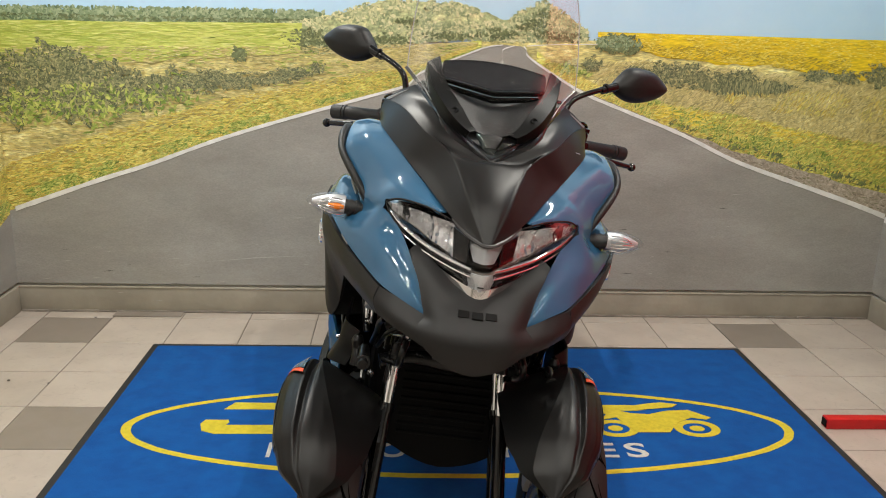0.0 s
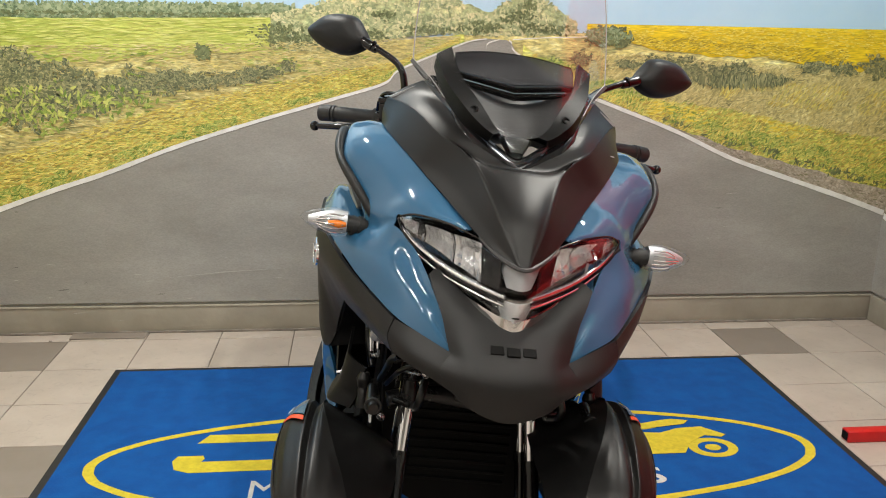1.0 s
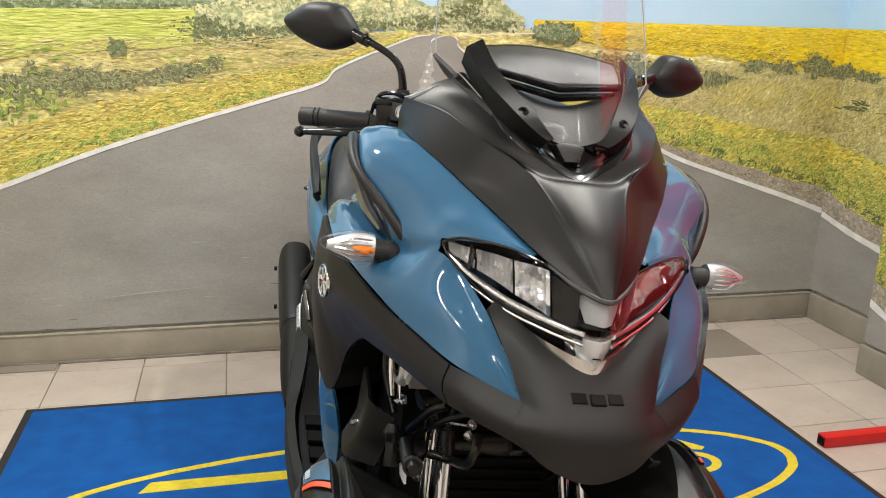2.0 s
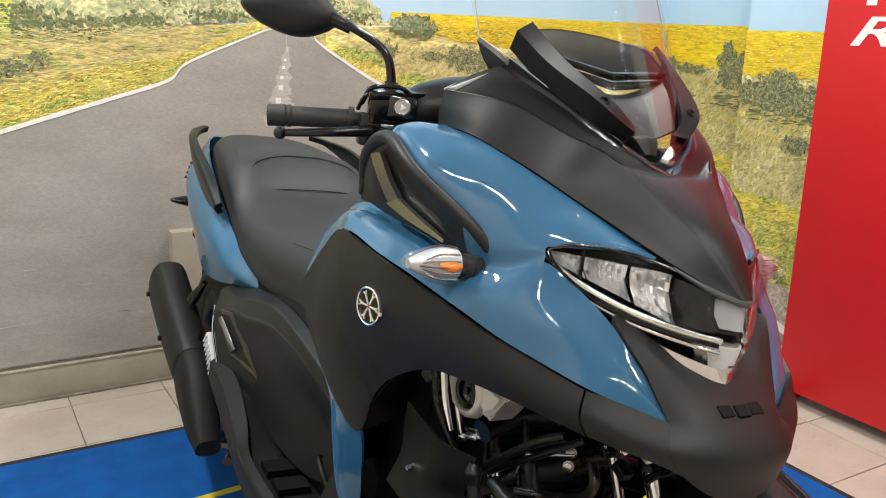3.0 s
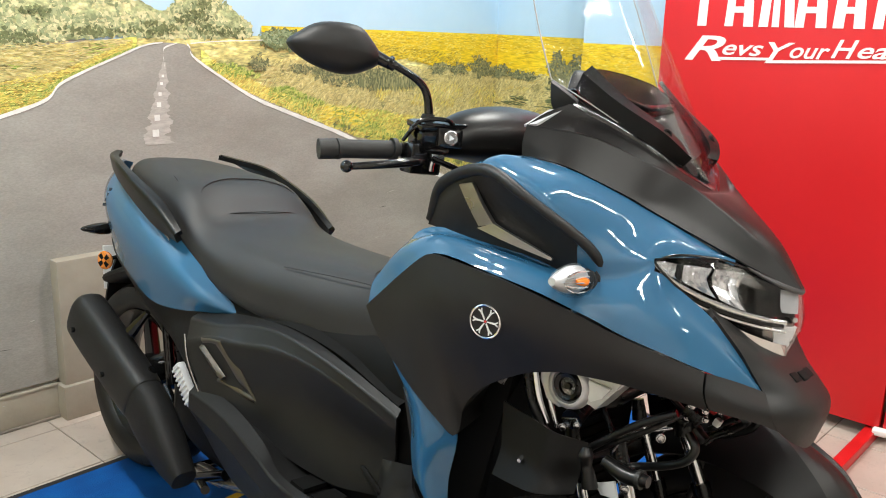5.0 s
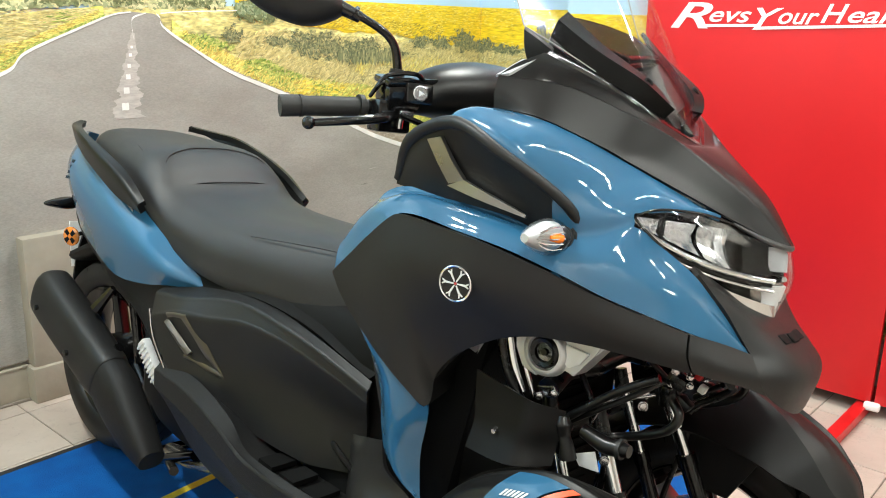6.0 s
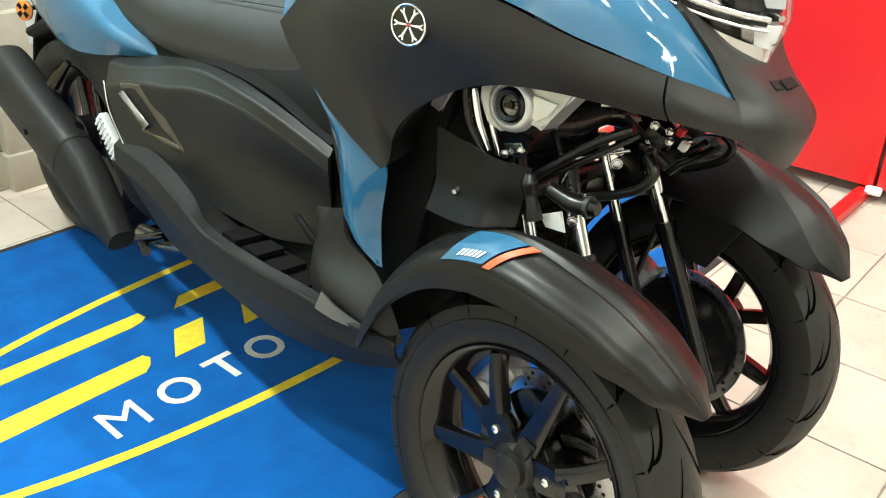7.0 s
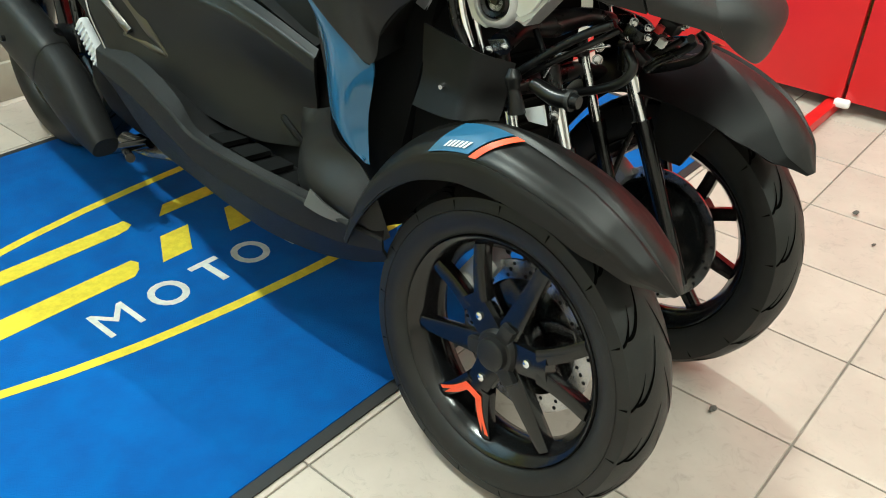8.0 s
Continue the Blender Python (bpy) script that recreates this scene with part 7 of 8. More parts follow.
for s in (-1, 1):
    bm = bmesh.new()
    lathe(bm, [(0.0245, s * -0.002), (0.0240, s * 0.008), (0.0205, s * 0.011), (0.0150, s * 0.009), (0.0140, s * 0.004), (0.006, s * 0.004), (0.005, s * 0.008), (0.0004, s * 0.008)], Matrix.Translation((s * 0.192, 0.099, 0.748)), 28)
    part("pivot_cap", bm, CHASSIS, cast, "round black pivot cap")
    bm = bmesh.new()
    prism(bm, [(0.066, 0.768), (0.070, 0.742), (0.058, 0.735), (0.040, 0.746), (0.028, 0.764)], 0.004, upright(s, 0.1925), 0.001)
    part("casting_web", bm, SILVERPAINT, cast, "pale recessed web of the casting")
    bm = bmesh.new()
    tube(bm, [(s * 0.168, 0.247, 0.734), (s * 0.180, 0.245, 0.734)], [0.011, 0.009], 14)
    part("cable_cap", bm, ORANGE, cast, "small orange cable cap")
    bar_part("damper_rod", [(s * 0.197, 0.163, 0.756), (s * 0.196, 0.150, 0.716), (s * 0.194, 0.130, 0.676)], 0.0055, CHROME, "short bright damper rod")
    bar_part("damper_rod", [(s * 0.186, 0.150, 0.756), (s * 0.184, 0.138, 0.716), (s * 0.182, 0.118, 0.670)], 0.0045, CHROME, "short bright damper rod")
    bar_part("hydraulic_line", [(s * 0.204, 0.178, 0.780), (s * 0.203, 0.166, 0.730), (s * 0.200, 0.150, 0.690), (s * 0.190, 0.120, 0.650)], 0.007, CHASSIS, "black hydraulic line")
    for z in (0.690, 0.600):
        bar_part("tilt_arm", [(0, 0.125, z), (s * 0.09, 0.120, z + 0.004), (s * 0.155, 0.110, z - 0.010)], [0.022, 0.015, 0.017], CHASSIS, "black tilting suspension arm")
    # ball joint, its arm and the track rod
    bar_part("ball_joint", [(s * 0.205, 0.050, 0.668), (s * 0.206, 0.048, 0.656), (s * 0.206, 0.044, 0.640), (s * 0.205, 0.039, 0.628), (s * 0.204, 0.034, 0.608)], [0.008, 0.013, 0.009, 0.010, 0.013], CHASSIS, "black ball joint")
    bar_part("steering_knuckle", [(s * 0.200, 0.036, 0.616), (s * 0.200, 0.066, 0.620), (s * 0.196, 0.100, 0.612)], [0.012, 0.010, 0.014], CHASSIS, "black steering knuckle")
    rod = bar_part("tie_rod", [(s * 0.190, 0.024, 0.652), (s * 0.190, -0.012, 0.643), (s * 0.190, -0.036, 0.645), (s * 0.190, -0.050, 0.646)], [0.010, 0.013, 0.012, 0.009], CHASSIS, "black tie rod with a smooth sleeve")
    bm = bmesh.new()
    tube(bm, [(s * 0.190, -0.034, 0.645), (s * 0.190, -0.040, 0.6455)], 0.0148, 14)
    part("sleeve_collar", bm, GRIP, rod)
    bar_part("cross_tube", [(s * 0.150, 0.030, 0.630), (s * 0.120, 0.005, 0.632), (s * 0.120, -0.038, 0.650), (s * 0.120, -0.069, 0.669), (s * 0.118, -0.080, 0.692), (s * 0.112, -0.064, 0.710)], 0.0068, CHASSIS, "black bent cross tube")
    bar_part("brake_hose", [(s * 0.176, 0.066, 0.650), (s * 0.170, 0.019, 0.693), (s * 0.168, -0.026, 0.728), (s * 0.160, -0.063, 0.751)], 0.0062, CHASSIS, "black brake hose")
    bar_part("brake_hose", [(s * 0.164, 0.070, 0.640), (s * 0.156, 0.020, 0.678), (s * 0.148, -0.020, 0.708), (s * 0.120, -0.050, 0.735)], 0.0045, CHASSIS, "black brake hose")
    bar_part("brake_hose", [(s * 0.10, 0.09, 0.70), (s * 0.13, 0.03, 0.64), (s * 0.14, 0.01, 0.58), (s * 0.13, 0.03, 0.46), (s * 0.145, 0.05, 0.36)], 0.005, CHASSIS, "black brake hose")
    bar_part("brake_pipe", [(s * 0.150, 0.034, 0.652), (s * 0.150, 0.020, 0.684), (s * 0.146, 0.004, 0.694), (s * 0.120, -0.042, 0.712)], 0.0024, STEEL, "thin bare metal brake pipe")
    for x, y, z, r in ((0.170, -0.004, 0.611, 0.0060), (0.105, -0.018, 0.703, 0.0058), (0.108, -0.020, 0.686, 0.0060), (0.190, 0.104, 0.678, 0.0048), (0.186, 0.082, 0.688, 0.0040), (0.062, -0.040, 0.738, 0.0050)):
        bolt_head(s * x, y, z, r, -s * 40, STEEL)
    bm = bmesh.new()
    prism(bm, [(0.034, 0.612), (0.002, 0.627), (-0.008, 0.600), (0.022, 0.598)], 0.004, upright(s, 0.188), 0.001)
    part("bracket_plate", bm, SILVERPAINT, scooter, "bare metal bracket")
    bm = bmesh.new()
    prism(bm, [(0.112, 0.690), (0.084, 0.698), (0.074, 0.688), (0.100, 0.676)], 0.004, upright(s, 0.182), 0.001)
    part("bracket_plate", bm, STEEL, scooter, "bare metal bracket")
    # clamp block at the head of the steering column
    bm = bmesh.new()
    block(bm, (0.030, 0.030, 0.020), pose(s * 0.052, -0.044, 0.722, 20), 0.004)
    block(bm, (0.018, 0.024, 0.014), pose(s * 0.050, -0.056, 0.690, 30), 0.003)
    block(bm, (0.026, 0.014, 0.012), pose(s * 0.052, -0.030, 0.704, 10), 0.003)
    part("steering_clamp", bm, CHASSIS, scooter, "black steering clamp")
    for y, z in ((-0.062, 0.722), (-0.060, 0.735), (-0.034, 0.716)):
        bolt_head(s * 0.060, y, z, 0.0042, -s * 55, STEEL)
bar_part("cable_guide", [(0.020, -0.036, 0.656), (0.022, -0.050, 0.672), (0.024, -0.070, 0.687), (0.020, -0.096, 0.710), (0.0, -0.100, 0.722)], 0.0062, CHASSIS, "black bent cable guide")
bar_part("cable_guide", [(0.022, -0.040, 0.680), (0.020, -0.062, 0.698), (0.010, -0.084, 0.716)], 0.0045, CHASSIS, "black bent cable guide")
bm = bmesh.new()
block(bm, (0.012, 0.010, 0.012), pose(-0.020, -0.060, 0.728, 20), 0.002)
part("connector", bm, RED, scooter, "small red cable connector")
bm = bmesh.new()
block(bm, (0.012, 0.011, 0.013), pose(-0.020, -0.068, 0.710, 20), 0.002)
part("connector", bm, PLATEWHITE, scooter, "small white cable connector")

HUB = {-1: (-0.360, 1.522, 0.262), 1: (0.112, 1.516, 0.262)}
# near-black colour paints the shade inside the tread grooves; none are cut
GROOVE_SHADE = material("tread_groove_shade", (0.0015, 0.0015, 0.0015), 0.9, spec=0.02, vary=0.2, scale=30)


def tyre_profile(rw, ro, ri):
    h = rw
    half_p = [(ri, -0.70 * h), (ri + 0.004, -0.80 * h), (ri + 0.018, -0.95 * h), (ri + 0.034, -1.0 * h), (ro - 0.018, -0.92 * h), (ro - 0.008, -0.66 * h), (ro - 0.002, -0.34 * h)]
    return half_p + [(ro, 0)] + [(r, -x) for r, x in half_p[::-1]]


def tread(bm, m, ro, rw, count, seed):
    """Curved near-black strips laid on the tyre's crown as the shade in its grooves, long and short in turn."""
    prof = tyre_profile(rw, ro, ro - 0.074)
    hs, rs = zip(*[(h, r) for r, h in prof[3:-3]])
    for k in range(count):
        for sgn in (-1, 1):
            a0 = 2 * math.pi * (k + 0.5 * (sgn > 0)) / count
            for start, end, sweep, wide in ((0.08, 0.84, 0.34, 0.0050), (0.56, 0.98, 0.20, 0.0034)):
                rows = []
                turn = a0 + (0.0 if start < 0.2 else 0.17)
                for i in range(11):
                    f = i / 10
                    h = sgn * rw * (start + (end - start) * f)
                    a = turn + sweep * (1 - (1 - f) ** 2)
                    wd = wide * math.sin(math.pi * min(1, 0.08 + f * 0.92)) ** 0.7 + 0.0003
                    r = np.interp(h, hs, rs) + 0.0006
                    rows.append([m @ Vector((h, r * math.cos(a + q * wd / r), r * math.sin(a + q * wd / r))) for q in (-1, 1)])
                vs = [[bm.verts.new(p) for p in r] for r in rows]
                for x, y in zip(vs, vs[1:]):
                    bm.faces.new((x[0], x[1], y[1], y[0]))


def spoke(bm, m, angle, r0, r1, w0, w1, h0, h1, thick, split=0.0):
    """A tapered bar from the hub to the rim in the wheel's plane."""
    rows = []
    for f in (0, 0.25, 0.6, 1.0):
        r = r0 + (r1 - r0) * f
        a = angle + split * f
        w = w0 + (w1 - w0) * f
        h = h0 + (h1 - h0) * f
        c = Vector((h, r * math.cos(a), r * math.sin(a)))
        tan = Vector((0, -math.sin(a), math.cos(a)))
        rows.append([m @ (c + tan * w * x + Vector((thick * y, 0, 0))) for x, y in ((-1, -0.5), (-0.7, 0.5), (0.7, 0.5), (1, -0.5))])
    rings(bm, rows, 8, 9)


def front_wheel(s):
    m = INV @ pose(*HUB[s], 0, 7, -4)
    out = s                       # outer side along local x
    bm = bmesh.new()
    lathe(bm, [(0.184, -0.046), (0.188, -0.041), (0.182, -0.036), (0.172, -0.028), (0.164, 0.0), (0.172, 0.028), (0.182, 0.036), (0.188, 0.041), (0.184, 0.046), (0.178, 0.043), (0.170, 0.030), (0.160, 0.016), (0.158, 0.0), (0.160, -0.016), (0.170, -0.030), (0.178, -0.043)], m, 80, True)
    wheel = part("front_wheel", bm, RIMPAINT, scooter, "gloss black cast wheel with three split and three straight spokes")
    # split spokes at 48, 168 and 288 degrees, straight ones between them
    for k in range(3):
        a = radians(48 + 120 * k) if s < 0 else radians(132 + 120 * k)
        bm = bmesh.new()
        spoke(bm, m, a, 0.030, 0.096, 0.024, 0.020, out * 0.024, out * 0.029, 0.020)
        for q in (-1, 1):
            spoke(bm, m, a + radians(10.5) * q, 0.080, 0.168, 0.0125, 0.0110, out * 0.027, out * 0.020, 0.022, radians(8) * q)
        part("spoke", bm, RIMPAINT, wheel)
        b = a + radians(60)
        bm = bmesh.new()
        spoke(bm, m, b, 0.030, 0.168, 0.020, 0.0110, out * 0.020, out * 0.018, 0.024)
        part("spoke", bm, RIMPAINT, wheel)
        bm = bmesh.new()
        spoke(bm, m, b, 0.054, 0.150, 0.0036, 0.0028, out * 0.0330, out * 0.0308, 0.0024)
        part("spoke_rib", bm, RIMPAINT, wheel)
    bm = bmesh.new()
    lathe(bm, [(0.046, -0.030), (0.050, -0.022), (0.050, 0.018), (0.044, 0.026)], m, 40)
    part("hub", bm, RIMPAINT, wheel)
    bm = bmesh.new()
    lathe(bm, tyre_profile(0.058, 0.262, 0.186), m, 96, True)
    tyre = part("tyre", bm, RUBBER, wheel, "black road tyre with slanted grooves")
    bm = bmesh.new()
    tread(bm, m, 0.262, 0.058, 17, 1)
    tagged(part("tread_pattern", bm, GROOVE_SHADE, tyre), kind="stuff")
    bm = bmesh.new()
    for r, h in ((0.193, 0.0480), (0.200, 0.0528), (0.224, 0.0588)):
        lathe(bm, [(r, out * (h - 0.004)), (r + 0.0012, out * h), (r + 0.0026, out * (h - 0.004))], m, 72, True)
    part("sidewall_rib", bm, RUBBER, tyre)
    # hub cap, three lugs round it, three bolts
    bm = bmesh.new()
    lathe(bm, [(0.040, out * 0.022), (0.039, out * 0.034), (0.033, out * 0.042), (0.027, out * 0.043), (0.0255, out * 0.052), (0.022, out * 0.054), (0.008, out * 0.0545)], m, 36)
    part("hub_cap", bm, MATTE, wheel, "matte black hub cap")
    for k in range(3):
        a = radians(48 + 120 * k) if s < 0 else radians(132 + 120 * k)
        b = a + radians(60)
        bm = bmesh.new()
        block(bm, (0.022, 0.030, 0.026), m @ Matrix.Rotation(b, 4, "X") @ pose(out * 0.032, 0.040, 0), 0.005)
        part("hub_lug", bm, MATTE, wheel)
        at = m @ Matrix.Translation((0, 0.060 * math.cos(a), 0.060 * math.sin(a)))
        bm = bmesh.new()
        lathe(bm, [(0.017, out * 0.010), (0.0165, out * 0.034), (0.0115, out * 0.036), (0.0110, out * 0.031)], at, 20)
        boss = part("bolt_boss", bm, RIMPAINT, wheel)
        bm = bmesh.new()
        lathe(bm, [(0.0095, out * 0.030), (0.0095, out * 0.034), (0.0068, out * 0.0345)], at, 20)
        lathe(bm, [(0.0070, out * 0.034), (0.0068, out * 0.041), (0.0045, out * 0.0425)], at, 6)
        part("wheel_bolt", bm, CHROME, wheel, "shiny wheel bolt")
    # brake disc with holes suggested by dark studs
    bm = bmesh.new()
    lathe(bm, [(0.127, -out * 0.032), (0.127, -out * 0.0365), (0.096, -out * 0.0365), (0.096, -out * 0.032)], m, 64, True)
    disc = part("brake_disc", bm, STEEL, wheel, "drilled steel brake disc")
    for k in range(6):
        bm = bmesh.new()
        spoke(bm, m, 2 * math.pi * k / 6 + 0.2, 0.045, 0.099, 0.009, 0.007, -out * 0.034, -out * 0.034, 0.005, 0.35)
        part("disc_arm", bm, STEEL, disc)
    bm = bmesh.new()
    for k in range(18):
        for r in (0.102, 0.111, 0.120):
            a = 2 * math.pi * k / 18 + (r - 0.102) * 9
            lathe(bm, [(0.0032, -out * 0.0315), (0.0032, -out * 0.0370)], m @ Matrix.Translation((0, r * math.cos(a), r * math.sin(a))), 8)
    tagged(part("disc_hole", bm, DARK, disc), kind="stuff")
    bm = bmesh.new()
    block(bm, (0.046, 0.100, 0.050), m @ Matrix.Rotation(radians(-58), 4, "X") @ pose(-out * 0.042, 0, 0.128), 0.012)
    for q in (-1, 1):
        lathe(bm, [(0.017, out * 0.0), (0.017, out * 0.006), (0.012, out * 0.008)], m @ Matrix.Rotation(radians(-58), 4, "X") @ pose(-out * 0.022, q * 0.024, 0.126), 16)
    part("caliper", bm, ALLOY, wheel, "brake caliper")
    # valve
    bm = bmesh.new()
    tube(bm, [m @ Vector((out * 0.004, 0.04, -0.156)), m @ Vector((out * 0.012, 0.038, -0.125))], 0.004, 8)
    part("valve", bm, GRIP, wheel)
    if s < 0:
        bm = bmesh.new()
        for q in (-1, 1):
            spoke(bm, m, radians(-72) + radians(7.5) * q, 0.092, 0.160, 0.0064, 0.0066, out * 0.0410, out * 0.0330, 0.0010, radians(11.5) * q)
        spoke(bm, m, radians(-72), 0.0880, 0.1000, 0.0165, 0.0185, out * 0.0420, out * 0.0412, 0.0010)
        part("rim_film", bm, ORANGE, wheel, "orange film on one spoke")
    # carrier, tandem fork legs on the inner side
    bm = bmesh.new()
    lathe(bm, [(0.098, -out * 0.040), (0.108, -out * 0.044), (0.104, -out * 0.052), (0.070, -out * 0.062), (0.030, -out * 0.070), (0.001, -out * 0.070)], m, 48)
    part("hub_carrier", bm, RIMPAINT, wheel, "black hub carrier")
    for yt, yl, zb, r in ((0.120, -0.026, 0.526, 0.0098), (0.034, -0.131, 0.552, 0.0118)):
        xt, xl = (0.096, 0.122) if s > 0 else (0.124, 0.150)
        low, top = Vector((s * xl, yl, 0.290)), Vector((s * xt, yt, 0.640))
        f = (zb - 0.290) / 0.350
        bm = bmesh.new()
        tube(bm, [low, low.lerp(top, f)], r + 0.0025, 16)
        tube(bm, [low.lerp(top, f - 0.05), low.lerp(top, f)], r + 0.0048, 16)
        leg = part("fork_leg", bm, GLOSSBLACK, scooter, "gloss black fork leg")
        bm = bmesh.new()
        tube(bm, [low.lerp(top, f - 0.02), top], r, 20)
        part("stanchion", bm, CHROME, leg, "bright chromed stanchion")
        bm = bmesh.new()
        tube(bm, [top - Vector((0, 0.002, 0.012)), top + Vector((0, 0.008, 0.024))], [r + 0.004, r + 0.001], 14)
        part("fork_top", bm, CHASSIS, leg)
    # fender
    bm = bmesh.new()

    fm = INV @ Matrix.Translation((-0.028, -0.014, 0.014) if s < 0 else (-0.064, -0.011, 0.016)) @ pose(*HUB[s], 0, 7, -4)

    def on_fender(deg, p, lift=0.0):
        """A point of the fender: deg round the axle from ahead, p from the inner edge (-1) over the ridge (0.58) to the outer edge (1.12)."""
        d = [42, 50, 62, 78, 88, 97, 106, 122, 140, 155, 166]
        rc = np.interp(deg, d, [0.320, 0.331, 0.338, 0.341, 0.346, 0.350, 0.347, 0.341, 0.332, 0.326, 0.322])
        re_ = np.interp(deg, d, [0.316, 0.298, 0.284, 0.278, 0.278, 0.278, 0.280, 0.283, 0.287, 0.293, 0.302])
        w = np.interp(deg, d, [0.012, 0.060, 0.088, 0.100, 0.103, 0.102, 0.100, 0.094, 0.086, 0.082, 0.076])
        ps = [-1, -0.92, -0.6, -0.28, 0.04, 0.30, 0.38, 0.47, 0.58, 0.78, 0.92, 1.0, 1.12]
        front = min(1.0, max(0.0, (deg - 50) / 35))
        k = np.interp(p, ps, [0.0, 0.10, 0.42, 0.74, 0.96, 1.02, 1.00, 0.96 - 0.09 * front, 1.0, 0.78, 0.56, 0.36, 0.0])
        x = np.interp(p, ps, [-1, -0.96, -0.72, -0.34, 0.02, 0.30, 0.38, 0.47, 0.58, 0.82, 0.95, 0.99, 1.0])
        r = re_ + k * (rc - re_) + lift * 0.7
        a = radians(deg)
        return fm @ (Vector((0, -math.cos(a), math.sin(a))) * r + Vector((out * (w * x + (lift * 0.7 if p > 0.5 else 0)), 0, 0)))
    spans = (42, 46, 50, 56, 62, 70, 78, 88, 97, 106, 122, 140, 155, 166)
    crease = lambda d: float(np.interp(d, [42, 50, 62, 78, 88, 97, 106, 166], [-0.70, -0.55, -0.28, 0.04, 0.20, 0.32, 0.36, 0.36]))
    sheet(bm, [[on_fender(d, p) for p in np.concatenate((np.linspace(crease(d), 0.36, 7)[:-1], [0.38, 0.43, 0.47, 0.52, 0.58, 0.68, 0.78, 0.86, 0.92, 0.97, 1.0, 1.06, 1.12]))] for d in spans], 72, 65, 0.004, out < 0)
    fender = part("front_fender", bm, SATIN, scooter, "satin black pointed front fender", angle=30)
    bm = bmesh.new()
    inner = []
    for d in spans:
        a, b = Vector(on_fender(d, -1)), Vector(on_fender(d, crease(d)))
        sag = (Vector(on_fender(d, -0.5)) - a.lerp(b, 0.5)) * 0.25
        inner.append([a, a.lerp(b, 0.3) + sag * 0.8, a.lerp(b, 0.65) + sag * 0.8, b])
    sheet(bm, inner, 12, 65, 0.004, out < 0)
    part("fender_inner", bm, BLADE, fender, "deep black inner wall of the fender", angle=30)
    bm = bmesh.new()
    sheet(bm, [[on_fender(d, p, 0.003) for p in (0.955, 1.0, 1.06, 1.115)] for d in (58, 70, 82, 94, 106, 120, 136, 150)], 8, 48, 0.003, out < 0)
    part("fender_flange", bm, SATIN, fender, "raised flange along the fender's outer edge")
    slant = lambda p: 7.0 * (p - 0.60) / 0.30
    bm = bmesh.new()
    sheet(bm, [[on_fender(d + slant(p), p, 0.0075 - 0.005 * (p - 0.57) / 0.34) for p in (0.57, 0.66, 0.76, 0.85, 0.91)] for d in (91.6, 96.0, 100.6, 105.4)], 16, 12, 0.001, out < 0)
    film = part("fender_film", bm, BLUE, fender, "blue film patch on the fender")
    bm = bmesh.new()
    sheet(bm, [[on_fender(d + slant(p), p, 0.0075 - 0.005 * (p - 0.57) / 0.36) for p in (0.57, 0.66, 0.76, 0.85, 0.93)] for d in (88.6, 90.8)], 16, 2, 0.001, out < 0)
    part("fender_stripe", bm, ORANGE, fender, "orange stripe on the fender")
    bm = bmesh.new()
    for k in range(6):
        d0 = 94.0 + 1.25 * k
        sheet(bm, [[on_fender(d + slant(p), p, 0.0052) for p in (0.80, 0.835, 0.87)] for d in (d0, d0 + 0.7)], 2, 1, 0.0006, out < 0)
    pieces("brand_bar", bm, WHITEMARK, film, "small pale brand marking")
    # stay that ties the fender to the carrier
    bm = bmesh.new()
    sheet(bm, [[m @ Vector((-out * 0.080, 0.02, 0.30)), m @ Vector((-out * 0.080, -0.10, 0.27))], [m @ Vector((-out * 0.074, 0.02, 0.16)), m @ Vector((-out * 0.074, -0.04, 0.16))]], 4, 6, 0.006)
    part("fender_stay", bm, GRAIN, fender)
    return wheel


for s in (-1, 1):
    front_wheel(s)

# --- rear wheel, drive unit, exhaust ---
RM = INV @ pose(-0.147, 3.165, 0.276, 0, 6.95, 0)
bm = bmesh.new()
lathe(bm, [(0.193, -0.054), (0.196, -0.048), (0.172, -0.030), (0.164, 0.0), (0.172, 0.030), (0.196, 0.048), (0.193, 0.054), (0.168, 0.036), (0.156, 0.0), (0.168, -0.036)], RM, 56, True)
for k in range(5):
    a = 2 * math.pi * k / 5
    spoke(bm, RM, a, 0.04, 0.165, 0.022, 0.014, 0, 0, 0.03)
lathe(bm, [(0.06, -0.05), (0.06, 0.05)], RM, 28)
rear = part("rear_wheel", bm, RIMPAINT, scooter, "gloss black rear wheel")
bm = bmesh.new()
lathe(bm, tyre_profile(0.070, 0.276, 0.195), RM, 80, True)
rtyre = part("tyre", bm, RUBBER, rear, "black rear road tyre")
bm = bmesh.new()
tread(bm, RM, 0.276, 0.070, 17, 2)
tagged(part("tread_pattern", bm, GROOVE_SHADE, rtyre), kind="stuff")
bm = bmesh.new()
rings(bm, [[(x * w, y, z + h * f) for x, f in ((-1, -0.6), (-1, 0.5), (-0.6, 1), (0.6, 1), (1, 0.5), (1, -0.6), (0.6, -1), (-0.6, -1))]
           for y, w, z, h in ((0.80, 0.11, 0.34, 0.10), (1.00, 0.14, 0.33, 0.13), (1.20, 0.13, 0.32, 0.11), (1.32, 0.10, 0.31, 0.06))], 28, 20)
rings(bm, [[(0.11 + 0.035 * x, y, z + h * f) for x, f in ((-1, -1), (-1, 1), (1, 1), (1, -1))] for y, z, h in ((1.05, 0.33, 0.10), (1.35, 0.30, 0.08), (1.62, 0.276, 0.06))], 12, 14)
part("engine", bm, DARK, scooter, "dark engine and swing unit")
bm = bmesh.new()
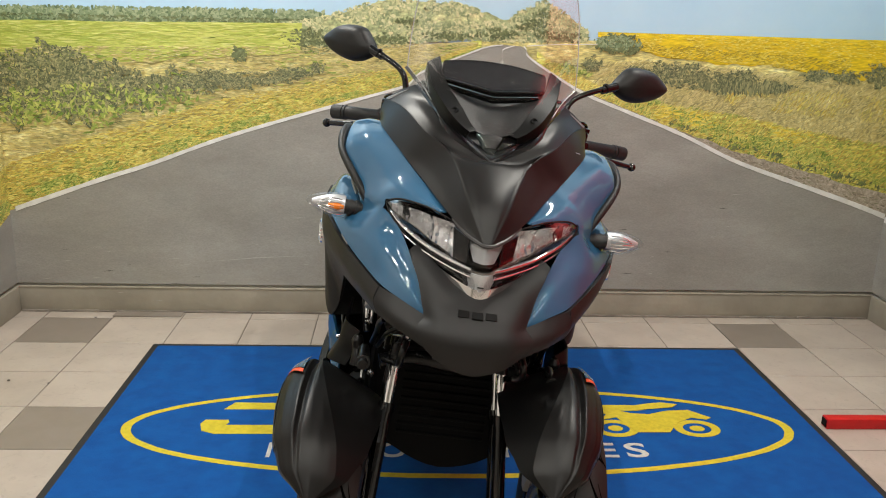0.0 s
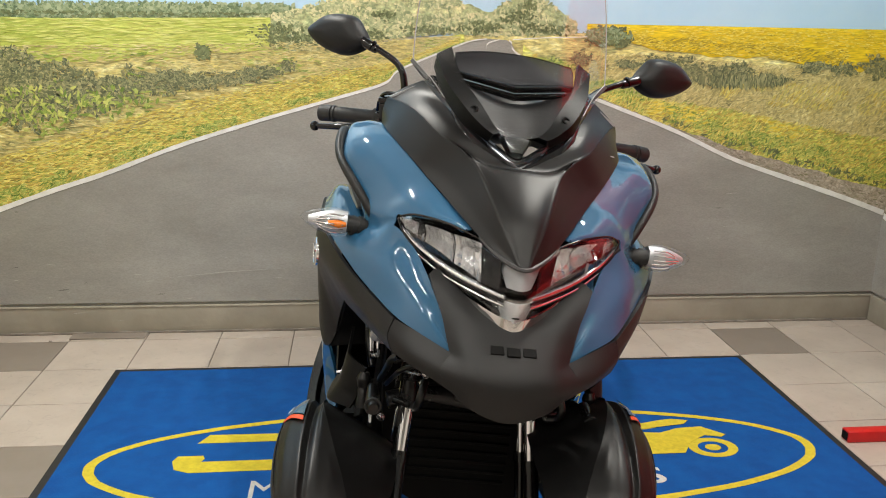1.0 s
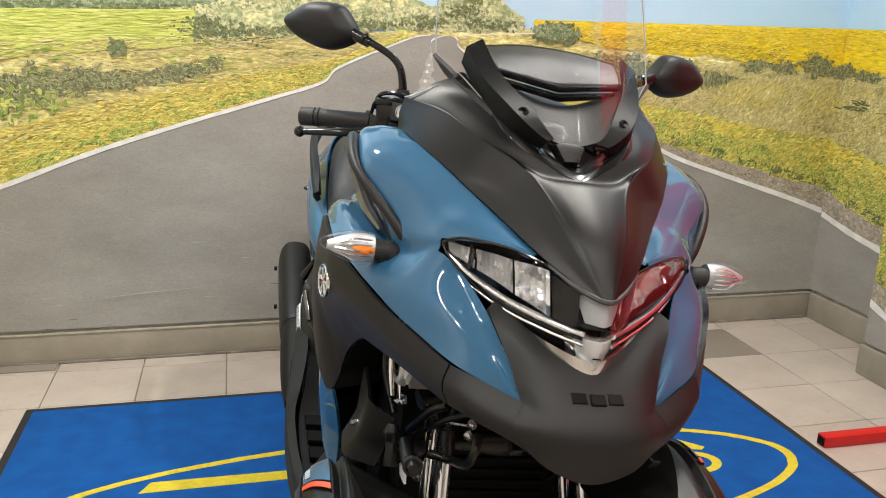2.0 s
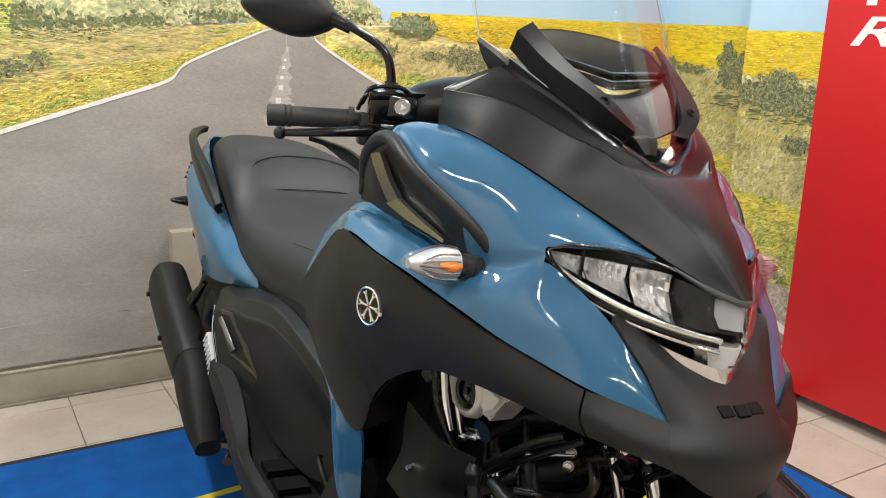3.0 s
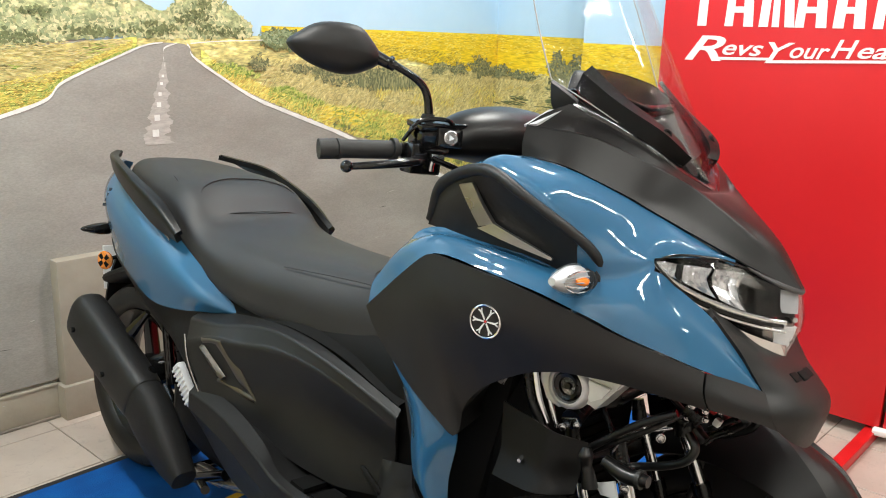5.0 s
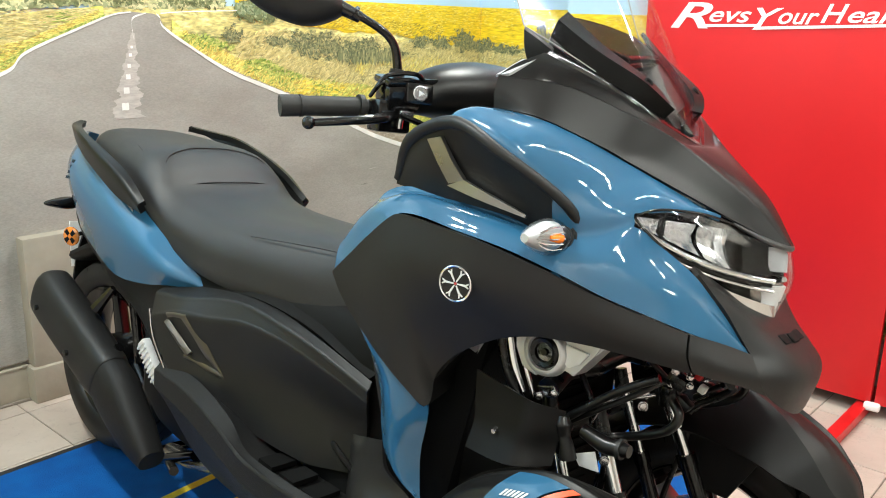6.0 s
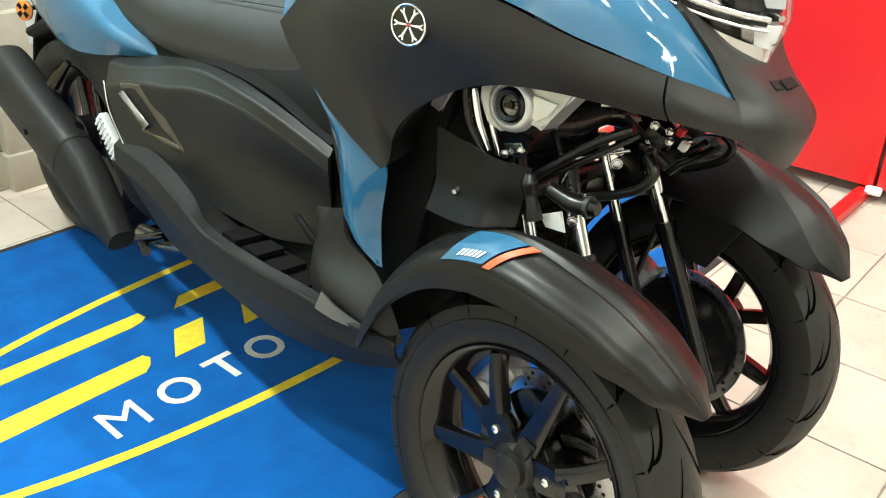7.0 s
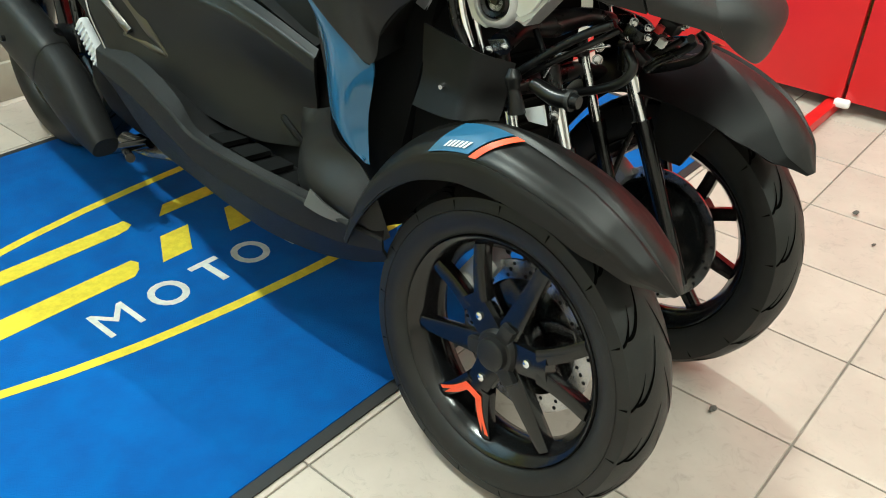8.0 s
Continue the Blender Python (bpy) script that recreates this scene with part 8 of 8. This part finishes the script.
rings(bm, [[(x, y, z) for x, z in ((-0.08, z0), (-0.085, z1), (0.085, z1), (0.08, z0))] for y, z0, z1 in ((1.20, 0.55, 0.60), (1.40, 0.585, 0.63), (1.60, 0.58, 0.62), (1.75, 0.53, 0.565))], 16, 14)
part("rear_hugger", bm, GRAIN, scooter, "grained black hugger over the rear wheel")
bm = bmesh.new()
for k in range(9):
    tube(bm, [(-0.125 + 0.012 * math.cos(q), 1.315 + 0.007 * k + 0.022 * math.sin(q) * 0.3, 0.40 + 0.028 * k + 0.03 * math.sin(q)) for q in [0, 1.05, 2.1, 3.14, 4.19, 5.24, 6.28]], 0.005, 6)
tube(bm, [(-0.125, 1.31, 0.36), (-0.125, 1.39, 0.66)], 0.014, 10)
shock = part("rear_shock", bm, GLOSSBLACK, scooter, "black coil spring shock")
# muffler: tapered barrel, guard, end cap
AX0, AX1 = Vector((-0.238, 1.262, 0.362)), Vector((-0.236, 1.580, 0.500))
axis = (AX1 - AX0).normalized()
e1 = axis.cross(Vector((1, 0, 0))).normalized()
e2 = axis.cross(e1).normalized()


def barrel(f, a, b, n=16, shift=0.0):
    c = AX0.lerp(AX1, f)
    out = []
    for k in range(n):
        t = 2 * math.pi * k / n
        u, v = math.cos(t), math.sin(t)
        u, v = math.copysign(abs(u) ** 0.75, u), math.copysign(abs(v) ** 0.75, v)
        out.append(c + e1 * (a * u + shift) + e2 * b * v)
    return out


bm = bmesh.new()
rings(bm, [barrel(-0.02, 0.056, 0.036), barrel(0.01, 0.066, 0.046), barrel(0.5, 0.070, 0.050), barrel(0.90, 0.070, 0.050), barrel(0.99, 0.064, 0.044), barrel(1.03, 0.044, 0.030)], 40, 40)
muffler = part("muffler", bm, MATTE, scooter, "matte black muffler with a guard")
bm = bmesh.new()
rings(bm, [barrel(-0.72, 0.026, 0.030, 16, 0.042), barrel(-0.50, 0.050, 0.040, 16, 0.030), barrel(-0.22, 0.066, 0.044, 16, 0.010), barrel(0.0, 0.062, 0.042, 16, 0.0)], 40, 24)
part("muffler_front", bm, GRAIN, muffler, "grained black front guard of the muffler")
bm = bmesh.new()
for f, d in ((0.28, 0.3), (0.80, 0.3)):
    c = AX0.lerp(AX1, f) + e2 * (0.060 if e2.x < 0 else -0.060)
    lathe(bm, [(0.007, -0.004), (0.007, 0.004), (0.004, 0.005)], Matrix.Translation(c) @ pose(0, 0, 0, 0, 180, 0), 12)
pieces("muffler_bolt", bm, GLOSSBLACK, muffler)
bm = bmesh.new()
tube(bm, [AX0.lerp(AX1, 1.0), AX0.lerp(AX1, 1.06)], 0.018, 14)
part("tail_pipe", bm, DARKCHROME, muffler)
bm = bmesh.new()
tube(bm, [(-0.15, 1.12, 0.20), (-0.14, 1.00, 0.21), (-0.10, 0.85, 0.24), (-0.04, 0.75, 0.30)], [0.020, 0.018, 0.018, 0.018], 12)
part("exhaust_pipe", bm, DARKCHROME, muffler, "dark exhaust pipe")
bm = bmesh.new()
tube(bm, [(-0.20, 1.32, 0.56), (-0.22, 1.36, 0.50)], [0.008, 0.016], 8)
tube(bm, [(-0.215, 1.255, 0.43), (-0.225, 1.27, 0.41)], 0.012, 8)
pieces("muffler_bracket", bm, GLOSSBLACK, muffler)
# centre stand folded, side stand down on the left
bm = bmesh.new()
tube(bm, [(-0.16, 1.00, 0.235), (-0.16, 1.20, 0.15), (-0.10, 1.26, 0.13), (0.10, 1.26, 0.13), (0.16, 1.20, 0.15), (0.16, 1.00, 0.235)], 0.013, 10)
tube(bm, [(-0.15, 1.13, 0.175), (-0.20, 1.02, 0.20)], 0.011, 10)
part("centre_stand", bm, GLOSSBLACK, scooter, "folded black centre stand")
bm = bmesh.new()
foot_w = INV @ Vector((0.20, 2.34, 0.018))
tube(bm, [(0.12, 0.72, 0.25), foot_w], [0.015, 0.012], 10)
block(bm, (0.05, 0.07, 0.008), INV @ pose(0.20, 2.34, 0.014), 0.003)
part("side_stand", bm, GLOSSBLACK, scooter, "black side stand")
